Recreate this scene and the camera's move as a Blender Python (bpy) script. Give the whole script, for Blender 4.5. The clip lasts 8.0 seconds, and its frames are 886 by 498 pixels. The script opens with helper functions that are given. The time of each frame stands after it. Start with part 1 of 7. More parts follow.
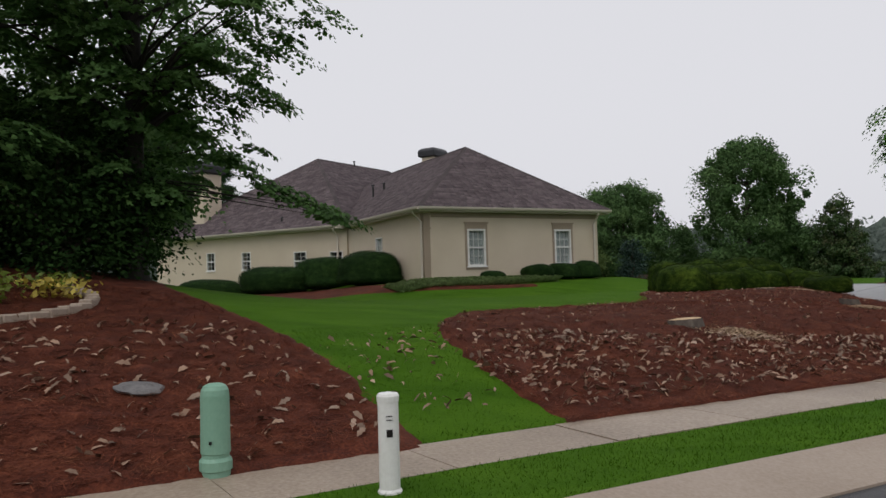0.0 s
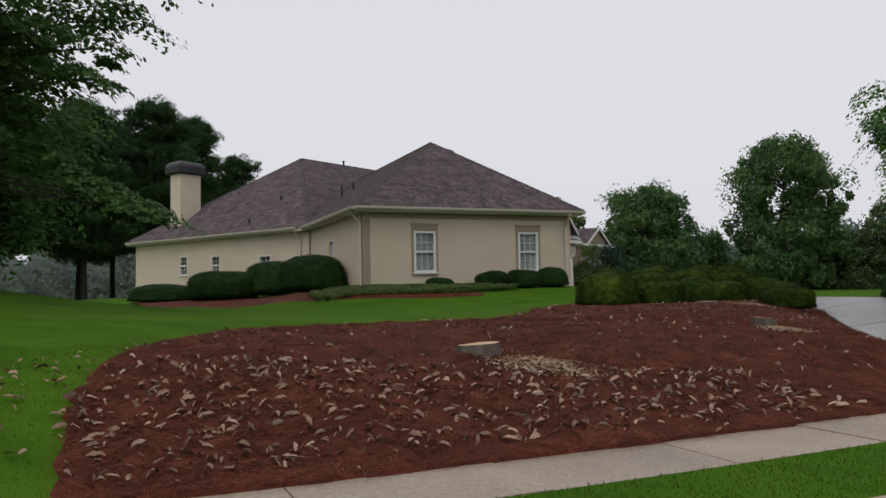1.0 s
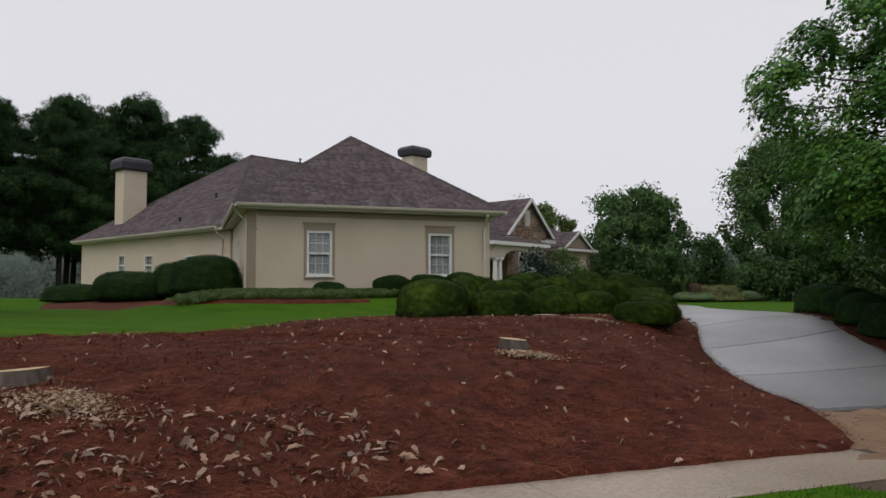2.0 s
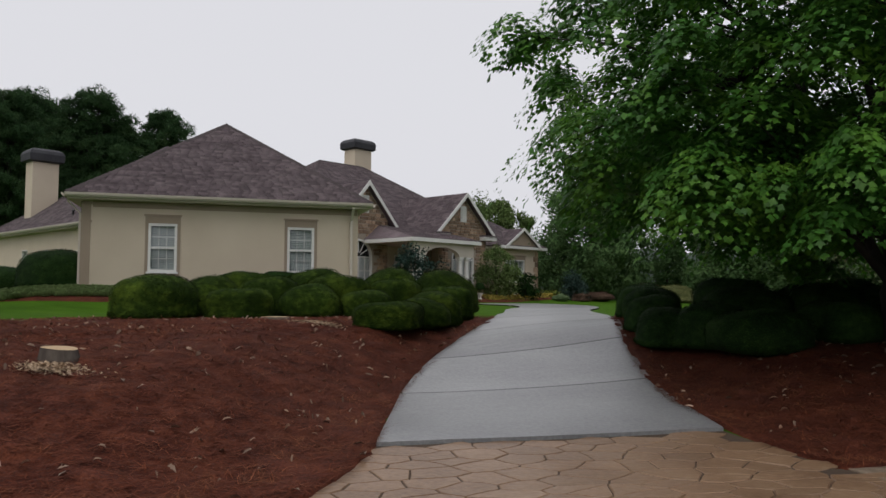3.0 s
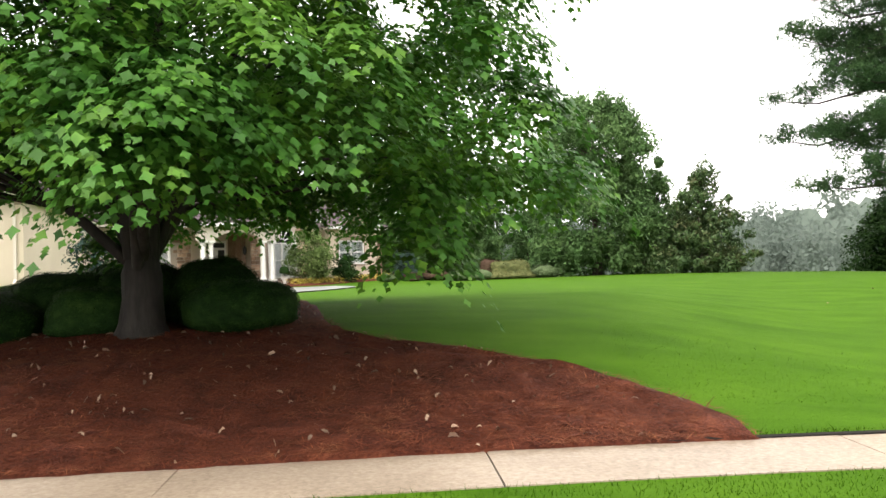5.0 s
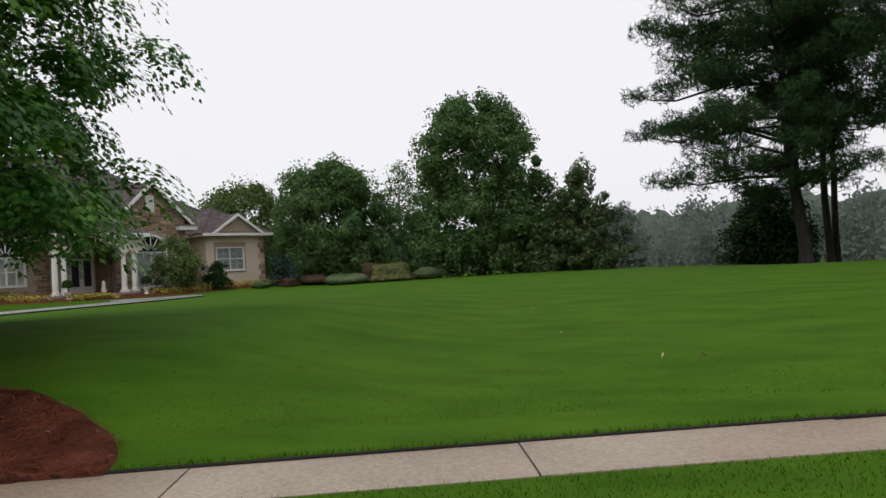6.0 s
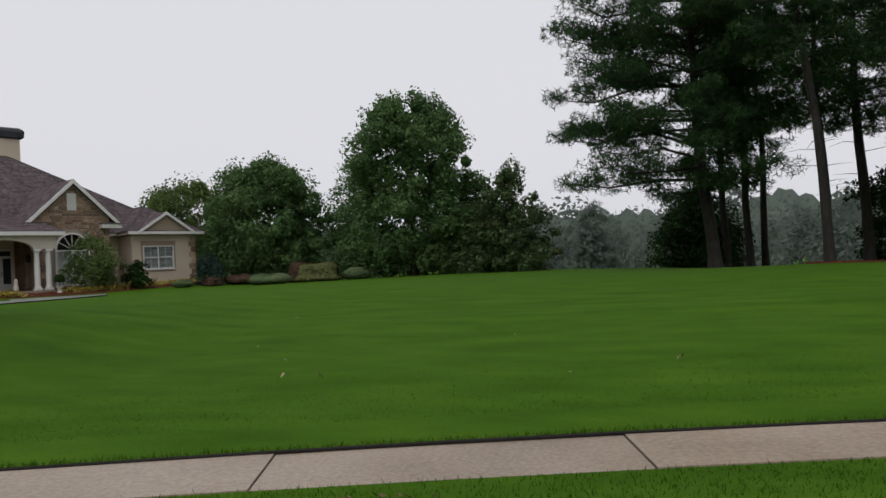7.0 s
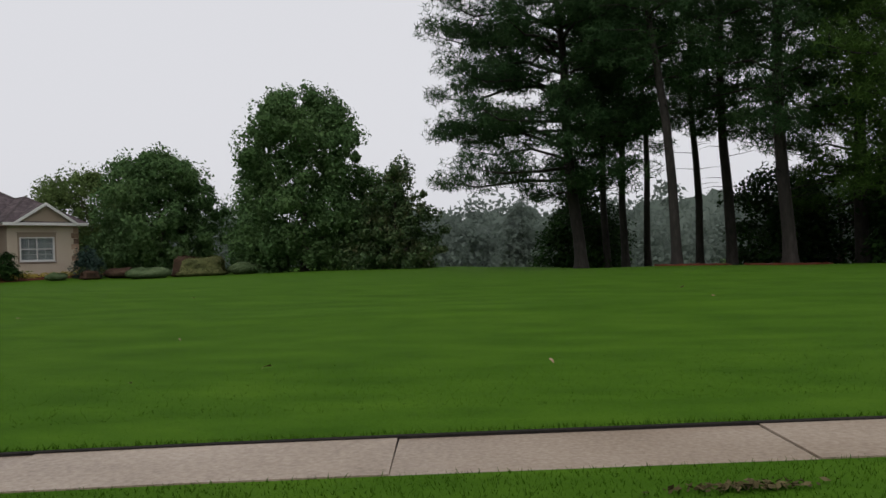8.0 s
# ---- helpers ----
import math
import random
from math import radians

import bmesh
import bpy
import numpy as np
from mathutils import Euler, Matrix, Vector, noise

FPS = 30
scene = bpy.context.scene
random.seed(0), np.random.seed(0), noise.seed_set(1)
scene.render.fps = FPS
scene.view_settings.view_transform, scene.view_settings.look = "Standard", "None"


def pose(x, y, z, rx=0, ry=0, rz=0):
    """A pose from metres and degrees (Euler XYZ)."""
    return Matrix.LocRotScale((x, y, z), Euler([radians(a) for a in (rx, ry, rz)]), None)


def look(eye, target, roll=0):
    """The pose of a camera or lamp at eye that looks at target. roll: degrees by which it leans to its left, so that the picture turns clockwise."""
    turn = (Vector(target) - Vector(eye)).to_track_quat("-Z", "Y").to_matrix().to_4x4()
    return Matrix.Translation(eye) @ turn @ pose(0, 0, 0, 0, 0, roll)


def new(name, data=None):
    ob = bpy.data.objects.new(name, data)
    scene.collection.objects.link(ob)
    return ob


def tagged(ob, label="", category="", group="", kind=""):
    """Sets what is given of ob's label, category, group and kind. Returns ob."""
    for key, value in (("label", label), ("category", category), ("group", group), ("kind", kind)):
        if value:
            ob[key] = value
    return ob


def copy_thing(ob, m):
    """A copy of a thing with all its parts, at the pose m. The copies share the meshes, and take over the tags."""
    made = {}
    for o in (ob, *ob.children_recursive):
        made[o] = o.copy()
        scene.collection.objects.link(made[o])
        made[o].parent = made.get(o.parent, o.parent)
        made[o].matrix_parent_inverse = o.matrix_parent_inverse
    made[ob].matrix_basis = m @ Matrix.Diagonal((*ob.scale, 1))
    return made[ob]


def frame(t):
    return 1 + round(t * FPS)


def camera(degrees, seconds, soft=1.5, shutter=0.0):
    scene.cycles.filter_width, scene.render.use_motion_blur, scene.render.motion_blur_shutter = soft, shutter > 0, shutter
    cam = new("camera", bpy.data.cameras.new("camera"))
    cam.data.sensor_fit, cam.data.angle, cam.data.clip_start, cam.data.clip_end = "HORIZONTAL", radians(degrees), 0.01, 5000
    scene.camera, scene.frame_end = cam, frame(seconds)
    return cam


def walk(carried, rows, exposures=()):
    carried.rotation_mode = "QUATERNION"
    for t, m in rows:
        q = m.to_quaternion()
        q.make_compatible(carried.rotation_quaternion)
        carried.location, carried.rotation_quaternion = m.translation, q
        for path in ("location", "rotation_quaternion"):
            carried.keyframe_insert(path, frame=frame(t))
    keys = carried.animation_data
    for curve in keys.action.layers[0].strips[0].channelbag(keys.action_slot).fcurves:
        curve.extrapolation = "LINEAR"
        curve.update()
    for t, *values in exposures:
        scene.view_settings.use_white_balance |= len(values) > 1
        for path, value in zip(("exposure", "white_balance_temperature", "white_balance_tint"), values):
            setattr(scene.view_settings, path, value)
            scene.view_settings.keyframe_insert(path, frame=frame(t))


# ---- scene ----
cam = camera(60.0, 8.0)
PATH = [
    (0, (0.168, -1.463, 1.681), (0.09, 0.534, 1.767), -1.7),
    (0.5, (2.497, 0.361, 1.667), (2.296, 2.349, 1.759), -1.4),
    (0.8, (3.927, 1.44, 1.644), (3.687, 3.422, 1.747), -1.3),
    (1, (4.903, 2.151, 1.633), (4.649, 4.132, 1.739), -1.1),
    (1.2, (5.915, 2.848, 1.628), (5.637, 4.825, 1.734), -0.9),
    (2.5, (12.531, 7.354, 1.681), (12.117, 9.306, 1.802), 0.2),
    (3, (15.174, 8.936, 1.68), (14.743, 10.886, 1.794), 0.3),
    (3.3, (16.751, 9.773, 1.663), (16.353, 11.73, 1.771), 0.4),
    (3.5, (17.839, 10.263, 1.652), (17.462, 12.225, 1.744), -0.5),
    (4, (20.612, 11.403, 1.635), (20.291, 13.376, 1.696), -0.6),
    (4.2, (21.686, 11.849, 1.621), (21.354, 13.82, 1.682), -0.8),
    (4.5, (23.327, 12.403, 1.606), (22.946, 14.365, 1.678), -1.7),
    (4.8, (24.942, 12.848, 1.597), (24.507, 14.799, 1.657), -1.6),
    (5, (25.998, 13.153, 1.582), (25.548, 15.101, 1.645), -2.1),
    (5.2, (27.056, 13.454, 1.579), (26.605, 15.401, 1.644), -2.8),
    (6.3, (32.769, 14.859, 1.564), (32.437, 16.831, 1.615), -3.4),
    (6.5, (33.748, 15.09, 1.555), (33.423, 17.062, 1.609), -3.2),
    (7, (36.134, 15.646, 1.554), (35.762, 17.61, 1.6), -3.2),
    (7.5, (38.412, 16.144, 1.531), (38.057, 18.112, 1.559), -2.8),
    (8, (40.662, 16.588, 1.504), (40.392, 18.57, 1.53), -2.4),
]
walk(cam, [(t, look(eye, target, roll)) for t, eye, target, roll in PATH], ((0, 0.0, 6500, 10), (3.3, 0.0, 6500, 10), (3.7, 0.35, 6700, 9), (4.0, 1.1, 7000, 6), (4.3, 1.8, 7000, 4), (4.5, 2.05, 7000, 6), (5.0, 2.05, 7000, 8), (5.2, 1.95, 7000, 8), (6.3, 0.0, 6500, 10), (8.0, -0.02, 6500, 9.5)))

# ---- light ----
world = bpy.data.worlds.new("overcast_sky")
scene.world = world
world.use_nodes = True
wn, wl = world.node_tree.nodes, world.node_tree.links
wn.clear()
sky = wn.new("ShaderNodeTexSky")
sky.sky_type, sky.sun_disc = "NISHITA", False
SUN_EL, SUN_ROT = radians(55), radians(200)
sky.sun_elevation, sky.sun_rotation = SUN_EL, SUN_ROT
sky.air_density, sky.dust_density = 1.0, 6.0
hs = wn.new("ShaderNodeHueSaturation")
hs.inputs["Saturation"].default_value = 0.08
cover = wn.new("ShaderNodeMix")
cover.data_type = "RGBA"
cover.inputs["Factor"].default_value = 0.85
cover.inputs["B"].default_value = (8.0, 8.02, 8.5, 1)   # even cloud cover
bg = wn.new("ShaderNodeBackground")
bg.inputs["Strength"].default_value = 0.1
wo = wn.new("ShaderNodeOutputWorld")
wl.new(sky.outputs["Color"], hs.inputs["Color"])
wl.new(hs.outputs["Color"], cover.inputs["A"])
wl.new(cover.outputs["Result"], bg.inputs["Color"])
wl.new(bg.outputs["Background"], wo.inputs["Surface"])

sun_data = bpy.data.lights.new("sun", "SUN")
sun_data.energy, sun_data.angle, sun_data.color = 0.6, radians(40), (1.0, 0.97, 0.93)
sun = new("sun", sun_data)
sun.matrix_world = pose(0, 0, 60, 90 - math.degrees(SUN_EL), 0, 180 - math.degrees(SUN_ROT))


# ---- materials ----
def material(name, colours, scale=2.0, fine=40.0, rough=0.8, bump=0.2, metal=0.0, spread=0.0, translucent=0.0, spec=0.4, stretch=None):
    """Two noises, broad and fine, mix the colours; spread varies the value piece by piece."""
    m = bpy.data.materials.new(name)
    m.use_nodes = True
    n, l = m.node_tree.nodes, m.node_tree.links
    n.clear()
    out, b = n.new("ShaderNodeOutputMaterial"), n.new("ShaderNodeBsdfPrincipled")
    b.inputs["Roughness"].default_value, b.inputs["Metallic"].default_value = rough, metal
    b.inputs["Specular IOR Level"].default_value = spec
    tc = n.new("ShaderNodeTexCoord")
    src = tc.outputs["Object"]
    if stretch:
        mp = n.new("ShaderNodeMapping")
        mp.inputs["Scale"].default_value = stretch
        l.new(src, mp.inputs["Vector"])
        src = mp.outputs["Vector"]
    fac = []
    for s, d in ((scale, 4), (fine, 3)):
        t = n.new("ShaderNodeTexNoise")
        t.inputs["Scale"].default_value, t.inputs["Detail"].default_value = s, d
        l.new(src, t.inputs["Vector"])
        fac.append(t.outputs["Fac"])
    r = n.new("ShaderNodeValToRGB")
    r.color_ramp.elements[0].position, r.color_ramp.elements[1].position = 0.3, 0.7
    cs = [tuple(c) + (1,) for c in colours]
    r.color_ramp.elements[0].color, r.color_ramp.elements[1].color = cs[0], cs[-1]
    for i, c in enumerate(cs[1:-1]):
        e = r.color_ramp.elements.new(0.3 + 0.4 * (i + 1) / (len(cs) - 1))
        e.color = c
    mix = n.new("ShaderNodeMath")
    mix.operation = "MULTIPLY_ADD"
    mix.inputs[1].default_value = 0.5
    half = n.new("ShaderNodeMath")
    half.operation = "MULTIPLY"
    half.inputs[1].default_value = 0.5
    l.new(fac[0], half.inputs[0])
    l.new(fac[1], mix.inputs[0])
    l.new(half.outputs[0], mix.inputs[2])
    l.new(mix.outputs[0], r.inputs["Fac"])
    col = r.outputs["Color"]
    if spread:
        g, o = n.new("ShaderNodeNewGeometry"), n.new("ShaderNodeObjectInfo")
        add = n.new("ShaderNodeMath")
        add.operation = "ADD"
        l.new(g.outputs["Random Per Island"], add.inputs[0])
        l.new(o.outputs["Random"], add.inputs[1])
        fr = n.new("ShaderNodeMath")
        fr.operation = "FRACT"
        l.new(add.outputs[0], fr.inputs[0])
        mr = n.new("ShaderNodeMapRange")
        mr.inputs["To Min"].default_value, mr.inputs["To Max"].default_value = 1 - spread, 1 + spread
        l.new(fr.outputs[0], mr.inputs["Value"])
        hv = n.new("ShaderNodeHueSaturation")
        l.new(mr.outputs["Result"], hv.inputs["Value"])
        l.new(col, hv.inputs["Color"])
        col = hv.outputs["Color"]
    l.new(col, b.inputs["Base Color"])
    if bump:
        bp = n.new("ShaderNodeBump")
        bp.inputs["Strength"].default_value, bp.inputs["Distance"].default_value = bump, 0.02
        l.new(fac[1], bp.inputs["Height"])
        l.new(bp.outputs["Normal"], b.inputs["Normal"])
    if translucent:
        tr, mx = n.new("ShaderNodeBsdfTranslucent"), n.new("ShaderNodeMixShader")
        l.new(col, tr.inputs["Color"])
        mx.inputs["Fac"].default_value = translucent
        l.new(b.outputs["BSDF"], mx.inputs[1])
        l.new(tr.outputs["BSDF"], mx.inputs[2])
        l.new(mx.outputs["Shader"], out.inputs["Surface"])
    else:
        l.new(b.outputs["BSDF"], out.inputs["Surface"])
    return m


GRASS = material("grass", [(0.025, 0.071, 0.003), (0.047, 0.112, 0.006), (0.073, 0.148, 0.01)], 1.1, 60, 0.95, 0.6, spec=0.06, stretch=(0.6, 1.6, 1))
BLADE = material("grass_blade", [(0.027, 0.075, 0.004), (0.05, 0.117, 0.007)], 0.6, 8, 0.9, 0, spread=0.15, translucent=0.3, spec=0.05)
STRAW = material("pine_straw", [(0.026, 0.006, 0.003), (0.08, 0.019, 0.009), (0.16, 0.046, 0.021)], 2.6, 34, 0.9, 1.0, spec=0.2)
LITTER = material("dead_leaf", [(0.1, 0.05, 0.03), (0.24, 0.15, 0.1), (0.42, 0.32, 0.25)], 0.9, 3, 0.7, 0, spread=0.5)
CONCRETE = material("wet_concrete", [(0.15, 0.113, 0.078), (0.29, 0.225, 0.167), (0.41, 0.335, 0.265)], 0.55, 25, 0.45, 0.15, spread=0.06)
DRIVE = material("driveway_concrete", [(0.15, 0.15, 0.155), (0.225, 0.225, 0.227), (0.305, 0.305, 0.302)], 0.5, 22, 0.36, 0.12, spread=0.2)
STAMPED = material("stamped_concrete", [(0.15, 0.085, 0.048), (0.23, 0.14, 0.082), (0.3, 0.195, 0.12)], 1.2, 18, 0.4, 0.35, spread=0.12)
JOINT_TAN = material("tan_joint", [(0.05, 0.032, 0.021), (0.095, 0.063, 0.041)], 3, 30, 0.9, 0.2)
JOINT = material("dark_joint", [(0.012, 0.011, 0.01), (0.03, 0.026, 0.023)], 3, 30, 0.95, 0.2, spec=0.1)
ASPHALT = material("asphalt", [(0.035, 0.035, 0.037), (0.06, 0.06, 0.062)], 0.8, 60, 0.5, 0.5)
KERB = material("kerb_stone", [(0.26, 0.2, 0.15), (0.38, 0.31, 0.25)], 0.8, 30, 0.6, 0.2, spread=0.05)
STUCCO = material("stucco", [(0.515, 0.432, 0.33), (0.58, 0.492, 0.382), (0.63, 0.542, 0.428)], 0.6, 90, 0.9, 0.25, spec=0.2)
STUCCO_DARK = material("stucco_trim", [(0.29, 0.225, 0.17), (0.35, 0.28, 0.215)], 0.8, 80, 0.9, 0.2, spec=0.2)
SHINGLE = material("shingle", [(0.085, 0.065, 0.07), (0.132, 0.103, 0.11), (0.19, 0.153, 0.158)], 1.6, 45, 0.85, 0.4, spread=0.27, spec=0.25)
RIDGE = material("ridge_cap", [(0.05, 0.038, 0.04), (0.09, 0.07, 0.07)], 1, 40, 0.85, 0.3, spread=0.2)
WHITE = material("white_paint", [(0.66, 0.65, 0.62), (0.78, 0.77, 0.74)], 1.0, 30, 0.45, 0.03)
CREAM = material("cream_trim", [(0.54, 0.48, 0.41), (0.62, 0.56, 0.48)], 1.0, 30, 0.55, 0.03)
STONE = material("veneer_stone", [(0.14, 0.082, 0.054), (0.3, 0.2, 0.135), (0.46, 0.36, 0.27)], 1.5, 14, 0.85, 0.5, spread=0.45)
MORTAR = material("mortar", [(0.3, 0.25, 0.2), (0.38, 0.33, 0.27)], 2, 40, 0.95, 0.3)
CAP = material("chimney_cap_metal", [(0.025, 0.026, 0.03), (0.06, 0.06, 0.065)], 1.5, 20, 0.45, 0.1, metal=0.6)
BLACK = material("black_iron", [(0.004, 0.005, 0.005), (0.01, 0.012, 0.012)], 3, 40, 0.28, 0.1, spec=0.4)
BARK = material("bark", [(0.03, 0.022, 0.018), (0.07, 0.055, 0.045), (0.12, 0.1, 0.08)], 1.5, 12, 0.95, 1.0, stretch=(1, 1, 0.25))
PINE_BARK = material("pine_bark", [(0.01, 0.009, 0.008), (0.024, 0.02, 0.017), (0.048, 0.041, 0.036)], 1.2, 9, 0.95, 1.0, stretch=(1, 1, 0.3))
WET_BARK = material("wet_bark", [(0.008, 0.006, 0.005), (0.018, 0.014, 0.012), (0.038, 0.031, 0.026)], 1.5, 12, 0.8, 1.0, stretch=(1, 1, 0.25))
MAPLE = material("maple_leaf", [(0.022, 0.086, 0.016), (0.058, 0.168, 0.022), (0.16, 0.315, 0.036)], 0.9, 2.2, 0.45, 0, spread=0.28, translucent=0.35, spec=0.25)
OAK = material("oak_leaf", [(0.042, 0.095, 0.028), (0.075, 0.15, 0.042), (0.125, 0.21, 0.06)], 0.5, 3, 0.6, 0, spread=0.35, translucent=0.45, spec=0.15)
FAR_LEAF = material("broad_leaf", [(0.05, 0.103, 0.038), (0.082, 0.152, 0.052), (0.13, 0.21, 0.073)], 0.35, 2, 0.75, 0, spread=0.28, translucent=0.28, spec=0.15)
YOUNG_LEAF = material("yellow_green_leaf", [(0.06, 0.1, 0.03), (0.1, 0.15, 0.045), (0.15, 0.2, 0.065)], 0.35, 2, 0.75, 0, spread=0.28, translucent=0.28, spec=0.12)
PALE_BLADE = material("pale_blade", [(0.19, 0.27, 0.1), (0.27, 0.37, 0.15), (0.36, 0.45, 0.22)], 0.8, 5, 0.7, 0, spread=0.25, translucent=0.3, spec=0.1)
MAGNOLIA = material("magnolia_leaf", [(0.028, 0.06, 0.022), (0.055, 0.1, 0.032), (0.12, 0.11, 0.05)], 0.6, 3, 0.55, 0, spread=0.35, translucent=0.15, spec=0.25)
NEEDLE = material("pine_needle", [(0.018, 0.042, 0.018), (0.036, 0.075, 0.028), (0.066, 0.112, 0.04)], 0.5, 3, 0.8, 0, spread=0.3, translucent=0.3, spec=0.08)
YOUNG_NEEDLE = material("fresh_pine_needle", [(0.028, 0.058, 0.014), (0.052, 0.1, 0.02), (0.085, 0.15, 0.03)], 0.5, 3, 0.8, 0, spread=0.3, translucent=0.3, spec=0.08)
HOLLY = material("shrub_leaf", [(0.007, 0.018, 0.006), (0.017, 0.042, 0.010), (0.036, 0.075, 0.017)], 0.9, 5, 0.75, 0, spread=0.35, translucent=0.15, spec=0.06)
BOX = material("boxwood_leaf", [(0.006, 0.013, 0.003), (0.022, 0.042, 0.006), (0.08, 0.118, 0.015)], 0.8, 5, 0.8, 0, spread=0.35, translucent=0.06, spec=0.04)
GOLD = material("golden_groundcover", [(0.28, 0.22, 0.03), (0.42, 0.34, 0.06), (0.5, 0.42, 0.12)], 1.0, 5, 0.6, 0, spread=0.3, translucent=0.3)
YELLOW = material("young_leaf", [(0.10, 0.16, 0.02), (0.2, 0.24, 0.035)], 0.8, 4, 0.5, 0, spread=0.35, translucent=0.3)
# distance haze put into a pale, even leaf colour
HAZE_TINT = material("haze_tinted_foliage", [(0.145, 0.18, 0.155), (0.175, 0.21, 0.183), (0.205, 0.24, 0.212)], 0.05, 0.4, 1.0, 0, spread=0.03, translucent=0.5, spec=0.0)
FIELDSTONE = material("fieldstone", [(0.09, 0.085, 0.085), (0.2, 0.19, 0.185)], 4, 30, 0.8, 0.5)
BLUE_LEAF = material("blue_green_leaf", [(0.016, 0.034, 0.027), (0.035, 0.062, 0.05), (0.065, 0.1, 0.08)], 0.9, 5, 0.7, 0, spread=0.3, translucent=0.15, spec=0.06)
SAGE = material("sage_leaf", [(0.07, 0.11, 0.05), (0.12, 0.17, 0.08), (0.18, 0.23, 0.12)], 0.9, 5, 0.8, 0, spread=0.3, translucent=0.15, spec=0.05)
TAWNY = material("tawny_leaf", [(0.07, 0.085, 0.035), (0.13, 0.14, 0.055), (0.19, 0.19, 0.08)], 0.9, 5, 0.8, 0, spread=0.3, translucent=0.15, spec=0.05)
RUSSET = material("russet_leaf", [(0.045, 0.03, 0.02), (0.08, 0.05, 0.035), (0.12, 0.08, 0.055)], 0.9, 5, 0.8, 0, spread=0.3, translucent=0.1, spec=0.05)
GREENBOX = material("green_plastic", [(0.17, 0.33, 0.24), (0.22, 0.38, 0.28)], 1.5, 30, 0.5, 0.05)
WOODCUT = material("fresh_cut_wood", [(0.42, 0.29, 0.17), (0.58, 0.44, 0.29)], 4, 30, 0.95, 0.2, spec=0.05)
SAWDUST = material("sawdust", [(0.34, 0.23, 0.14), (0.54, 0.42, 0.3)], 3, 20, 0.95, 0, spread=0.2, spec=0.05)
BLIND = material("window_blind", [(0.6, 0.61, 0.6), (0.72, 0.73, 0.72)], 1, 10, 0.6, 0.02)
# near-black tone that stands in for the darkness of unlit rooms
UNLIT_TONE = material("unlit_room_tone", [(0.02, 0.02, 0.022), (0.04, 0.04, 0.042)], 1, 5, 0.9, 0)

GLASS = bpy.data.materials.new("window_glass")
GLASS.use_nodes = True
gb = GLASS.node_tree.nodes["Principled BSDF"]
gb.inputs["Base Color"].default_value = (0.75, 0.8, 0.8, 1)
gb.inputs["Roughness"].default_value, gb.inputs["Transmission Weight"].default_value = 0.03, 1.0
gb.inputs["IOR"].default_value = 1.45


# ---- mesh helpers ----
def finish(name, bm, mat, smooth=False):
    me = bpy.data.meshes.new(name)
    bm.normal_update()
    bm.to_mesh(me)
    bm.free()
    me.materials.append(mat)
    if smooth:
        me.polygons.foreach_set("use_smooth", [True] * len(me.polygons))
    return new(name, me)


def part(name, bm, mat, parent, label="", smooth=False):
    ob = finish(name, bm, mat, smooth)
    ob.parent = parent
    if label:
        tagged(ob, label)
    return ob


def thing(name, place, label, category, group="", kind=""):
    ob = new(name)
    ob.location = place
    ob.empty_display_size = 0.2
    return tagged(ob, label, category, group, kind)


def box(bm, x0, x1, y0, y1, z0, z1, m=None, bevel=0.0):
    v = [bm.verts.new(p) for p in ((x0, y0, z0), (x1, y0, z0), (x1, y1, z0), (x0, y1, z0), (x0, y0, z1), (x1, y0, z1), (x1, y1, z1), (x0, y1, z1))]
    f = [bm.faces.new([v[i] for i in q]) for q in ((3, 2, 1, 0), (4, 5, 6, 7), (0, 1, 5, 4), (1, 2, 6, 5), (2, 3, 7, 6), (3, 0, 4, 7))]
    if bevel:
        bmesh.ops.bevel(bm, geom=list({e for q in f for e in q.edges}), offset=bevel, segments=1, affect="EDGES")
    if m is not None:
        bmesh.ops.transform(bm, matrix=m, verts=[q for q in bm.verts if q.is_valid])
    return bm


def lathe(bm, profile, sides=20, m=None):
    """A turned solid from (radius, height) pairs."""
    rings = []
    for r, z in profile:
        rings.append([bm.verts.new((r * math.cos(2 * math.pi * i / sides), r * math.sin(2 * math.pi * i / sides), z)) for i in range(sides)])
    for a, b in zip(rings, rings[1:]):
        for i in range(sides):
            bm.faces.new((a[i], a[(i + 1) % sides], b[(i + 1) % sides], b[i]))
    bm.faces.new(rings[0][::-1])
    bm.faces.new(rings[-1])
    if m is not None:
        bmesh.ops.transform(bm, matrix=m, verts=bm.verts[:])
    return bm


def tube(bm, pts, radii, sides=8):
    """A tapered, bent tube along points."""
    pts, radii = [Vector(p) for p in pts], [float(q) for q in radii]
    rings = []
    for i, p in enumerate(pts):
        d = (pts[min(i + 1, len(pts) - 1)] - pts[max(i - 1, 0)]).normalized()
        a = d.orthogonal().normalized() if abs(d.z) < 0.95 else (Vector((1, 0, 0)) - d * d.x).normalized()
        b = d.cross(a)
        rings.append([bm.verts.new(p + radii[i] * (math.cos(2 * math.pi * k / sides) * a + math.sin(2 * math.pi * k / sides) * b)) for k in range(sides)])
    for a, b in zip(rings, rings[1:]):
        best = min(range(sides), key=lambda s: sum((a[k].co - b[(k + s) % sides].co).length for k in range(sides)))
        for k in range(sides):
            bm.faces.new((a[k], a[(k + 1) % sides], b[(k + 1 + best) % sides], b[(k + best) % sides]))
    bm.faces.new(rings[-1])
    return bm


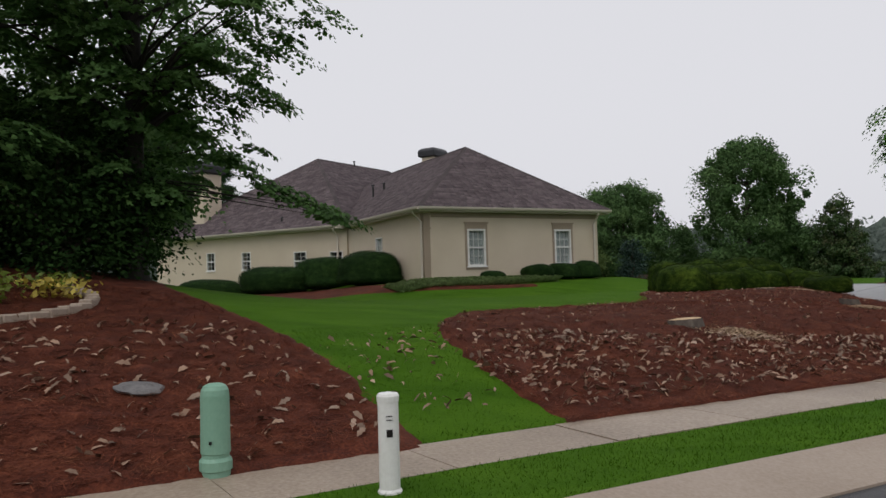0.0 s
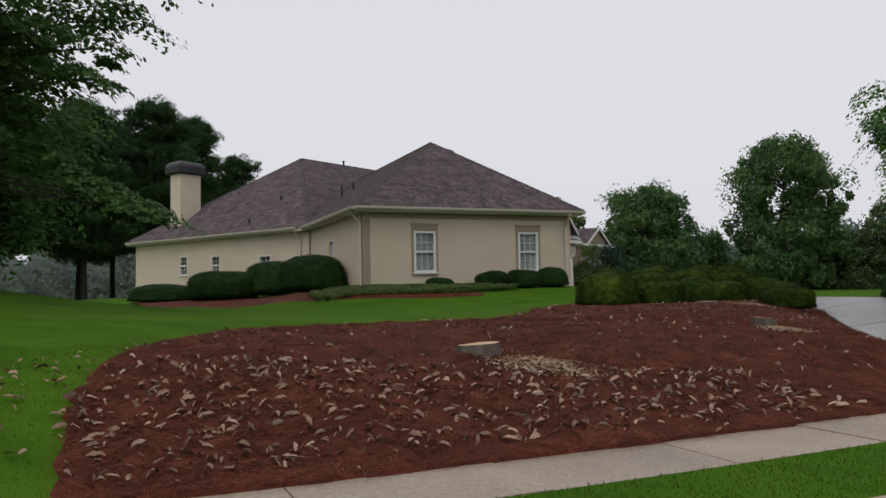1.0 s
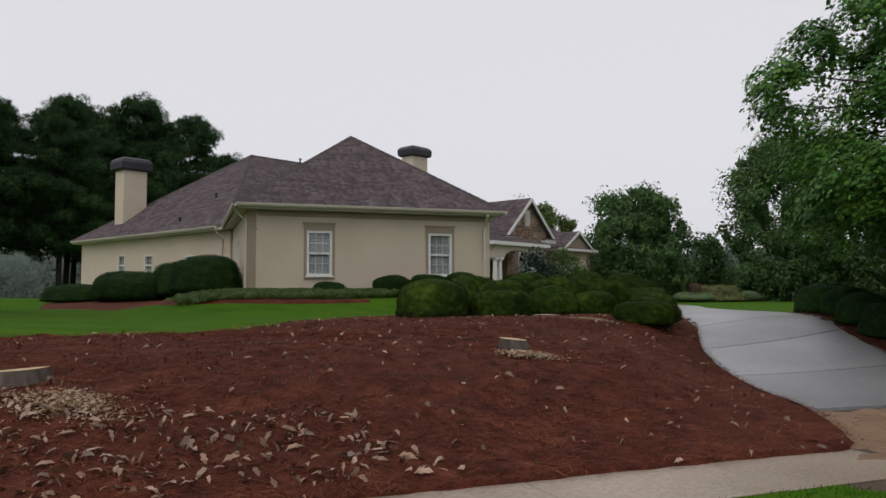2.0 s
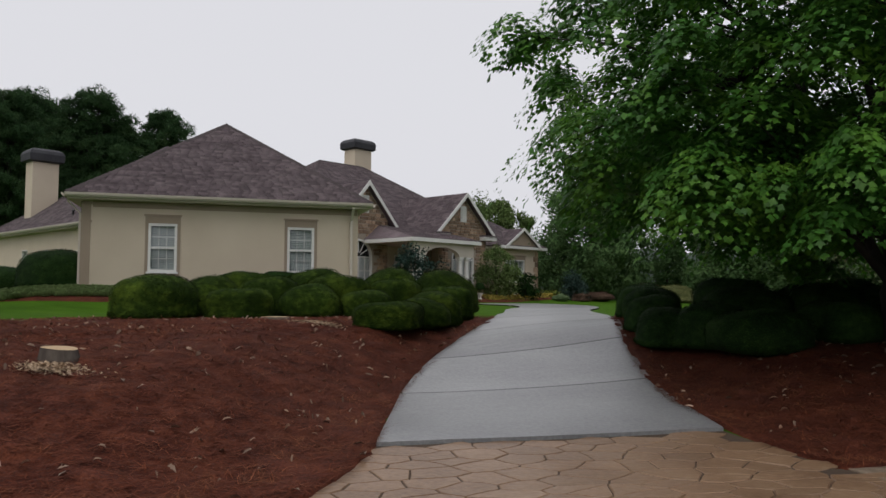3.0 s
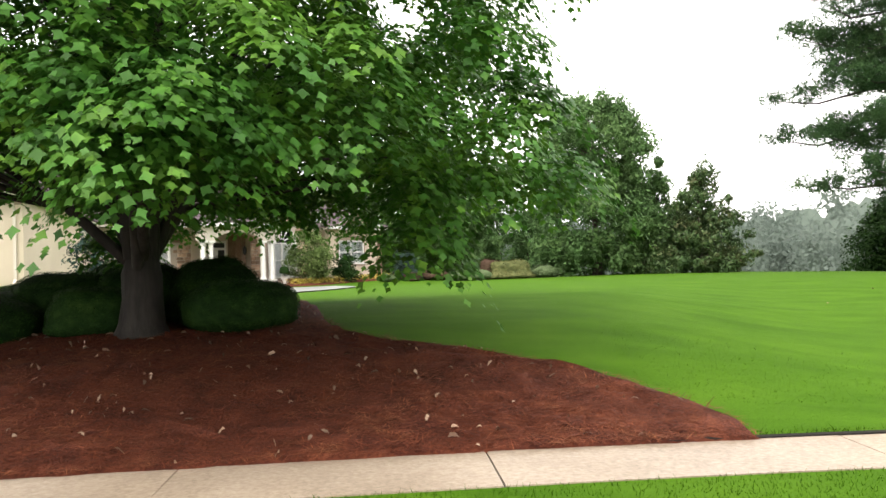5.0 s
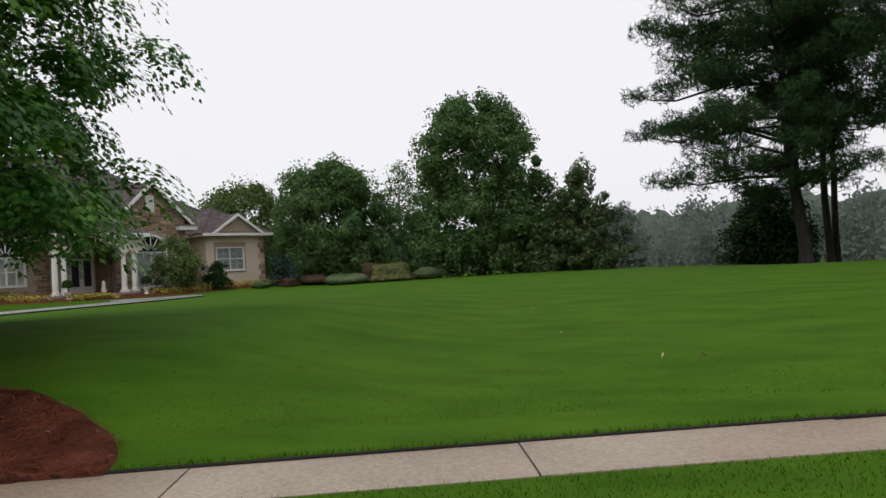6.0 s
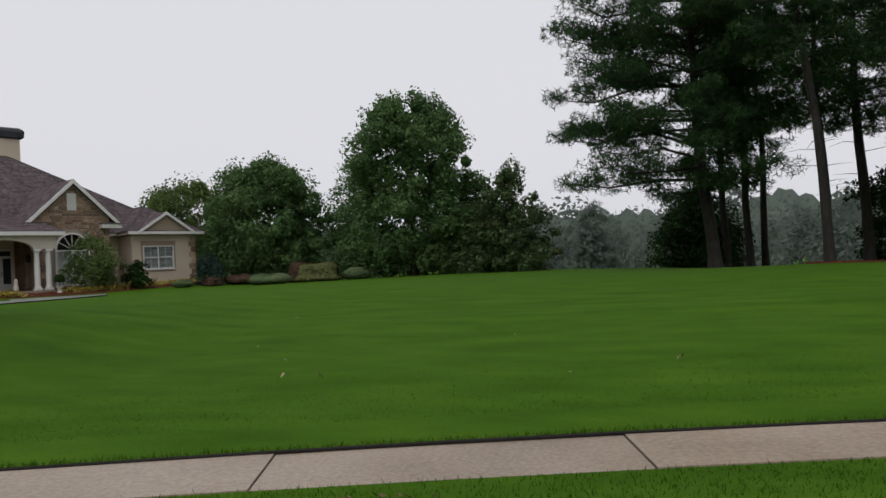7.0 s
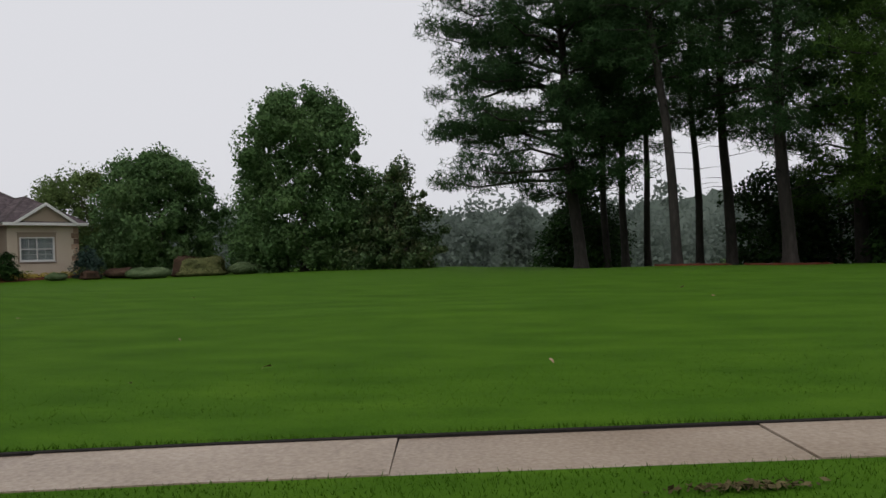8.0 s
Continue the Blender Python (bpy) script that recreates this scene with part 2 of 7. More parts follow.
def np_mesh(name, verts, size, mat, faces=None):
    """A mesh of many faces with the same number of corners, fast."""
    me = bpy.data.meshes.new(name)
    nv = len(verts)
    me.vertices.add(nv)
    me.vertices.foreach_set("co", np.asarray(verts, dtype=np.float32).ravel())
    idx = np.arange(nv, dtype=np.int32) if faces is None else np.asarray(faces, dtype=np.int32).ravel()
    nf = len(idx) // size
    me.loops.add(len(idx))
    me.loops.foreach_set("vertex_index", idx)
    me.polygons.add(nf)
    me.polygons.foreach_set("loop_start", np.arange(nf, dtype=np.int32) * size)
    me.update(calc_edges=True)
    me.materials.append(mat)
    return me


LEAF4 = np.array([(0, -0.5), (0.28, -0.05), (0, 0.5), (-0.28, -0.05)])
LEAF_TRI = np.array([(0, 0.58), (0.24, 0.14), (0.52, 0.0), (0.06, -0.42), (-0.52, 0.0), (-0.24, 0.14)])
LEAF6 = np.array([(0, -0.5), (0.3, -0.12), (0.18, 0.2), (0, 0.5), (-0.18, 0.2), (-0.3, -0.12)])
LEAF_OAK = np.array([(0, -0.6), (0.12, -0.25), (0.22, -0.1), (0.12, 0.08), (0.18, 0.3), (0, 0.6), (-0.18, 0.3), (-0.12, 0.08), (-0.22, -0.1), (-0.12, -0.25)])
SPRIG = np.array([(0, 0.62), (0.05, 0.03), (0.55, -0.28), (0, -0.06), (-0.55, -0.28), (-0.05, 0.03)])
TUFT = np.array([(0, -0.1), (0.45, -0.34), (0.08, 0.0), (0.62, 0.12), (0.08, 0.08), (0.28, 0.62), (0, 0.12), (-0.28, 0.62), (-0.08, 0.08), (-0.62, 0.12), (-0.08, 0.0), (-0.45, -0.34)])


def leaf_verts(c, n, size, shape, rng, droop=0.0):
    """Flat leaves at c, facing n, turned at random in their own plane."""
    N = len(c)
    n = n / np.linalg.norm(n, axis=1, keepdims=True)
    ref = rng.normal(size=(N, 3))
    a = np.cross(n, ref)
    a /= np.linalg.norm(a, axis=1, keepdims=True) + 1e-9
    b = np.cross(n, a)
    s = np.asarray(size).reshape(-1, 1, 1)
    v = c[:, None, :] + s * (shape[None, :, 0, None] * a[:, None, :] + shape[None, :, 1, None] * b[:, None, :])
    if droop:
        v[:, :, 2] -= droop * s[:, :, 0] * np.abs(shape[None, :, 0])
    return v.reshape(-1, 3)


# ---- lie of the land ----
# inner edge of the pavement; positive offsets lie on the house's side
EDGE = np.array([(-90, -48.5), (-40, -18.0), (-20, -5.6), (-2.83, 4.98), (-0.37, 6.6), (6.2, 10.5), (12.86, 14.72), (17.1, 17.0), (19.8, 18.1), (22.3, 19.0), (24.8, 19.8), (27.1, 20.45), (33.4, 21.95), (36.35, 22.5), (39.35, 22.95), (46, 23.7), (60, 24.6), (110, 25.0)])


def smooth_line(p, step=0.5):
    """An even, rounded run of points through p."""
    out = []
    for i in range(len(p) - 1):
        a, b, c, d = p[max(i - 1, 0)], p[i], p[i + 1], p[min(i + 2, len(p) - 1)]
        t = np.linspace(0, 1, max(2, int(np.linalg.norm(c - b) / step)), endpoint=False)[:, None]
        ta, tb = (c - a) * 0.5, (d - b) * 0.5
        la, lb, lc = np.linalg.norm(b - a) + 1e-6, np.linalg.norm(c - b), np.linalg.norm(d - c) + 1e-6
        ta, tb = ta * min(1, lc * 0 + 2 * lb / (la + lb)), tb * min(1, 2 * lb / (lb + lc))
        out.append((2 * t**3 - 3 * t**2 + 1) * b + (t**3 - 2 * t**2 + t) * ta + (-2 * t**3 + 3 * t**2) * c + (t**3 - t**2) * tb)
    return np.vstack(out + [p[-1:]])


LINE = smooth_line(EDGE, 1.2)
SEG_A, SEG_D = LINE[:-1], LINE[1:] - LINE[:-1]
SEG_L = np.hypot(SEG_D[:, 0], SEG_D[:, 1])
SEG_S = np.concatenate(([0], np.cumsum(SEG_L)))


def offset(x, y):
    """Signed distance from the pavement's inner edge, and the way along it."""
    x, y = np.atleast_1d(np.asarray(x, float)).ravel(), np.atleast_1d(np.asarray(y, float)).ravel()
    out_d, out_s = np.empty(len(x)), np.empty(len(x))
    for k in range(0, len(x), 8000):
        dx, dy = x[k:k + 8000, None] - SEG_A[:, 0], y[k:k + 8000, None] - SEG_A[:, 1]
        t = np.clip((dx * SEG_D[:, 0] + dy * SEG_D[:, 1]) / SEG_L**2, 0, 1)
        dist = np.hypot(dx - t * SEG_D[:, 0], dy - t * SEG_D[:, 1])
        i = dist.argmin(1)
        r = np.arange(len(i))
        out_d[k:k + 8000] = dist[r, i] * np.sign(SEG_D[i, 0] * dy[r, i] - SEG_D[i, 1] * dx[r, i])
        out_s[k:k + 8000] = SEG_S[i] + t[r, i] * SEG_L[i]
    return out_d, out_s


def beside(s, d):
    """The place at way s along the pavement's edge and d metres to the house's side."""
    i = min(max(int(np.searchsorted(SEG_S, s)) - 1, 0), len(SEG_L) - 1)
    t = SEG_D[i] / SEG_L[i]
    p = SEG_A[i] + t * (s - SEG_S[i])
    return float(p[0] - t[1] * d), float(p[1] + t[0] * d)


def ramp(a, b, v):
    """0 at a, 1 at b, smooth between."""
    t = np.clip((v - a) / (b - a), 0, 1)
    return t * t * (3 - 2 * t)


G0, GA, M0, MA = (-1.88, 30.94), radians(29.4), (-6.483, 38.906), radians(59.4)


def outside(x, y, o, ang, x1, y1):
    """Distance from a rectangle that starts at o and is turned by ang."""
    c, s = math.cos(ang), math.sin(ang)
    lx, ly = (x - o[0]) * c + (y - o[1]) * s, -(x - o[0]) * s + (y - o[1]) * c
    return np.hypot(np.maximum(np.maximum(-lx, lx - x1), 0), np.maximum(np.maximum(-ly, ly - y1), 0))


PAVE, VERGE, GUTTER, ROAD = 1.1, 2.4, 3.1, 11.5


def land(x, y):
    """Height of the ground."""
    x, y = np.atleast_1d(np.asarray(x, float)).ravel(), np.atleast_1d(np.asarray(y, float)).ravel()
    d, _ = offset(x, y)
    bank = np.interp(d, (0, 1, 2.5, 4, 8), (0, 0.22, 0.62, 0.86, 1.12))
    lawn = np.interp(d, (0, 1, 3, 8), (0, 0.07, 0.22, 0.52))
    w = ramp(25.0, 30.0, x)
    drive = 1 - ramp(2.3, 4.5, np.hypot(*(drive_gap(x, y))))
    near = bank * (1 - w) + lawn * w
    near = near * (1 - 0.75 * drive * ramp(9, 2.5, d))
    far = 1.06 + 0.62 * ramp(5.0, 0.8, outside(x, y, G0, GA, 9.2, 14))
    far = np.maximum(far, 1.06 + 0.44 * ramp(9.0, 1.0, outside(x, y, M0, MA, 29.6, 16)))
    far = far - 0.25 * ramp(26, 44, x) - 0.2 * ramp(45, 53, x) - 0.6 * ramp(52, 68, x) - 0.3 * ramp(50, 62, y) * ramp(38, 46, x)
    z = near + (far - near) * ramp(6, 18, d)
    lat = x - (14.1 - 0.06 * (y - 20))
    z = z - np.interp(y, (17, 19.3, 21.5, 23, 24.5, 26, 28.5), (0, 0.09, 0.24, 0.31, 0.26, 0.15, 0)) * (1 - ramp(1.8, 3.2, -lat)) * np.clip((1.9 - lat) / 3.6, 0, 1)
    z = z - 3.2 * (ramp(69, 112, y) + (ramp(62, 95, y) - ramp(69, 112, y)) * ramp(34, 42, x)) * ramp(14, 26, x)
    z = z + 1.5 * ramp(0.5, 6, d) * np.exp(-((x + 13.5) / 7.0) ** 2 - ((y - 17.0) / 7.0) ** 2)
    z = np.where(d < 0, np.interp(-d, (0, PAVE, VERGE, VERGE + 0.25, GUTTER, ROAD, ROAD + 0.3, 60), (0, 0, -0.02, -0.16, -0.18, -0.18, -0.02, 0.5)), z)
    return z


def drive_gap(x, y):
    """Distance from the driveway's middle near its mouth."""
    t = np.clip((x - 14.6) * -0.18 + (y - 17.0) * 0.98, -3, 8)
    return x - (14.6 - 0.18 * t), y - (17.0 + 0.98 * t)


# ---- ground, road and pavement ----
def land1(x, y):
    return float(land(x, y)[0])


def grid_axis(lo, hi, fine_lo, fine_hi, fine, growth=1.25):
    v = list(np.arange(fine_lo, fine_hi + fine / 2, fine))
    st, q = fine, v[0]
    low = []
    while q > lo:
        st *= growth
        q = max(lo, q - st)
        low.append(q)
    st, q = fine, v[-1]
    while q < hi:
        st *= growth
        q = min(hi, q + st)
        v.append(q)
    return np.array(low[::-1] + v)


gx, gy = grid_axis(-900, 900, -22, 62, 0.4), grid_axis(-900, 900, -8, 70, 0.4)
XX, YY = np.meshgrid(gx, gy)
D, S = offset(XX.ravel(), YY.ravel())
ZZ = land(XX.ravel(), YY.ravel())
ZZ = ZZ - np.where((D < 0.05) & (D > -PAVE - 0.05), 0.06, 0) - np.where((D < -VERGE + 0.05), 0.1, 0)
nx, ny = len(gx), len(gy)
ids = np.arange(nx * ny).reshape(ny, nx)
quads = np.stack([ids[:-1, :-1], ids[:-1, 1:], ids[1:, 1:], ids[1:, :-1]], -1).reshape(-1, 4)
ground = new("ground", np_mesh("ground", np.stack([XX.ravel(), YY.ravel(), ZZ], 1), 4, GRASS, quads))
ground.data.polygons.foreach_set("use_smooth", [True] * len(ground.data.polygons))
tagged(ground, "mown bright green wet lawn on gently rising ground", "lawn", kind="structure")


def strip(name, s0, s1, d0, d1, lift, mat, thick=0.12, step=1.0):
    """A flat band along the pavement's edge between two offsets, with depth."""
    n = max(2, int((s1 - s0) / step))
    v = []
    for k in range(n + 1):
        s = s0 + (s1 - s0) * k / n
        (xa, ya), (xb, yb) = beside(s, d0), beside(s, d1)
        za, zb = land1(xa, ya) + lift, land1(xb, yb) + lift
        v += [(xa, ya, za), (xb, yb, zb), (xa, ya, za - thick), (xb, yb, zb - thick)]
    f = []
    for k in range(n):
        i, j = 4 * k, 4 * k + 4
        f += [(i, j, j + 1, i + 1), (i + 2, j + 2, j, i), (i + 1, j + 1, j + 3, i + 3)]
    f += [(0, 1, 3, 2), (4 * n + 2, 4 * n + 3, 4 * n + 1, 4 * n)]
    me = bpy.data.meshes.new(name)
    me.from_pydata(v, [], f)
    me.materials.append(mat)
    return new(name, me)


S_ALL = SEG_S[-1]
road = tagged(strip("road", 10, S_ALL - 5, -ROAD, -GUTTER + 0.02, 0.005, ASPHALT, 0.2, 2.0), "dark wet asphalt residential road", "road", kind="structure")
kerb = tagged(strip("kerb", 10, S_ALL - 5, -GUTTER, -VERGE, 0.03, KERB, 0.2), "tan concrete rolled kerb and gutter", "kerb", kind="structure")
S0 = float(offset(-0.37, 6.6)[1][0])

# ---- pine straw beds ----
def run(s0, s1, d=0.0, n=9):
    return [beside(s0 + (s1 - s0) * k / (n - 1), d) for k in range(n)]


def bed(name, outline, label, lift=0.05, rings=26):
    """A mounded sheet inside a rounded, star-shaped outline."""
    p = np.array(outline, float)
    p = smooth_line(np.vstack([p, p[:1]]), 0.25)[:-1]
    c = p.mean(0)
    rng = np.random.default_rng(len(outline))
    wob = 1 + 0.0035 * rng.normal(size=len(p))
    v, n = [], len(p)
    for r in range(rings + 1):
        k = 0.985 * (r / (rings - 1)) ** 0.8 if r < rings else 1.0
        q = c + (p - c) * (k * (wob if r >= rings - 1 else np.ones(n)))[:, None]
        z = land(q[:, 0], q[:, 1]) + (lift if r < rings else -0.03) + 0.016 * rng.normal(size=n) * (r > 0)
        v.append(np.column_stack([q, z]))
    v = np.vstack(v)
    f = []
    for r in range(rings):
        for i in range(n):
            j = (i + 1) % n
            f.append((r * n + i, (r + 1) * n + i, (r + 1) * n + j, r * n + j))
    ob = new(name, np_mesh(name, v, 4, STRAW, f))
    ob.data.polygons.foreach_set("use_smooth", [True] * len(ob.data.polygons))
    return tagged(ob, label, "mulch bed", kind="structure")


CENTRE_BED = run(float(offset(1.2, 7.55)[1][0]), float(offset(12.7, 14.62)[1][0]), -0.06, 14) + [(12.88, 15.5), (12.86, 16.5), (12.52, 18.0), (12.3, 19.8), (12.22, 22.0), (12.45, 24.5), (12.35, 27.8), (10.3, 27.7), (8.0, 27.0), (6.2, 25.4), (5.2, 22.3), (4.8, 19.5), (4.0, 16.9), (1.9, 15.3), (-0.1, 13.8), (-0.5, 11.5), (0.1, 9.4)]
MAPLE_BED = run(float(offset(17.3, 17.1)[1][0]), float(offset(27.15, 20.46)[1][0]), -0.06, 12) + [(26.9, 21.05), (26.1, 21.65), (24.8, 22.1), (23.6, 22.4), (22.4, 22.9), (21.7, 23.9), (20.2, 26.6), (17.4, 28.2), (15.4, 28.3), (15.1, 26.4), (15.35, 23.2), (15.62, 21.2), (15.95, 19.7), (16.38, 18.6), (16.85, 17.65)]
LEFT_BED = run(float(offset(-16, -3.1)[1][0]), float(offset(-0.5, 6.5)[1][0]), -0.1, 14) + [(-1.1, 8.0), (-2.1, 9.4), (-4.3, 12.6), (-7.0, 16.5), (-9.6, 20.3), (-14, 22.5), (-22, 18), (-26, 6), (-22, -4)]
bed("pine_straw_bed", CENTRE_BED, "reddish-brown pine straw bed strewn with dead leaves")
bed("pine_straw_bed", MAPLE_BED, "reddish-brown pine straw bed under a maple")
bed("pine_straw_bed", LEFT_BED, "reddish-brown pine straw bed under dark trees", 0.05, 70)

# ---- pavement slabs, driveway, apron ----
def s_of(x, y):
    return float(offset(x, y)[1][0])


pavement = tagged(strip("pavement", 10, S_ALL - 5, -PAVE, 0, 0.0, JOINT, 0.1), "pale wet concrete pavement with open joints", "pavement", kind="structure")
MOUTH_A, MOUTH_B = s_of(12.7, 14.62), s_of(17.25, 17.08)
JOINTS = [MOUTH_B + 0.1]
for p in ((19.8, 18.02), (22.31, 18.95), (24.81, 19.7)):
    JOINTS.append(s_of(*p))
s = s_of(33.36, 21.95)
while s - 2.8 > JOINTS[-1] + 1.6:
    s -= 2.85
JOINTS.append(s)
while JOINTS[-1] < s_of(33.36, 21.95) - 0.5:
    JOINTS.append(JOINTS[-1] + 2.85)
JOINTS[-1] = s_of(33.36, 21.95)
JOINTS += [s_of(36.34, 22.5), s_of(39.35, 22.95)]
while JOINTS[-1] < S_ALL - 45:
    JOINTS.append(JOINTS[-1] + 3.02)
LEFT_JOINTS = [MOUTH_A - 0.05]
while LEFT_JOINTS[-1] > 30:
    LEFT_JOINTS.append(LEFT_JOINTS[-1] - 1.95)
for run in (JOINTS, LEFT_JOINTS[::-1]):
    for a, b in zip(run, run[1:]):
        slab = strip("slab", a + 0.008, b - 0.008, -PAVE, 0, 0.012 + 0.006 * math.sin(a * 7.3), CONCRETE, 0.1, 0.7)
        slab.parent = pavement

DRIVE_L = smooth_line(np.array([(12.8, 16.55), (12.3, 19.3), (12.15, 21.5), (12.35, 24.5), (12.2, 30.0), (11.5, 36), (11.4, 41), (10.2, 46.0), (8.2, 48.6)]), 0.3)
DRIVE_R = smooth_line(np.array([(16.42, 18.4), (15.8, 20.9), (15.5, 23.0), (15.3, 25.5), (15.1, 28.2), (14.4, 36), (14.6, 42), (13.6, 48.0), (11.0, 52.2)]), 0.3)


def even(line, n):
    seg = np.concatenate(([0], np.cumsum(np.hypot(*(line[1:] - line[:-1]).T))))
    t = np.linspace(0, seg[-1], n)
    return np.column_stack([np.interp(t, seg, line[:, 0]), np.interp(t, seg, line[:, 1])])


DL, DR = even(DRIVE_L, 121), even(DRIVE_R, 121)


def drive_sheet(name, i0, i1, lift, mat, gap=0.0, thick=0.1):
    rows, cols = i1 - i0, 10
    v = []
    for i in range(rows + 1):
        for j in range(cols + 1):
            k = j / cols
            ii = i0 + i
            q = DL[ii] * (1 - k) + DR[ii] * k
            if gap and i in (0, rows):
                m = DL[ii + (1 if i == 0 else -1)] * (1 - k) + DR[ii + (1 if i == 0 else -1)] * k
                q = q + (m - q) / (np.hypot(*(m - q)) + 1e-9) * gap
            v.append((q[0], q[1]))
    v = np.array(v)
    z = land(v[:, 0], v[:, 1]) + lift
    n = len(v)
    v = np.vstack([np.column_stack([v, z]), np.column_stack([v, z - thick])])
    f = []
    w = cols + 1
    for i in range(rows):
        for j in range(cols):
            a = i * w + j
            f.append((a, a + 1, a + w + 1, a + w))
    for i in range(rows):
        f += [(i * w, (i + 1) * w, (i + 1) * w + n, i * w + n), ((i + 1) * w - 1 + w, (i + 1) * w - 1, (i + 1) * w - 1 + n, (i + 1) * w - 1 + w + n)]
    for j in range(cols):
        f += [(j + 1, j, j + n, j + 1 + n), (rows * w + j, rows * w + j + 1, rows * w + j + 1 + n, rows * w + j + n)]
    me = bpy.data.meshes.new(name)
    me.from_pydata([tuple(q) for q in v], [], f)
    me.materials.append(mat)
    me.polygons.foreach_set("use_smooth", [False] * len(me.polygons))
    return new(name, me)


driveway = tagged(drive_sheet("driveway", 1, 120, 0.043, JOINT), "wet grey concrete driveway curving up to the house", "driveway", kind="structure")
CUTS = [0, 10, 19, 28, 39, 51, 64, 78, 92, 106, 120]
for a, b in zip(CUTS, CUTS[1:]):
    drive_sheet("slab", a, b, 0.05, DRIVE, 0.018).parent = driveway

# stamped stones at the driveway's mouth, in rows along the pavement
apron = tagged(strip("apron", MOUTH_A - 1.4, MOUTH_B + 1.0, -VERGE + 0.02, 0.0, 0.006, JOINT_TAN, 0.1, 0.4), "tan stamped concrete apron with stone pattern at the driveway's mouth", "apron", kind="structure")
for a, b in ((12, MOUTH_A - 1.42), (MOUTH_B + 1.02, S_ALL - 7)):
    tagged(strip("verge", a, b, -VERGE + 0.01, -PAVE - 0.002, 0.006, GRASS, 0.08, 0.6), "narrow green grass verge between kerb and pavement", "verge", kind="structure")
PL, PR = offset(*DL[0]), offset(*DR[0])
bm = bmesh.new()
q = [(*beside(MOUTH_A, 0), 0), (*beside(MOUTH_B, 0), 0), (DR[0][0], DR[0][1], 0), (DL[0][0], DL[0][1], 0)]
rows = []
for i in range(9):
    k = i / 8
    rows.append([bm.verts.new((q[0][0] * (1 - k) + q[3][0] * k + (q[1][0] * (1 - k) + q[2][0] * k - q[0][0] * (1 - k) - q[3][0] * k) * j / 10, q[0][1] * (1 - k) + q[3][1] * k + (q[1][1] * (1 - k) + q[2][1] * k - q[0][1] * (1 - k) - q[3][1] * k) * j / 10, 0)) for j in range(11)])
for a, b in zip(rows, rows[1:]):
    for j in range(10):
        bm.faces.new((a[j], a[j + 1], b[j + 1], b[j]))
for v in bm.verts:
    v.co.z = land1(v.co.x, v.co.y) + 0.009
part("bedding", bm, JOINT_TAN, apron)
rng = np.random.default_rng(11)
GA_, GB_ = float(PL[1][0]), float(PR[1][0])


def in_apron(s, d):
    k = max(0.0, d) / 2.6
    lo = MOUTH_A + (GA_ - MOUTH_A) * k if d > 0 else MOUTH_A + 1.3 * d / VERGE
    hi = MOUTH_B + (GB_ - MOUTH_B) * k if d > 0 else MOUTH_B - 0.9 * d / VERGE
    lim = PL[0][0] + (PR[0][0] - PL[0][0]) * (s - GA_) / (GB_ - GA_)
    return lo < s < hi and -VERGE + 0.05 < d < lim


def cut(poly, nx_, ny_, c):
    """The part of a polygon where nx x + ny y < c."""
    out = []
    for (ax, ay), (bx_, by_) in zip(poly, poly[1:] + poly[:1]):
        fa, fb = nx_ * ax + ny_ * ay - c, nx_ * bx_ + ny_ * by_ - c
        if fa <= 0:
            out.append((ax, ay))
        if fa * fb < 0:
            k = fa / (fa - fb)
            out.append((ax + (bx_ - ax) * k, ay + (by_ - ay) * k))
    return out


def waver(s, d):
    w = noise.noise_vector(Vector((s * 4.1, d * 4.1, 0.7)))
    return s + 0.035 * w.x, d + 0.03 * w.y


SEEDS = []
d, row = -VERGE - 0.1, 0
while d < 3.9:
    s = MOUTH_A - 2.0 + (0.27 if row % 2 else 0.0)
    while s < MOUTH_B + 2.0:
        SEEDS.append((s + rng.normal() * 0.1, d + rng.normal() * 0.055))
        s += 0.5
    d += 0.26
    row += 1
SEED_A = np.array(SEEDS)
for cs, cd in SEEDS:
    if not in_apron(cs, cd):
        continue
    cell = [(cs - 0.6, cd - 0.45), (cs + 0.6, cd - 0.45), (cs + 0.6, cd + 0.45), (cs - 0.6, cd + 0.45)]
    dist = np.hypot((SEED_A[:, 0] - cs) * 0.62, SEED_A[:, 1] - cd)
    for i in np.argsort(dist)[1:14]:
        ox, oy = SEED_A[i]
        wx, wy = (ox - cs) * 0.38, oy - cd
        cell = cut(cell, wx, wy, wx * (cs + ox) / 2 + wy * (cd + oy) / 2)
    ringed = []
    for (ax, ay), (bx_, by_) in zip(cell, cell[1:] + cell[:1]):
        n = max(1, int(math.hypot(bx_ - ax, by_ - ay) / 0.11))
        ringed += [waver(ax + (bx_ - ax) * k / n, ay + (by_ - ay) * k / n) for k in range(n)]
    mx, my = sum(q_[0] for q_ in ringed) / len(ringed), sum(q_[1] for q_ in ringed) / len(ringed)
    bm = bmesh.new()
    top, low = [], []
    hz_ = 0.016 + 0.004 * rng.random()
    for a, b in ringed:
        l_ = math.hypot(a - mx, b - my)
        for inset, rise, dest in ((0.005, 0.0, low), (0.016, hz_, top)):
            x, y = beside(mx + (a - mx) * (1 - inset / l_), my + (b - my) * (1 - inset / l_))
            dest.append(bm.verts.new((x, y, land1(x, y) + rise)))
    bm.faces.new(top)
    for i in range(len(top)):
        bm.faces.new((low[i], low[(i + 1) % len(top)], top[(i + 1) % len(top)], top[i]))
    part("stone", bm, STAMPED, apron)


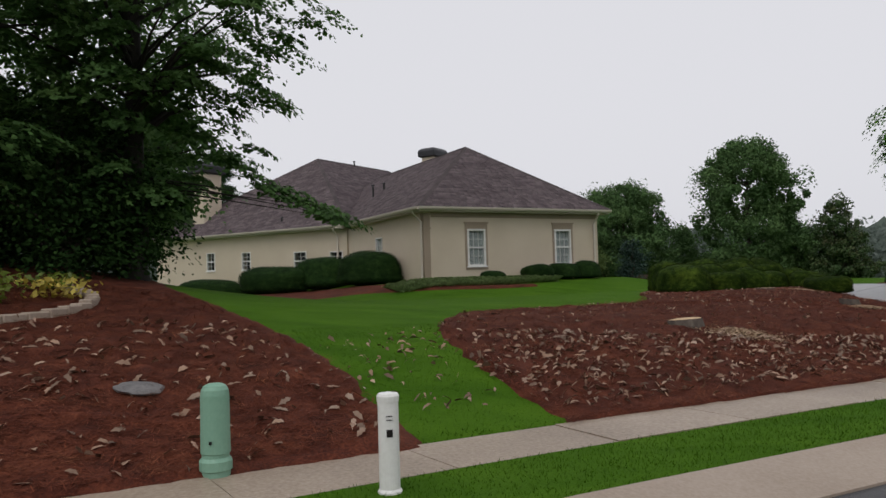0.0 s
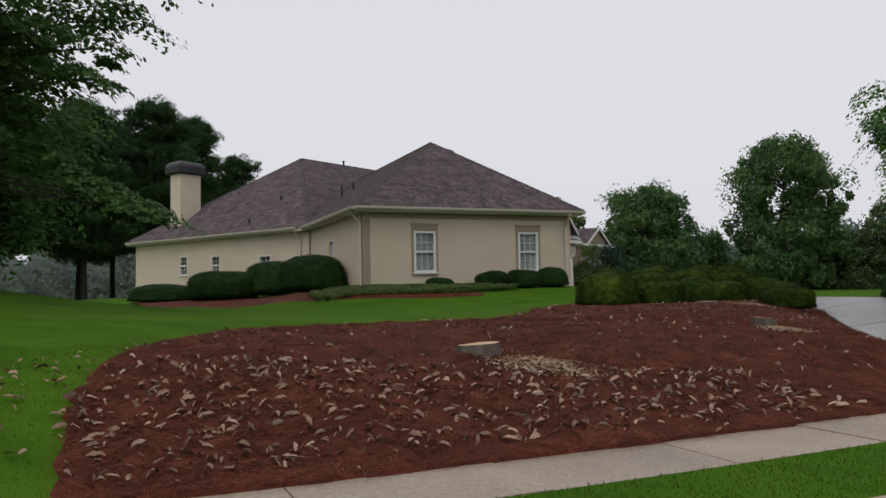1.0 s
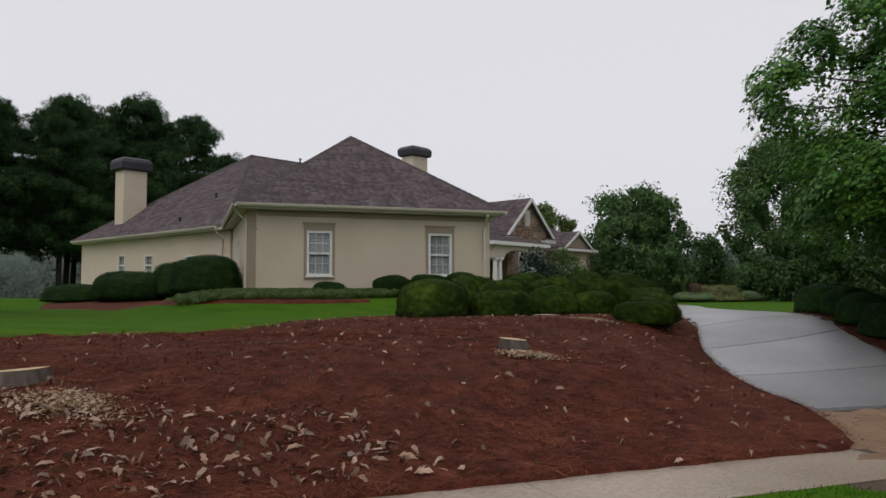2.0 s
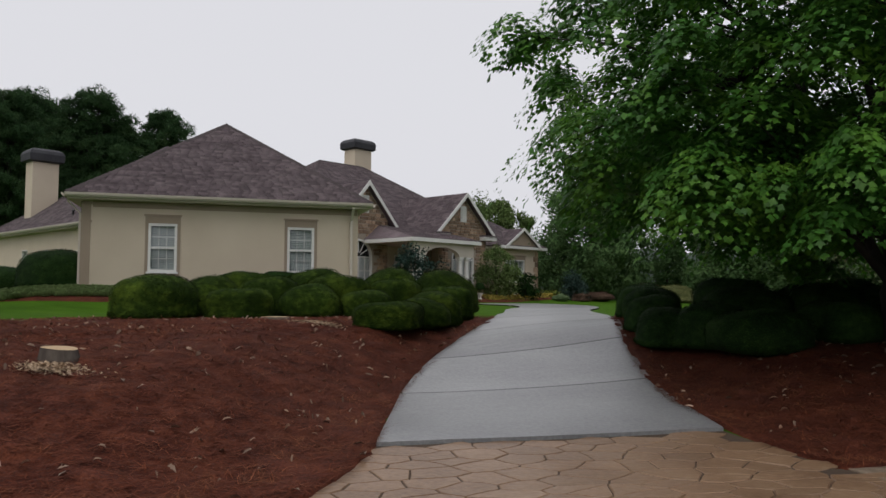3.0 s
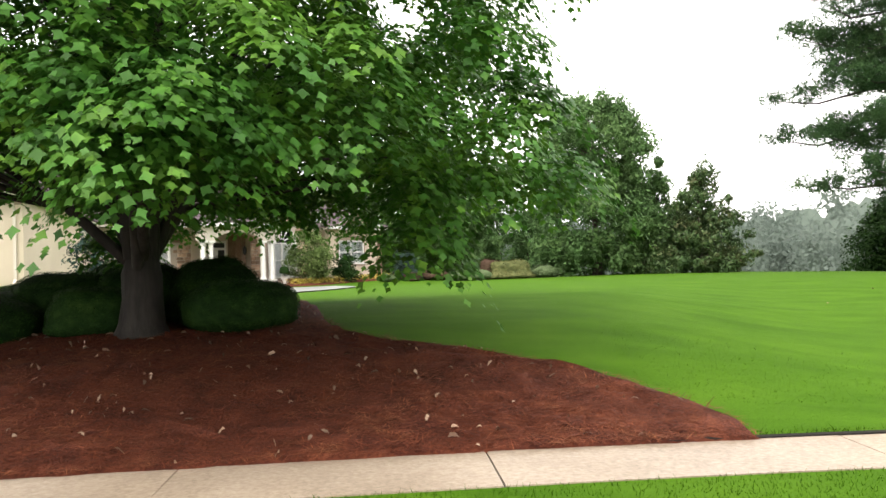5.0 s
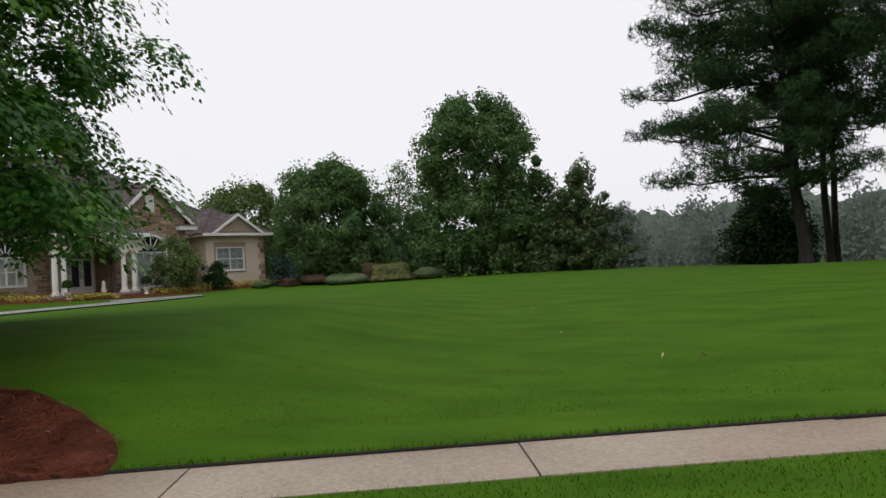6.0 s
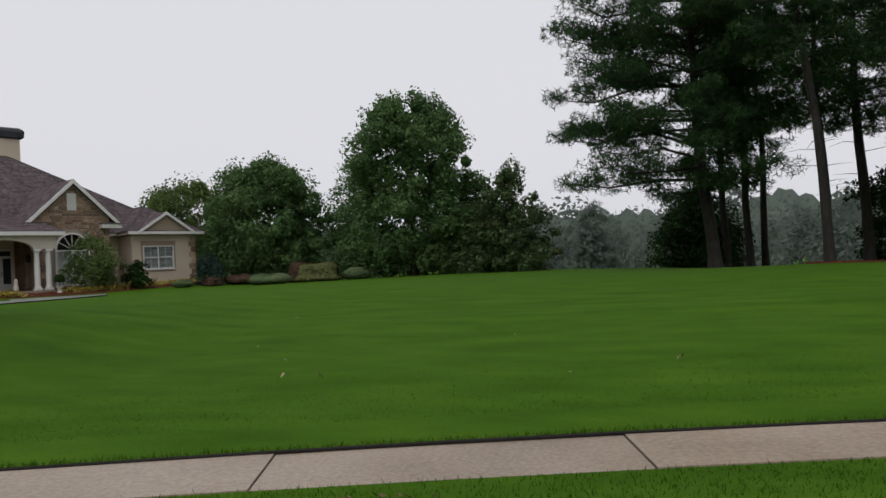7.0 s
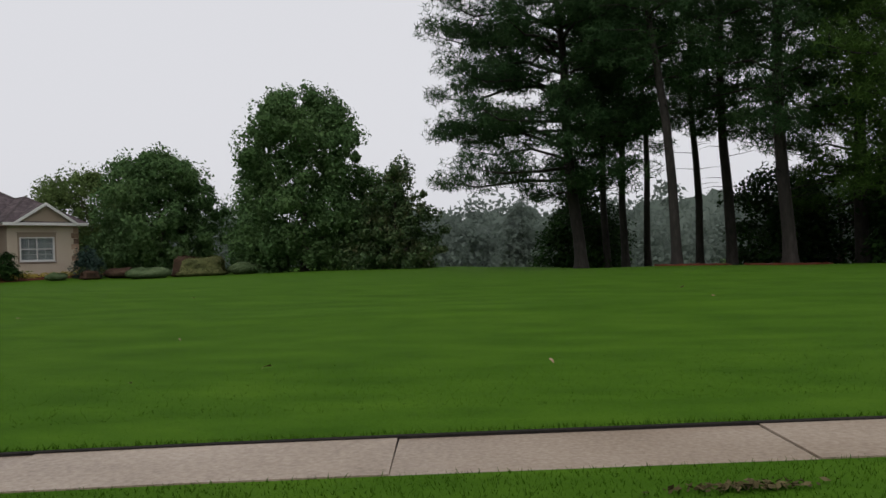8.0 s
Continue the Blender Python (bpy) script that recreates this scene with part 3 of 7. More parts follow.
# ---- house ----
EAVE, BASE = 4.88, 1.0
GM = Matrix.Translation((G0[0], G0[1], 0)) @ Matrix.Rotation(GA, 4, "Z")
MM = Matrix.Translation((M0[0], M0[1], 0)) @ Matrix.Rotation(MA, 4, "Z")
house = tagged(new("house"), "single-storey cream stucco house with brown shingle hip roofs", "house")


def wall_bm(m, length, z0, z1, thick, openings=()):
    """A wall along local x whose outer face is y = 0, with rectangular openings (x0, x1, z0, z1) cut through."""
    xs = sorted({0, length, *[o[0] for o in openings], *[o[1] for o in openings]})
    zs = sorted({z0, z1, *[o[2] for o in openings], *[o[3] for o in openings]})
    full = {}
    for i in range(len(xs) - 1):
        for k in range(len(zs) - 1):
            cx, cz = (xs[i] + xs[i + 1]) / 2, (zs[k] + zs[k + 1]) / 2
            full[i, k] = not any(o[0] < cx < o[1] and o[2] < cz < o[3] for o in openings)
    bm = bmesh.new()

    def quad(*p):
        bm.faces.new([bm.verts.new(q) for q in p])
    for (i, k), on in full.items():
        if not on:
            continue
        a, b, c, d = xs[i], xs[i + 1], zs[k], zs[k + 1]
        quad((a, 0, c), (b, 0, c), (b, 0, d), (a, 0, d))
        quad((b, thick, c), (a, thick, c), (a, thick, d), (b, thick, d))
        if not full.get((i - 1, k)):
            quad((a, thick, c), (a, 0, c), (a, 0, d), (a, thick, d))
        if not full.get((i + 1, k)):
            quad((b, 0, c), (b, thick, c), (b, thick, d), (b, 0, d))
        if not full.get((i, k - 1)):
            quad((a, thick, c), (b, thick, c), (b, 0, c), (a, 0, c))
        if not full.get((i, k + 1)):
            quad((a, 0, d), (b, 0, d), (b, thick, d), (a, thick, d))
    bmesh.ops.remove_doubles(bm, verts=bm.verts[:], dist=1e-4)
    bm.transform(m)
    return bm


def along(base, x, y, turn=0):
    return base @ Matrix.Translation((x, y, 0)) @ Matrix.Rotation(radians(turn), 4, "Z")


def boxed(name, m, mat, parent, label, *dims, bevel=0.0):
    bm = box(bmesh.new(), *dims, bevel=bevel)
    bm.transform(m)
    return part(name, bm, mat, parent, label)


def window(m, x0, x1, z0, z1, cols=3, rows=4, blind=True, header=True, sashes=1, label="white double-hung window with half-closed blinds"):
    """A sash window in a wall's opening: white frame, panes, bars, a blind behind, a stucco surround."""
    f, d0, d1 = 0.085 if header else 0.05, -0.035, 0.12
    bm = bmesh.new()
    v = [[bm.verts.new((x, y, z)) for x, z in ((a, c), (b, c), (b, d), (a, d))] for y in (d0, d1) for a, b, c, d in ((x0, x1, z0, z1), (x0 + f, x1 - f, z0 + f, z1 - f))]
    for i in range(4):
        j = (i + 1) % 4
        bm.faces.new((v[0][i], v[0][j], v[1][j], v[1][i]))
        bm.faces.new((v[2][j], v[2][i], v[3][i], v[3][j]))
        bm.faces.new((v[0][j], v[0][i], v[2][i], v[2][j]))
        bm.faces.new((v[1][i], v[1][j], v[3][j], v[3][i]))
    bm.transform(m)
    win = part("window", bm, WHITE, house, label)
    boxed("window_sill", m, WHITE, win, "", x0 - 0.05, x1 + 0.05, -0.08, -0.036, z0 - 0.05, z0 + 0.01)
    if header:
        boxed("window_head", m, STUCCO_DARK, win, "taupe stucco head band", x0 - 0.1, x1 + 0.1, -0.045, -0.002, z1, z1 + 0.24)
        boxed("window_head_cap", m, STUCCO_DARK, win, "", x0 - 0.14, x1 + 0.14, -0.075, -0.002, z1 + 0.241, z1 + 0.3)
        for a in (x0 - 0.1, x1 + 0.001):
            boxed("window_jamb", m, STUCCO_DARK, win, "", a, a + 0.099, -0.03, -0.002, z0 - 0.15, z1)
        boxed("window_apron", m, STUCCO_DARK, win, "", x0, x1, -0.03, -0.002, z0 - 0.15, z0 - 0.052)
    mid = (z0 + z1) / 2
    step = (x1 - x0 - 2 * f) / sashes
    for k in range(sashes):
        a0 = x0 + f + k * step
        ix0, ix1, iz0, iz1 = a0 + (0.03 if k else 0), a0 + step - (0.03 if k < sashes - 1 else 0), z0 + f, z1 - f
        if k:
            boxed("mullion", m, WHITE, win, "", a0 - 0.03, a0 + 0.03, 0.0, 0.1, z0 + f, z1 - f)
        boxed("meeting_rail", m, WHITE, win, "", ix0, ix1, 0.0, 0.09, mid - 0.035, mid + 0.035)
        for i in range(1, cols):
            x = ix0 + (ix1 - ix0) * i / cols
            boxed("glazing_bar", m, WHITE, win, "", x - 0.009, x + 0.009, 0.03, 0.05, iz0, iz1)
        for r in range(1, rows):
            if rows == 4 and r == 2:
                continue
            z = iz0 + (iz1 - iz0) * r / rows
            boxed("glazing_bar", m, WHITE, win, "", ix0, ix1, 0.0315, 0.048, z - 0.009, z + 0.009)
        for a, b in ((iz0, mid - 0.036), (mid + 0.036, iz1)):
            pane = boxed("pane", m, GLASS, win, "", ix0, ix1, 0.055, 0.063, a, b)
            pane.visible_shadow = False
        if blind:
            bm = bmesh.new()
            z = iz0 + 0.01
            while z < iz1 - 0.02:
                q = [bm.verts.new(p) for p in ((ix0, 0.075, z), (ix1, 0.075, z), (ix1, 0.092, z + 0.046), (ix0, 0.092, z + 0.046))]
                bm.faces.new(q)
                z += 0.058
            bm.transform(m)
            part("blind", bm, BLIND, win, "pale slatted window blind")
    # flat dark panel in place of the room's own shade
    boxed("room_lining", m, UNLIT_TONE, win, "dark panel standing in for the unlit room behind the glass", x0 - 0.05, x1 + 0.05, 0.42, 0.46, z0 - 0.05, z1 + 0.05)
    return win


TAB_V, TAB_P = [], []


def course(poly, m, exposure=0.15, width=0.32, pieces=0, seed=0):
    """Covers a roof face, whose first edge is the eave, with courses of single shingle tabs."""
    rng = np.random.default_rng(seed)
    p = [m @ Vector(q) for q in poly]
    o = p[0]
    u = (p[1] - p[0]).normalized()
    n = u.cross(p[-1] - p[0]).normalized()
    if n.z < 0:
        n = -n
    w = n.cross(u).normalized()
    if w.z < 0:
        w = -w
    flat = [((q - o).dot(u), (q - o).dot(w)) for q in p]
    top = max(f[1] for f in flat)
    v = 0.0
    while v < top - 0.05:
        vm, xs = v + exposure * 0.5, []
        for (a, b), (c, d) in zip(flat, flat[1:] + flat[:1]):
            if (b - vm) * (d - vm) < 0:
                xs.append(a + (c - a) * (vm - b) / (d - b))
        if len(xs) >= 2:
            lo, hi = min(xs), max(xs)
            x = lo - width * rng.random() * 0.5
            while x < hi:
                wd = width * (0.65 + 0.7 * rng.random())
                a, b = max(x, lo), min(x + wd - 0.006, hi)
                if b - a > 0.04:
                    t = 0.014 + 0.016 * rng.random()
                    c = []
                    for dx, dv, h in ((a, v, 0.002), (b, v, 0.002), (b, v + exposure + 0.03, 0.002), (a, v + exposure + 0.03, 0.002), (a, v, t), (b, v, t), (b, v + exposure + 0.03, 0.006), (a, v + exposure + 0.03, 0.006)):
                        c.append(o + u * dx + w * dv + n * h)
                    (TAB_P if len(TAB_P) < pieces else TAB_V).append(c)
                x += wd
        v += exposure


def hip_roof(m, x0, x1, y0, y1, a, b, over=0.45, drop=0.2, label="", width=0.32, pieces=0, seed=0, sides="fblr", exposure=0.15):
    """A hip roof over a rectangle with overhang; a and b are the ridge's ends. Gives the covered faces their shingles."""
    x0, x1, y0, y1 = x0 - over, x1 + over, y0 - over, y1 + over
    e = [(x0, y0, EAVE), (x1, y0, EAVE), (x1, y1, EAVE), (x0, y1, EAVE)]
    if abs(a[1] - b[1]) < abs(a[0] - b[0]):
        faces = dict(f=(e[0], e[1], b, a), r=(e[1], e[2], b), b=(e[2], e[3], a, b), l=(e[3], e[0], a))
        hips = ((e[0], a), (e[3], a), (e[1], b), (e[2], b), (a, b))
    else:
        faces = dict(f=(e[0], e[1], a), r=(e[1], e[2], b, a), b=(e[2], e[3], b), l=(e[3], e[0], a, b))
        hips = ((e[0], a), (e[1], a), (e[2], b), (e[3], b), (a, b))
    bm = bmesh.new()
    ev = {q: bm.verts.new(q) for q in (*e, a, b)}
    lo = [bm.verts.new((q[0], q[1], EAVE - 0.03)) for q in e]
    for q in faces.values():
        bm.faces.new([ev[k] for k in q])
    for i in range(4):
        bm.faces.new((lo[i], lo[(i + 1) % 4], ev[e[(i + 1) % 4]], ev[e[i]]))
    bm.faces.new(lo[::-1])
    bm.transform(m)
    roof = part("roof", bm, SHINGLE, house, label)
    boxed("soffit", m, CREAM, roof, "cream boxed eave", x0 + 0.06, x1 - 0.06, y0 + 0.06, y1 - 0.06, EAVE - drop, EAVE - 0.031)
    for k, q in faces.items():
        if k in sides:
            course(q, m, exposure, width, pieces if k == "f" else 0, seed + ord(k))
    bm = bmesh.new()
    for p, q in hips:
        p, q = Vector(p), Vector(q)
        n = max(1, int((q - p).length / 0.3))
        for i in range(n):
            c0, c1 = p.lerp(q, i / n), p.lerp(q, min(1, (i + 1.15) / n))
            d = (c1 - c0).normalized()
            s = d.cross(Vector((0, 0, 1))).normalized() * 0.13
            up = s.cross(d).normalized()
            up = up if up.z > 0 else -up
            r = [bm.verts.new(v) for v in (c0 - s - up * 0.03, c0 + up * 0.05, c0 + s - up * 0.03, c1 - s - up * 0.045, c1 + up * 0.03, c1 + s - up * 0.045)]
            bm.faces.new((r[0], r[1], r[4], r[3]))
            bm.faces.new((r[1], r[2], r[5], r[4]))
    bm.transform(m)
    cap = part("ridge_cap", bm, RIDGE, roof, "dark ridge and hip cap shingles")
    cap["kind"] = "stuff"
    return roof


def gutter(m, x0, x1, y, z, parent=None):
    """An eave gutter with a lip, along local x."""
    bm = bmesh.new()
    prof = [(0.0, 0.0), (0.0, -0.13), (-0.06, -0.13), (-0.11, -0.07), (-0.125, 0.0), (-0.115, 0.0), (-0.1, -0.06), (-0.055, -0.115), (-0.015, -0.115), (-0.012, 0.0)]
    ends = [[bm.verts.new((x, y + a, z + b)) for a, b in prof] for x in (x0, x1)]
    for i in range(len(prof)):
        j = (i + 1) % len(prof)
        bm.faces.new((ends[0][i], ends[0][j], ends[1][j], ends[1][i]))
    bm.faces.new(ends[0])
    bm.faces.new(ends[1][::-1])
    bmesh.ops.recalc_face_normals(bm, faces=bm.faces[:])
    bm.transform(m)
    part("gutter", bm, CREAM, parent or house, "cream eave gutter")


def downspout(m, x, y, z0, z1, out=0.45):
    """A rectangular downpipe with an offset bend under the eave."""
    bm = bmesh.new()
    pts = [(x, y - out, z1), (x, y - out, z1 - 0.12), (x, y - 0.07, z1 - 0.5), (x, y - 0.07, z0 + 0.15), (x, y - 0.25, z0)]
    w = 0.045
    rings = [[bm.verts.new((p[0] + a, p[1] + b, p[2])) for a, b in ((-w, -w * 0.7), (w, -w * 0.7), (w, w * 0.7), (-w, w * 0.7))] for p in pts]
    for a, b in zip(rings, rings[1:]):
        for i in range(4):
            bm.faces.new((a[i], a[(i + 1) % 4], b[(i + 1) % 4], b[i]))
    bm.faces.new(rings[0])
    bm.faces.new(rings[-1][::-1])
    bmesh.ops.recalc_face_normals(bm, faces=bm.faces[:])
    bm.transform(m)
    part("downspout", bm, CREAM, house, "cream metal downspout")


# garage wing
GW = [(2.07, 2.99, 2.33, 3.97), (6.68, 7.62, 2.33, 3.97)]
TOPZ = EAVE - 0.2
part("wall", wall_bm(along(GM, 0, 0), 9.2, BASE, TOPZ, 0.3, GW), STUCCO, house, "cream stucco wall")
GS = [(8.6, 9.4, 2.5, 3.9)]
part("wall", wall_bm(along(GM, 0, 14, -90), 13.7, BASE, TOPZ, 0.3, GS), STUCCO, house)
part("wall", wall_bm(along(GM, 9.2, 0.3, 90), 14.0, BASE, TOPZ, 0.3), STUCCO, house)
for o in GW:
    window(along(GM, 0, 0), *o)
window(along(GM, 0, 14, -90), *GS[0], cols=2, header=False, label="narrow white window in a side wall")
hip_roof(GM, 0, 9.2, 0, 18, (4.6, 4.45, 8.44), (4.6, 16.0, 8.44), label="brown architectural shingle hip roof", pieces=290, seed=1, sides="flr")
gutter(GM, -0.45, 9.65, -0.45, EAVE - 0.01)
gutter(along(GM, 0, 14, -90), 3.2, 14.45, -0.45, EAVE - 0.01)
gutter(along(GM, 9.2, 0, 90), -0.45, 9.0, -0.45, EAVE - 0.01)
downspout(along(GM, 0, 0), 8.95, 0, 1.75, EAVE - 0.12)
downspout(along(GM, 0, 14, -90), 13.85, 0, 1.75, EAVE - 0.12)
for z in (3.95, 4.55):
    boxed("corner_band", GM, STUCCO_DARK, house, "taupe stucco corner band", -0.03, 0.32, -0.03, 0.32, z, z + 0.07)
boxed("corner_pilaster", GM, STUCCO_DARK, house, "taupe stucco corner pilaster", -0.015, 0.28, -0.015, 0.28, BASE, TOPZ - 0.05)
boxed("frieze", GM, STUCCO_DARK, house, "stucco band under the eave", 0.33, 9.17, -0.025, -0.002, TOPZ - 0.22, TOPZ - 0.002)

# main body, turned further
MW = [(4.75, 5.5, 2.75, 3.85), (7.8, 8.55, 2.7, 3.75), (11.95, 12.9, 2.55, 3.6), (14.6, 15.5, 2.5, 3.5)]
part("wall", wall_bm(along(MM, 0, 15.8, -90), 15.8, BASE, TOPZ, 0.3, MW), STUCCO, house, "cream stucco side wall with small windows")
for o in MW:
    window(along(MM, 0, 15.8, -90), *o, cols=2, rows=4, blind=False, header=False, label="small white side window")
part("wall", wall_bm(along(MM, 9, 0.3), 16.2, BASE, TOPZ, 0.3, [(17.45 - 9, 18.9 - 9, 1.55, 4.0)]), STUCCO, house)
part("wall", wall_bm(along(MM, 29.6, -1.5, 90), 17.3, BASE, TOPZ, 0.3), STUCCO, house)
part("wall", wall_bm(along(MM, 29.3, 15.8, 180), 29.0, BASE, TOPZ, 0.3), STUCCO, house)
part("wall", wall_bm(along(MM, 25.2, -1.6), 4.4, BASE, TOPZ, 0.3, [(25.9 - 25.2, 28.05 - 25.2, 2.44, 3.97)]), STUCCO, house, "cream stucco wall of the end bay")
window(along(MM, 25.2, -1.6), 25.9 - 25.2, 28.05 - 25.2, 2.44, 3.97, cols=2, rows=4, sashes=2, label="paired white window with raised blinds")
part("wall", wall_bm(along(MM, 25.2, 0.3, -90), 1.6, BASE, TOPZ, 0.3), STUCCO, house)
hip_roof(MM, 0, 14, 0, 15.8, (6.3, 7.6, 9.97), (14.0, 7.6, 9.97), seed=2, sides="fl", width=0.36)
hip_roof(MM, 9.5, 29.6, 0, 16.0, (17.6, 8.0, 10.72), (21.5, 8.0, 10.72), seed=3, sides="flr", width=0.4, exposure=0.18)
hip_roof(MM, 25.2, 29.6, -1.6, 6.0, (27.4, 0.9, 6.75), (27.4, 4.0, 6.75), seed=4, sides="flr", width=0.4, exposure=0.18)
gutter(along(MM, 0, 15.8, -90), -0.3, 15.3, -0.45, EAVE - 0.01)
downspout(along(MM, 0, 15.8, -90), 15.2, 0, 1.7, EAVE - 0.12)
for i in range(9):
    boxed("quoin", MM, STONE, house, "pale stone corner block", 29.6 - (0.45 if i % 2 else 0.3), 29.63, -1.64, -1.56, 1.3 + 0.37 * i, 1.3 + 0.37 * i + 0.34)


def gable_roof(p0, p1, q0, q1, peak, foot, seed):
    """A gable roof from its face at q0 back to q1, with white raking boards."""
    mid, t, over, fr = (p0 + p1) / 2, 0.1, 0.4, 0.4
    slope = (peak - foot) / ((p1 - p0) / 2)
    fz = foot - slope * over
    bm = bmesh.new()
    for sx in (-1, 1):
        e = p0 - over if sx < 0 else p1 + over
        v = [bm.verts.new(p) for p in ((e, q0 - fr, fz), (mid, q0 - fr, peak), (mid, q1, peak), (e, q1, fz), (e, q0 - fr, fz - t), (mid, q0 - fr, peak - t), (mid, q1, peak - t), (e, q1, fz - t))]
        for q in ((0, 1, 2, 3), (7, 6, 5, 4), (4, 5, 1, 0), (0, 3, 7, 4)):
            bm.faces.new([v[i] for i in q])
    bmesh.ops.recalc_face_normals(bm, faces=bm.faces[:])
    bm.transform(MM)
    roof = part("roof", bm, SHINGLE, house, "brown shingle gable roof")
    for sx in (-1, 1):
        e = p0 - over if sx < 0 else p1 + over
        poly = ((e, q0 - fr, fz), (e, q1, fz), (mid, q1, peak), (mid, q0 - fr, peak))
        course(poly, MM, 0.18, 0.4, 0, seed + sx)
        bm = bmesh.new()
        for y0_, y1_, h0, h1 in ((q0 - fr - 0.05, q0 - fr - 0.001, 0.03, -0.24),):
            v = [bm.verts.new(p) for p in ((e, y0_, fz + h0), (mid, y0_, peak + h0), (mid, y0_, peak + h1), (e, y0_, fz + h1), (e, y1_, fz + h0), (mid, y1_, peak + h0), (mid, y1_, peak + h1), (e, y1_, fz + h1))]
            for q in ((0, 1, 2, 3), (7, 6, 5, 4), (0, 4, 5, 1), (3, 2, 6, 7), (0, 3, 7, 4)):
                bm.faces.new([v[i] for i in q])
        bmesh.ops.recalc_face_normals(bm, faces=bm.faces[:])
        bm.transform(MM)
        part("raking_board", bm, WHITE, roof, "white raking board")
        x = p0 - over - 0.1 if sx < 0 else p1 - 0.75
        boxed("cornice_return", MM, WHITE, roof, "white boxed cornice return", x, x + 1.25, q0 - fr - 0.05, q0 + 0.1, fz - 0.3, fz - 0.06)
        boxed("return_roof", MM, SHINGLE, roof, "", x - 0.04, x + 1.29, q0 - fr - 0.09, q0 + 0.1, fz - 0.06, fz + 0.02)
    return roof


def gable_wall(p0, p1, q, peak, foot, win, seed, depth=2.5):
    """A stone-faced gable wall with an arched window's opening cut into it."""
    mid = (p0 + p1) / 2
    wx0, wx1, wz0, spring = win
    r, cx = (wx1 - wx0) / 2, (wx0 + wx1) / 2
    arch = [(wx0, wz0), (wx1, wz0), (wx1, spring)] + [(cx + r * math.cos(a), spring + r * math.sin(a)) for a in np.linspace(0, math.pi, 13)[1:-1]] + [(wx0, spring)]
    outer = [(p0, BASE), (p1, BASE), (p1, foot), (mid, peak), (p0, foot)]
    bm = bmesh.new()
    f = [bm.verts.new((x, q, z)) for x, z in outer]
    b = [bm.verts.new((x, q + depth, z)) for x, z in outer]
    a0 = [bm.verts.new((x, q, z)) for x, z in arch]
    a1 = [bm.verts.new((x, q + 0.25, z)) for x, z in arch]
    na = len(arch)
    bm.faces.new([f[0], f[1], f[2], f[3]] + [a0[k] for k in range(8, 1, -1)] + [a0[1], a0[0]])
    bm.faces.new([f[3], f[4], f[0], a0[0]] + [a0[k] for k in range(na - 1, 7, -1)])
    for i in range(5):
        bm.faces.new((f[i], b[i], b[(i + 1) % 5], f[(i + 1) % 5]))
    for i in range(na):
        bm.faces.new((a0[i], a0[(i + 1) % na], a1[(i + 1) % na], a1[i]))
    bm.faces.new(b[::-1])
    bmesh.ops.recalc_face_normals(bm, faces=bm.faces[:])
    bm.transform(MM)
    wall = part("gable_wall", bm, MORTAR, house, "gable wall faced with brown fieldstone")
    rng = np.random.default_rng(seed)
    z = 1.35
    while z < peak - 0.25:
        h = 0.15 + 0.1 * rng.random()
        lim0, lim1 = p0 + 0.01, p1 - 0.01
        if z + h > foot:
            k = (z + h - foot) / (peak - foot)
            lim0, lim1 = p0 + (mid - p0) * k + 0.03, p1 - (p1 - mid) * k - 0.03
        x = lim0
        while x < lim1 - 0.08:
            w = min(0.24 + 0.36 * rng.random(), lim1 - x)
            c = x + w / 2
            inside = False
            for xx, zz in ((x + 0.02, z), (x + w - 0.02, z), (c, z), (x + 0.02, z + h), (x + w - 0.02, z + h), (c, z + h)):
                if wx0 - 0.13 < xx < wx1 + 0.13 and wz0 - 0.05 < zz and (zz < spring or math.hypot(xx - cx, zz - spring) < r + 0.13):
                    inside = True
            if not inside and w > 0.1:
                bm = bmesh.new()
                g_, dp = 0.012, 0.035 + 0.03 * rng.random()
                o = [(x + g_, z + g_), (x + w - g_, z + g_), (x + w - g_, z + h - g_), (x + g_, z + h - g_)]
                o = [(a + rng.normal() * 0.012, b_ + rng.normal() * 0.008) for a, b_ in o]
                back = [bm.verts.new((a, q + 0.01, b_)) for a, b_ in o]
                front = [bm.verts.new((a + (c - a) * 0.12, q - dp, b_ + (z + h / 2 - b_) * 0.15)) for a, b_ in o]
                bm.faces.new(front)
                for i in range(4):
                    bm.faces.new((back[i], back[(i + 1) % 4], front[(i + 1) % 4], front[i]))
                bm.transform(MM)
                part("stone", bm, STONE, wall)
            x += w
        z += h
    # the window itself
    ring = bmesh.new()
    ins = []
    for k, (x, z) in enumerate(arch):
        dx, dz = cx - x, (max(z, spring) - z if z > spring else (wz0 + 0.3 - z if k < 2 else 0))
        if z > spring - 0.01:
            l_ = math.hypot(x - cx, z - spring)
            ins.append((x + (cx - x) / l_ * 0.1, z + (spring - z) / l_ * 0.1))
        else:
            ins.append((x + (0.1 if x < cx else -0.1), z + 0.1))
    layers = [[ring.verts.new((x, q + y, z)) for x, z in pts] for pts, y in ((arch, -0.06), (ins, -0.06), (arch, 0.12), (ins, 0.12))]
    for i in range(na):
        j = (i + 1) % na
        for a, b_ in ((0, 1), (3, 2), (2, 0), (1, 3)):
            ring.faces.new((layers[a][i], layers[a][j], layers[b_][j], layers[b_][i]))
    bmesh.ops.recalc_face_normals(ring, faces=ring.faces[:])
    ring.transform(MM)
    win_ob = part("arched_window", ring, WHITE, house, "tall white arched window with fan bars")
    bm = bmesh.new()
    bm.faces.new([bm.verts.new((x, q + 0.08, z)) for x, z in ins])
    bm.transform(MM)
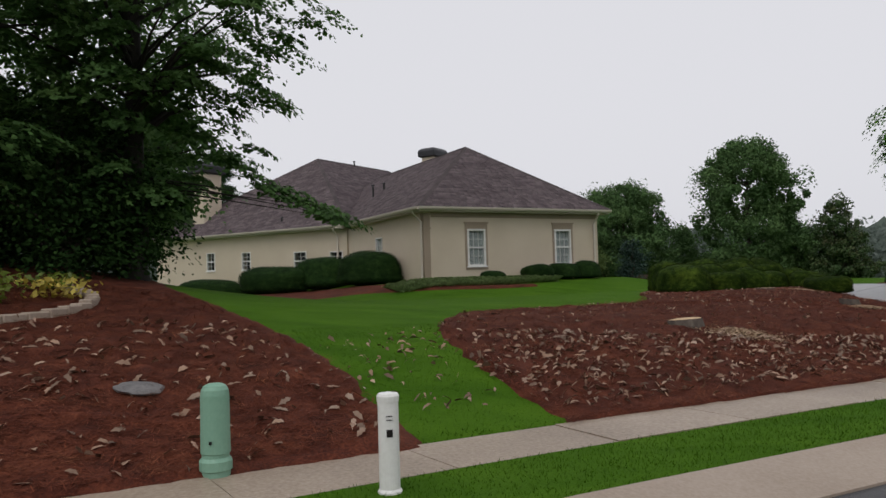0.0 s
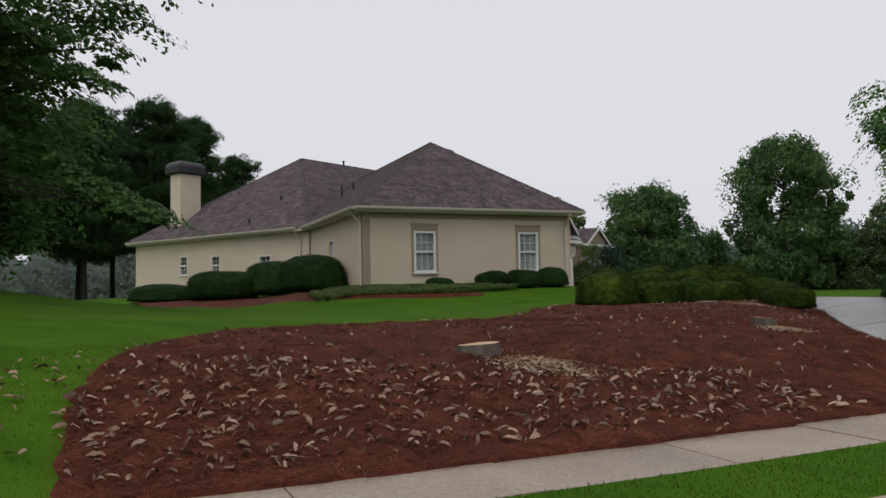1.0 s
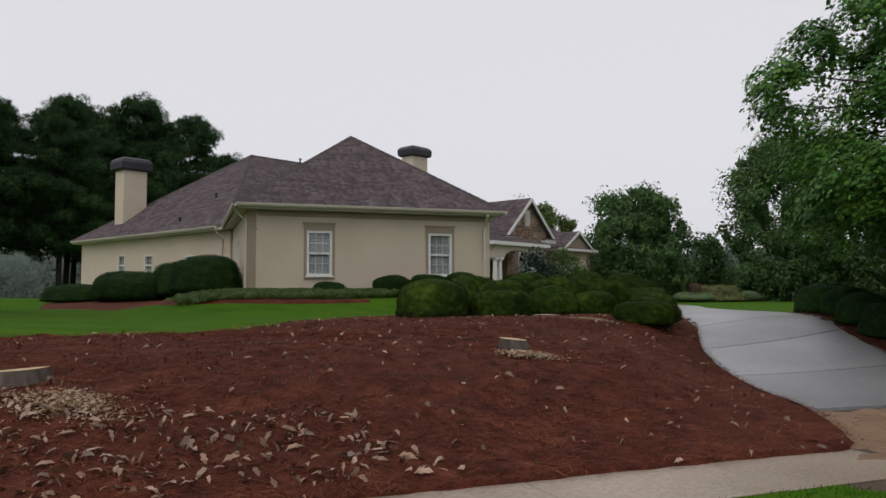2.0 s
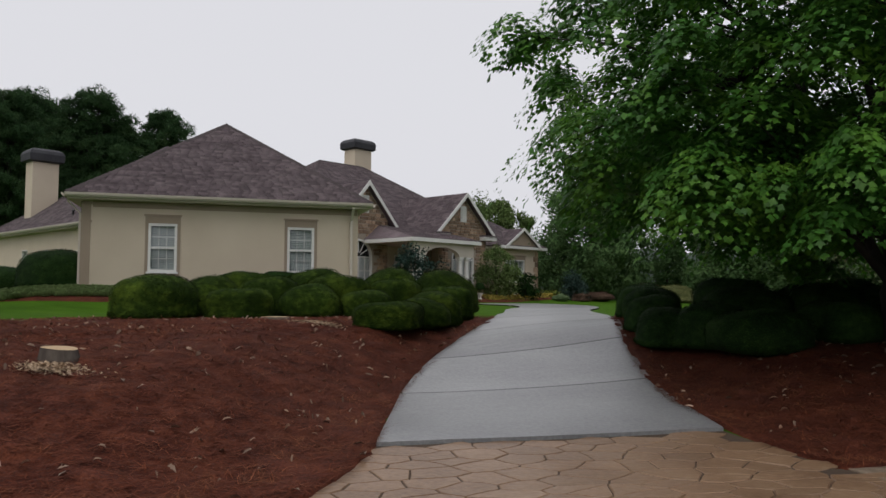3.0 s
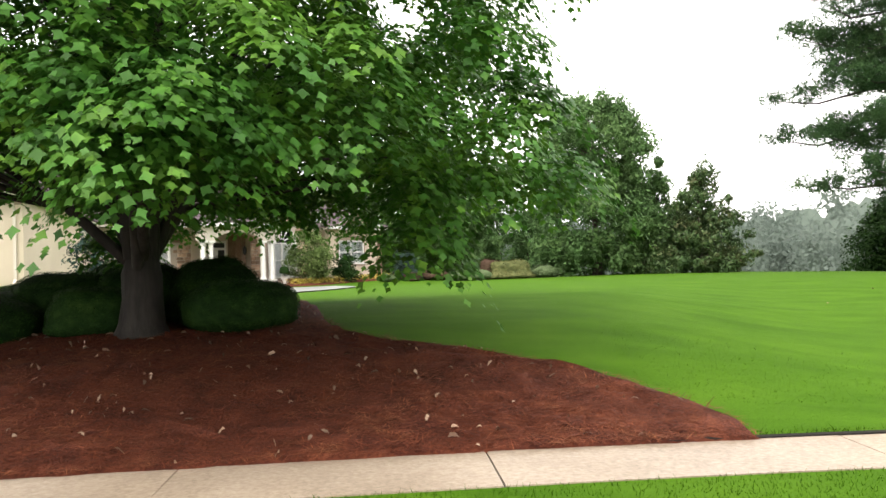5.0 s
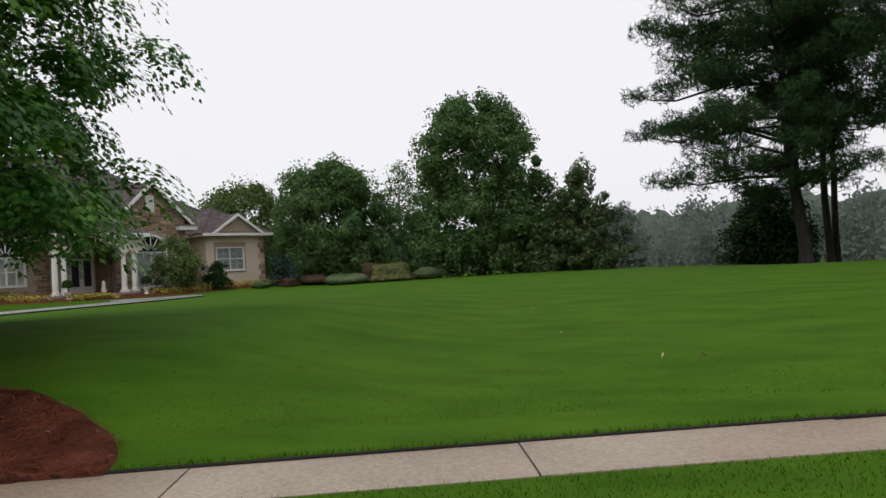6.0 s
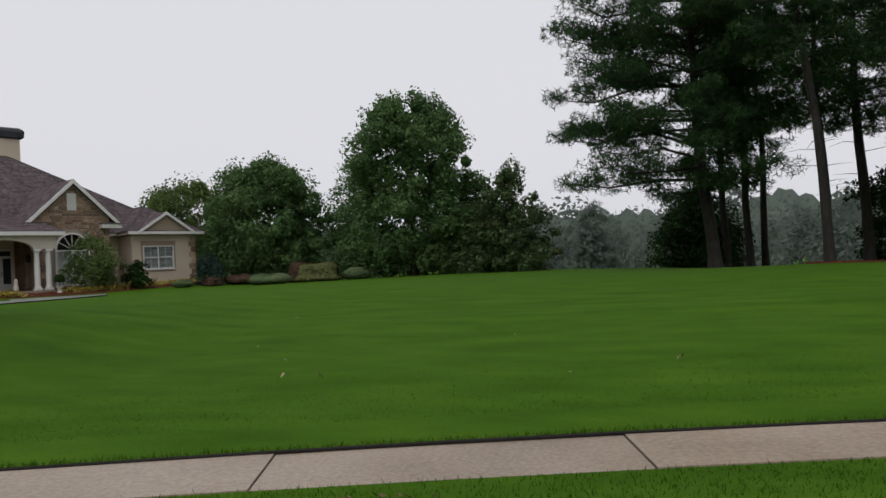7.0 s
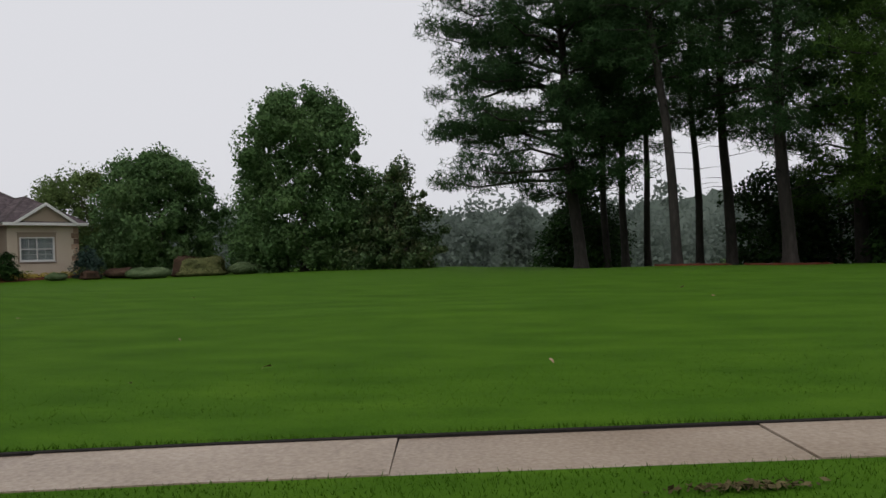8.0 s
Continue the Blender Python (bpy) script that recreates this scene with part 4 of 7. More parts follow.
    pane = part("pane", bm, GLASS, win_ob)
    pane.visible_shadow = False
    m = MM @ Matrix.Translation((0, q, 0))
    for z in (spring - 0.05, (wz0 + spring) / 2):
        boxed("transom", m, WHITE, win_ob, "", wx0 + 0.1, wx1 - 0.1, 0.0, 0.075, z - 0.04, z + 0.04)
    for k in range(1, 4):
        x = wx0 + (wx1 - wx0) * k / 4
        w = 0.05 if k == 2 else 0.02
        boxed("glazing_bar", m, WHITE, win_ob, "", x - w, x + w, 0.01, 0.07, wz0 + 0.1, spring - 0.091)
    for k in range(1, 6):
        a = math.pi * k / 6
        bm = box(bmesh.new(), 0.2, r - 0.09, 0.012, 0.06, -0.022, 0.022)
        bm.transform(m @ Matrix.Translation((cx, 0, spring)) @ Matrix.Rotation(-a, 4, "Y"))
        part("fan_bar", bm, WHITE, win_ob)
    boxed("curtain", m, BLIND, win_ob, "pale drawn curtain", wx0 + 0.1, wx1 - 0.1, 0.16, 0.2, wz0 + 0.1, spring - 0.1)
    # dark panel again replaces the shaded room behind the arch
    boxed("room_lining", m, UNLIT_TONE, win_ob, "dark panel standing in for the unlit room behind the glass", wx0, wx1, 0.22, 0.245, wz0, spring + r)
    vent = bmesh.new()
    for k in range(7):
        box(vent, mid - 0.2, mid + 0.2, -0.12, -0.07, peak - 1.62 + 0.125 * k, peak - 1.55 + 0.125 * k)
    vent.transform(m)
    boxed("vent_frame", m, WHITE, wall, "white louvred gable vent", mid - 0.27, mid + 0.27, -0.08, -0.02, peak - 1.7, peak - 0.68)
    part("louvres", vent, WHITE, wall)
    return wall


gable_roof(12.35, 16.15, -0.6, 5.0, 8.08, 5.95, 30)
gable_wall(12.45, 16.05, -0.6, 7.95, 5.95, (12.85, 14.8, 2.1, 3.75), 31)
gable_roof(19.15, 23.85, -1.7, 5.0, 7.98, 5.75, 34)
gable_wall(19.25, 23.75, -1.7, 7.85, 5.75, (20.45, 22.5, 1.65, 3.8), 35)

# small pediment over the end bay
bm = bmesh.new()
v = [bm.verts.new(p) for p in ((25.6, -1.98, EAVE + 0.02), (29.1, -1.98, EAVE + 0.02), (27.35, -1.98, 6.0), (25.6, 0.3, EAVE + 0.02), (29.1, 0.3, EAVE + 0.02), (27.35, 0.3, 6.0))]
for q in ((0, 1, 2), (5, 4, 3), (0, 3, 4, 1), (1, 4, 5, 2), (2, 5, 3, 0)):
    bm.faces.new([v[i] for i in q])
bmesh.ops.recalc_face_normals(bm, faces=bm.faces[:])
bm.transform(MM)
pediment = part("pediment", bm, STUCCO_DARK, house, "small stucco pediment with white trim")
bm = bmesh.new()
for sx in (-1, 1):
    e = 27.35 + sx * 2.0
    v = [bm.verts.new(p) for p in ((e, -2.15, EAVE - 0.05), (27.35, -2.15, 6.13), (27.35, 1.5, 6.13), (e, 1.5, EAVE - 0.05), (e, -2.15, EAVE - 0.13), (27.35, -2.15, 6.03), (27.35, 1.5, 6.03), (e, 1.5, EAVE - 0.13))]
    for q in ((0, 1, 2, 3), (7, 6, 5, 4), (4, 5, 1, 0), (0, 3, 7, 4)):
        bm.faces.new([v[i] for i in q])
bmesh.ops.recalc_face_normals(bm, faces=bm.faces[:])
bm.transform(MM)
part("pediment_roof", bm, SHINGLE, pediment)
for sx in (-1, 1):
    course(((27.35 + sx * 2.0, -2.15, EAVE - 0.05), (27.35 + sx * 2.0, 1.5, EAVE - 0.05), (27.35, 1.5, 6.13), (27.35, -2.15, 6.13)), MM, 0.18, 0.4, 0, 60 + sx)
    bm = bmesh.new()
    e = 27.35 + sx * 2.0
    v = [bm.verts.new(p) for p in ((e, -2.2, EAVE - 0.03), (27.35, -2.2, 6.15), (27.35, -2.2, 5.95), (e, -2.2, EAVE - 0.22), (e, -2.151, EAVE - 0.03), (27.35, -2.151, 6.15), (27.35, -2.151, 5.95), (e, -2.151, EAVE - 0.22))]
    for q in ((0, 1, 2, 3), (7, 6, 5, 4), (0, 4, 5, 1), (3, 2, 6, 7), (0, 3, 7, 4)):
        bm.faces.new([v[i] for i in q])
    bmesh.ops.recalc_face_normals(bm, faces=bm.faces[:])
    bm.transform(MM)
    part("raking_board", bm, WHITE, pediment, "white raking board")
boxed("cornice", MM, WHITE, pediment, "white cornice", 24.75, 30.05, -2.16, -2.06, EAVE - 0.2, EAVE - 0.02)

# portico
PX0, PX1, PQ, PZ = 14.2, 19.9, -4.6, 4.72
bm = bmesh.new()
v = [bm.verts.new(p) for p in ((PX0, PQ, PZ), (PX1, PQ, PZ), (PX1, 1.2, 6.0), (PX0 + 1.6, 1.2, 6.0), (PX0, 1.2, PZ), (PX0, PQ, PZ - 0.05), (PX1, PQ, PZ - 0.05), (PX1, 1.2, PZ - 0.05), (PX0, 1.2, PZ - 0.05))]
for q in ((0, 1, 2, 3), (0, 3, 4), (0, 5, 6, 1), (1, 6, 7, 2), (5, 8, 7, 6), (0, 4, 8, 5)):
    bm.faces.new([v[i] for i in q])
bmesh.ops.recalc_face_normals(bm, faces=bm.faces[:])
bm.transform(MM)
part("portico_roof", bm, SHINGLE, house, "low brown shingle roof over the entrance porch")
course(((PX0, PQ, PZ), (PX1, PQ, PZ), (PX1, 1.2, 6.0), (PX0 + 1.6, 1.2, 6.0)), MM, 0.18, 0.4, 0, 70)
boxed("portico_fascia", MM, WHITE, house, "white porch fascia board", PX0 + 0.02, PX1 - 0.02, PQ - 0.03, PQ + 0.03, PZ - 0.24, PZ - 0.03)
boxed("portico_fascia", MM, WHITE, house, "", PX0 - 0.03, PX0 + 0.019, PQ - 0.03, -0.7, PZ - 0.24, PZ - 0.03)
boxed("portico_ceiling", MM, CREAM, house, "", PX0 + 0.1, PX1 - 0.1, PQ + 0.1, 0.25, PZ - 0.24, PZ - 0.2)
# arched beam between the columns
bm = bmesh.new()
ax0, ax1, az = 15.55, 18.3, 3.75
pts = [(PX0 + 0.35, PZ - 0.241), (PX0 + 0.35, az), (ax0, az)] + [((ax0 + ax1) / 2 - (ax1 - ax0) / 2 * math.cos(a), az + 0.5 * math.sin(a)) for a in np.linspace(0, math.pi, 15)[1:-1]] + [(ax1, az), (PX1 - 0.35, az), (PX1 - 0.35, PZ - 0.241)]
fr = [bm.verts.new((x, PQ + 0.3, z)) for x, z in pts]
bk = [bm.verts.new((x, PQ + 0.65, z)) for x, z in pts]
bm.faces.new(fr)
bm.faces.new(bk[::-1])
for i in range(len(pts)):
    j = (i + 1) % len(pts)
    bm.faces.new((fr[i], bk[i], bk[j], fr[j]))
bmesh.ops.recalc_face_normals(bm, faces=bm.faces[:])
bm.transform(MM)
part("porch_beam", bm, CREAM, house, "cream arched porch beam")
PORCH = 1.5
boxed("porch_floor", MM, KERB, house, "brick and concrete porch floor", PX0, PX1, PQ + 0.05, 0.3, 1.0, PORCH)
for p in (14.85, 15.3, 18.5, 19.1):
    bm = bmesh.new()
    box(bm, -0.19, 0.19, -0.19, 0.19, 0, 0.12)
    box(bm, -0.19, 0.19, -0.19, 0.19, az - PORCH - 0.1, az - PORCH)
    lathe(bm, [(0.17, 0.12), (0.18, 0.16), (0.15, 0.22), (0.15, 0.9), (0.125, az - PORCH - 0.22), (0.16, az - PORCH - 0.15), (0.17, az - PORCH - 0.1)], 18)
    bm.transform(MM @ Matrix.Translation((p, PQ + 0.47, PORCH)))
    part("column", bm, WHITE, house, "white round porch column", smooth=False)
door = boxed("front_door", MM, WHITE, house, "white double entrance door with tall glass", 17.45, 18.9, 0.36, 0.44, 1.55, 4.0)
# opaque panes and transom carry the hall's darkness as their colour
for a in (17.62, 18.32):
    boxed("door_glass", MM, UNLIT_TONE, door, "tall door glass coloured dark for the unlit hall", a, a + 0.42, 0.345, 0.359, 1.95, 3.45)
boxed("transom_light", MM, UNLIT_TONE, door, "", 17.6, 18.75, 0.345, 0.359, 3.6, 3.88)
for a in (18.12, 18.24):
    bm = lathe(bmesh.new(), [(0.02, 0), (0.02, 0.3)], 8)
    bm.transform(MM @ Matrix.Translation((a, 0.33, 2.4)))
    part("door_handle", bm, BLACK, door, "black door pull")
boxed("stone_pier", MM, STONE, house, "brown stone wall beside the door", 18.95, 19.24, -1.2, 0.29, 1.4, TOPZ - 0.05)
lamp = lathe(bmesh.new(), [(0.05, 0), (0.11, 0.08), (0.12, 0.4), (0.03, 0.5)], 8)
lamp.transform(MM @ Matrix.Translation((19.1, -1.32, 3.1)))
part("porch_lantern", lamp, BLACK, house, "black wall lantern")

# chimneys with dark metal shrouds
for p, q, z0, z1, w in ((1.4, 12.6, 4.0, 8.95, 0.7), (21.55, 8.6, 9.0, 12.0, 0.78)):
    ch = boxed("chimney", MM, STUCCO, house, "cream stucco chimney with a dark metal cap", p - w, p + w, q - w * 0.75, q + w * 0.75, z0, z1)
    bm = bmesh.new()
    layers = [(0.1, -0.02), (0.22, 0.06), (0.24, 0.45), (0.16, 0.62), (0.0, 0.74), (-0.3, 0.8)]
    rings = [[bm.verts.new((p + sx * (w + g_), q + sy * (w * 0.75 + g_), z1 + z)) for sx, sy in ((-1, -1), (1, -1), (1, 1), (-1, 1))] for g_, z in layers]
    for a, b in zip(rings, rings[1:]):
        for i in range(4):
            bm.faces.new((a[i], a[(i + 1) % 4], b[(i + 1) % 4], b[i]))
    bm.faces.new(rings[0][::-1])
    bm.faces.new(rings[-1])
    bm.transform(MM)
    part("chimney_cap", bm, CAP, ch, "dark sheet-metal chimney shroud")
for p, q, z, h in ((2.03, 4.5, 6.74, 0.22), (0.21, 4.94, 5.35, 0.22), (9.8, 7.4, 9.95, 0.2), (2.12, -0.18, 6.6, 0.5), (2.5, -0.65, 7.0, 0.2)):
    bm = lathe(bmesh.new(), [(0.05, -0.3), (0.05, h), (0.09, h), (0.09, h + 0.06), (0.02, h + 0.09)], 10)
    bm.transform(MM @ Matrix.Translation((p, q, z)))
    part("roof_vent", bm, BLACK, house, "small dark roof vent pipe")


def tab_mesh(tabs):
    v = np.array([[tuple(c) for c in t] for t in tabs]).reshape(-1, 3)
    base = (np.arange(len(tabs)) * 8)[:, None, None]
    f = np.array([(4, 5, 6, 7), (0, 1, 5, 4), (3, 0, 4, 7), (1, 2, 6, 5)])[None] + base
    return np_mesh("shingle", v, 4, SHINGLE, f.reshape(-1, 4))


roof_cover = new("shingle_cover", tab_mesh(TAB_V))
roof_cover.parent = house
tagged(roof_cover, "overlapping brown shingle courses", kind="stuff")
front_roof = [o for o in house.children if o.name.startswith("roof")][0]
for t in TAB_P:
    one = new("shingle", tab_mesh([t]))
    one.parent = front_roof


# ---- trees ----
def crown_points(rng, n, zs, rs, hollow=0.45, seed=0.0, lobes=0.14):
    """n spots inside a turned profile (heights zs, radii rs), mostly towards its outside."""
    t = np.linspace(0, 1, 200)
    w, h = np.interp(t, np.linspace(0, 1, len(rs)), rs), np.interp(t, np.linspace(0, 1, len(zs)), zs)
    pr = w ** 1.5 + 1e-6
    i = rng.choice(200, n, p=pr / pr.sum())
    k = hollow + (1 - hollow) * rng.random(n) ** 0.6
    th = rng.random(n) * 2 * np.pi
    lob = 1 + lobes * np.sin(3 * th + h[i] * 1.3 + seed) + lobes * 0.6 * np.sin(5 * th - h[i] * 2.1 + 2 * seed)
    r = w[i] * k * lob
    return np.column_stack([r * np.cos(th), r * np.sin(th), h[i] + rng.normal(size=n) * 0.15])


def foliage(rng, cl, per, spread, flat, leaf, shape, up, droop, mat):
    """Leaves in loose tiers round each clump's middle."""
    n = len(cl) * per
    sc = np.repeat(0.7 + 0.6 * rng.random(len(cl)), per)[:, None]
    off = np.clip(rng.normal(size=(n, 3)), -1.7, 1.7) * np.array([spread, spread, spread * flat]) * sc
    off[:, 2] -= 0.25 * (off[:, 0] ** 2 + off[:, 1] ** 2) / spread
    nor = np.column_stack([off[:, 0] * 0.5, off[:, 1] * 0.5, np.full(n, spread * up)]) + rng.normal(size=(n, 3)) * spread * 0.5
    size = leaf * (0.65 + 0.7 * rng.random(n))
    return np_mesh("crown", leaf_verts(np.repeat(cl, per, 0) + off, nor, size, shape, rng, droop), len(shape), mat)


def sprays(rng, cl, per, rad, leaf, shape, mat, dome=0.3, sag=0.3):
    """Layered fans of overlapping leaves, domed above and hanging at their outer edge."""
    n, N = len(cl), len(cl) * per
    out = np.column_stack([cl[:, 0], cl[:, 1], np.zeros(n)])
    out /= np.linalg.norm(out, axis=1, keepdims=True) + 1e-6
    side = np.column_stack([-out[:, 1], out[:, 0], np.zeros(n)])
    rr = np.repeat(rad * (0.55 + 0.75 * rng.random(n)), per)
    ro = np.sqrt(rng.random(N)) * rr
    th = rng.random(N) * 2 * np.pi
    edge = 1 + 0.25 * np.sin(3 * th + np.repeat(rng.random(n) * 6, per)) + 0.15 * np.sin(7 * th)
    ro *= edge
    o, sd = np.repeat(out, per, 0), np.repeat(side, per, 0)
    u, w = ro * np.cos(th) * 1.2, ro * np.sin(th) * 0.9
    h = dome * rr * np.maximum(-0.25, 1 - (ro / rr) ** 2) - sag * u + rng.normal(size=N) * 0.035
    c = np.repeat(cl, per, 0) + o * u[:, None] + sd * w[:, None]
    c[:, 2] += h
    nor = o * (0.35 + 0.7 * u / rr)[:, None] + sd * (0.7 * w / rr)[:, None] + np.array((0, 0, 1.0)) + rng.normal(size=(N, 3)) * 0.32
    return np_mesh("crown", leaf_verts(c, nor, leaf * (0.65 + 0.7 * rng.random(N)), shape, rng, 0.35), len(shape), mat)


def puffs(rng, cl, per, rad, leaf, shape, mat):
    """Rounded leaf clumps, their leaves facing outward over an open heart."""
    n, N = len(cl), len(cl) * per
    u = rng.normal(size=(N, 3))
    u /= np.linalg.norm(u, axis=1, keepdims=True)
    rr = np.repeat(rad * (0.45 + 1.1 * rng.random(n) ** 1.6), per)
    wave = 1 + 0.22 * np.sin(4 * u[:, 0] + np.repeat(rng.random(n) * 6, per)) + 0.18 * np.sin(5 * u[:, 1] + 3 * u[:, 2])
    c = np.repeat(cl, per, 0) + u * (rr * wave * (0.6 + 0.5 * rng.random(N) ** 0.6))[:, None] * np.array((1, 1, 0.9))
    return np_mesh("crown", leaf_verts(c, u + rng.normal(size=(N, 3)) * 0.55, leaf * (0.65 + 0.7 * rng.random(N)), shape, rng), len(shape), mat)


def tree(name, base, trunk_r, fork, zs, rs, clumps, per, leaf, spread, mat, label, shape=LEAF4, flat=0.45, limbs=14, bark=BARK, seed=1, hollow=0.45, droop=0.0, lean=(0, 0), up=1.0, lobes=0.14, category="tree", rise=0.12, extra=(), fan=False, dome=0.3, sag=0.3):
    """A tapered trunk with limbs, and a crown of leaf clumps inside a profile."""
    rng = np.random.default_rng(seed)
    x, y = base
    root = thing(name, (x, y, land1(x, y)), label, category)
    zs, rs = np.array(zs, float), np.array(rs, float)
    cl = crown_points(rng, clumps, zs, rs, hollow, seed * 1.7, lobes)
    cl[:, :2] += np.array(lean) * (cl[:, 2:3] / zs[-1])
    if len(extra):
        cl = np.vstack([cl, np.array(extra, float)])
        clumps = len(cl)
    bm = bmesh.new()
    top = zs[-1] * 0.88
    hs_ = [-0.3, 0.0, 0.25, fork * 0.6, fork, (fork + top) / 2, top]
    wig = rng.normal(size=(7, 2)) * trunk_r * 0.4
    wig[:3] = 0
    tube(bm, [(wig[i, 0] + lean[0] * max(h, 0) / zs[-1], wig[i, 1] + lean[1] * max(h, 0) / zs[-1], h) for i, h in enumerate(hs_)], [trunk_r * f for f in (1.6, 1.35, 1.05, 0.95, 0.85, 0.5, 0.08)], 12)
    for k in rng.choice(clumps, min(limbs, clumps), replace=False):
        c = cl[k]
        h0 = min(top * 0.95, max(fork * (0.75 + 0.25 * rng.random()), c[2] - 0.35 * math.hypot(c[0], c[1]) - 0.5))
        f0 = h0 / zs[-1]
        p0 = np.array([lean[0] * f0, lean[1] * f0, h0])
        mid = p0 * 0.5 + c * 0.5 + np.array([0, 0, rise * (c[2] - h0) + 0.15])
        rr = trunk_r * (0.36 if c[2] < top * 0.6 else 0.24) * (0.35 if k >= clumps - len(extra) else 1)
        tube(bm, [p0, p0 * 0.7 + mid * 0.3 + (0, 0, 0.05), mid, c], [rr, rr * 0.75, rr * 0.45, rr * 0.1], 6)
    part("trunk", bm, bark, root, smooth=True)
    crown = new("crown", puffs(rng, cl, per, spread, leaf, shape, mat) if dome > 0.5 else sprays(rng, cl, per, spread, leaf, shape, mat, dome, sag) if fan else foliage(rng, cl, per, spread, flat, leaf, shape, up, droop, mat))
    crown.parent = root
    return root


def hanging(rng, cl, per, rad, leaf, shape, mat):
    """Domed leaf clusters whose leaves overlap like shingles, their tips pointing out and down."""
    n, N = len(cl), len(cl) * per
    out = np.column_stack([cl[:, 0], cl[:, 1], np.zeros(n)])
    out /= np.linalg.norm(out, axis=1, keepdims=True) + 1e-6
    side = np.column_stack([-out[:, 1], out[:, 0], np.zeros(n)])
    rr = np.repeat(rad * (0.5 + 0.8 * rng.random(n)), per)
    th, ro = rng.random(N) * 2 * np.pi, np.sqrt(rng.random(N))
    ro = ro * (1 + 0.3 * np.sin(3 * th + np.repeat(rng.random(n) * 6, per)) + 0.18 * np.sin(5 * th))
    o, sd = np.repeat(out, per, 0), np.repeat(side, per, 0)
    u, w = ro * np.cos(th), ro * np.sin(th)
    layer = rng.integers(0, 3, N) * -0.2
    c = np.repeat(cl, per, 0) + o * (u * rr * 1.1)[:, None] + sd * (w * rr)[:, None]
    c[:, 2] += rr * (0.62 * np.maximum(-0.7, 1 - ro ** 2) - 0.3 * u + layer) + rng.normal(size=N) * 0.025
    tip = o * (0.35 + 0.8 * u)[:, None] + sd * (0.8 * w)[:, None] + np.array((0, 0, -0.55)) + rng.normal(size=(N, 3)) * 0.45
    nor = o * (0.3 + 0.9 * u)[:, None] + sd * (0.9 * w)[:, None] + np.array((0, 0, 1.0)) + rng.normal(size=(N, 3)) * 0.26
    nor /= np.linalg.norm(nor, axis=1, keepdims=True)
    a = np.cross(tip, nor)
    a /= np.linalg.norm(a, axis=1, keepdims=True) + 1e-9
    b = np.cross(nor, a)
    sz = (leaf * (0.6 + 0.75 * rng.random(N)))[:, None, None]
    v = c[:, None, :] + sz * (shape[None, :, 0, None] * a[:, None, :] + shape[None, :, 1, None] * b[:, None, :])
    v[:, :, 2] -= sz[:, :, 0] * (0.3 * np.abs(shape[None, :, 0]) + 0.25 * np.maximum(0, shape[None, :, 1]))
    return np_mesh("crown", v.reshape(-1, 3), len(shape), mat)


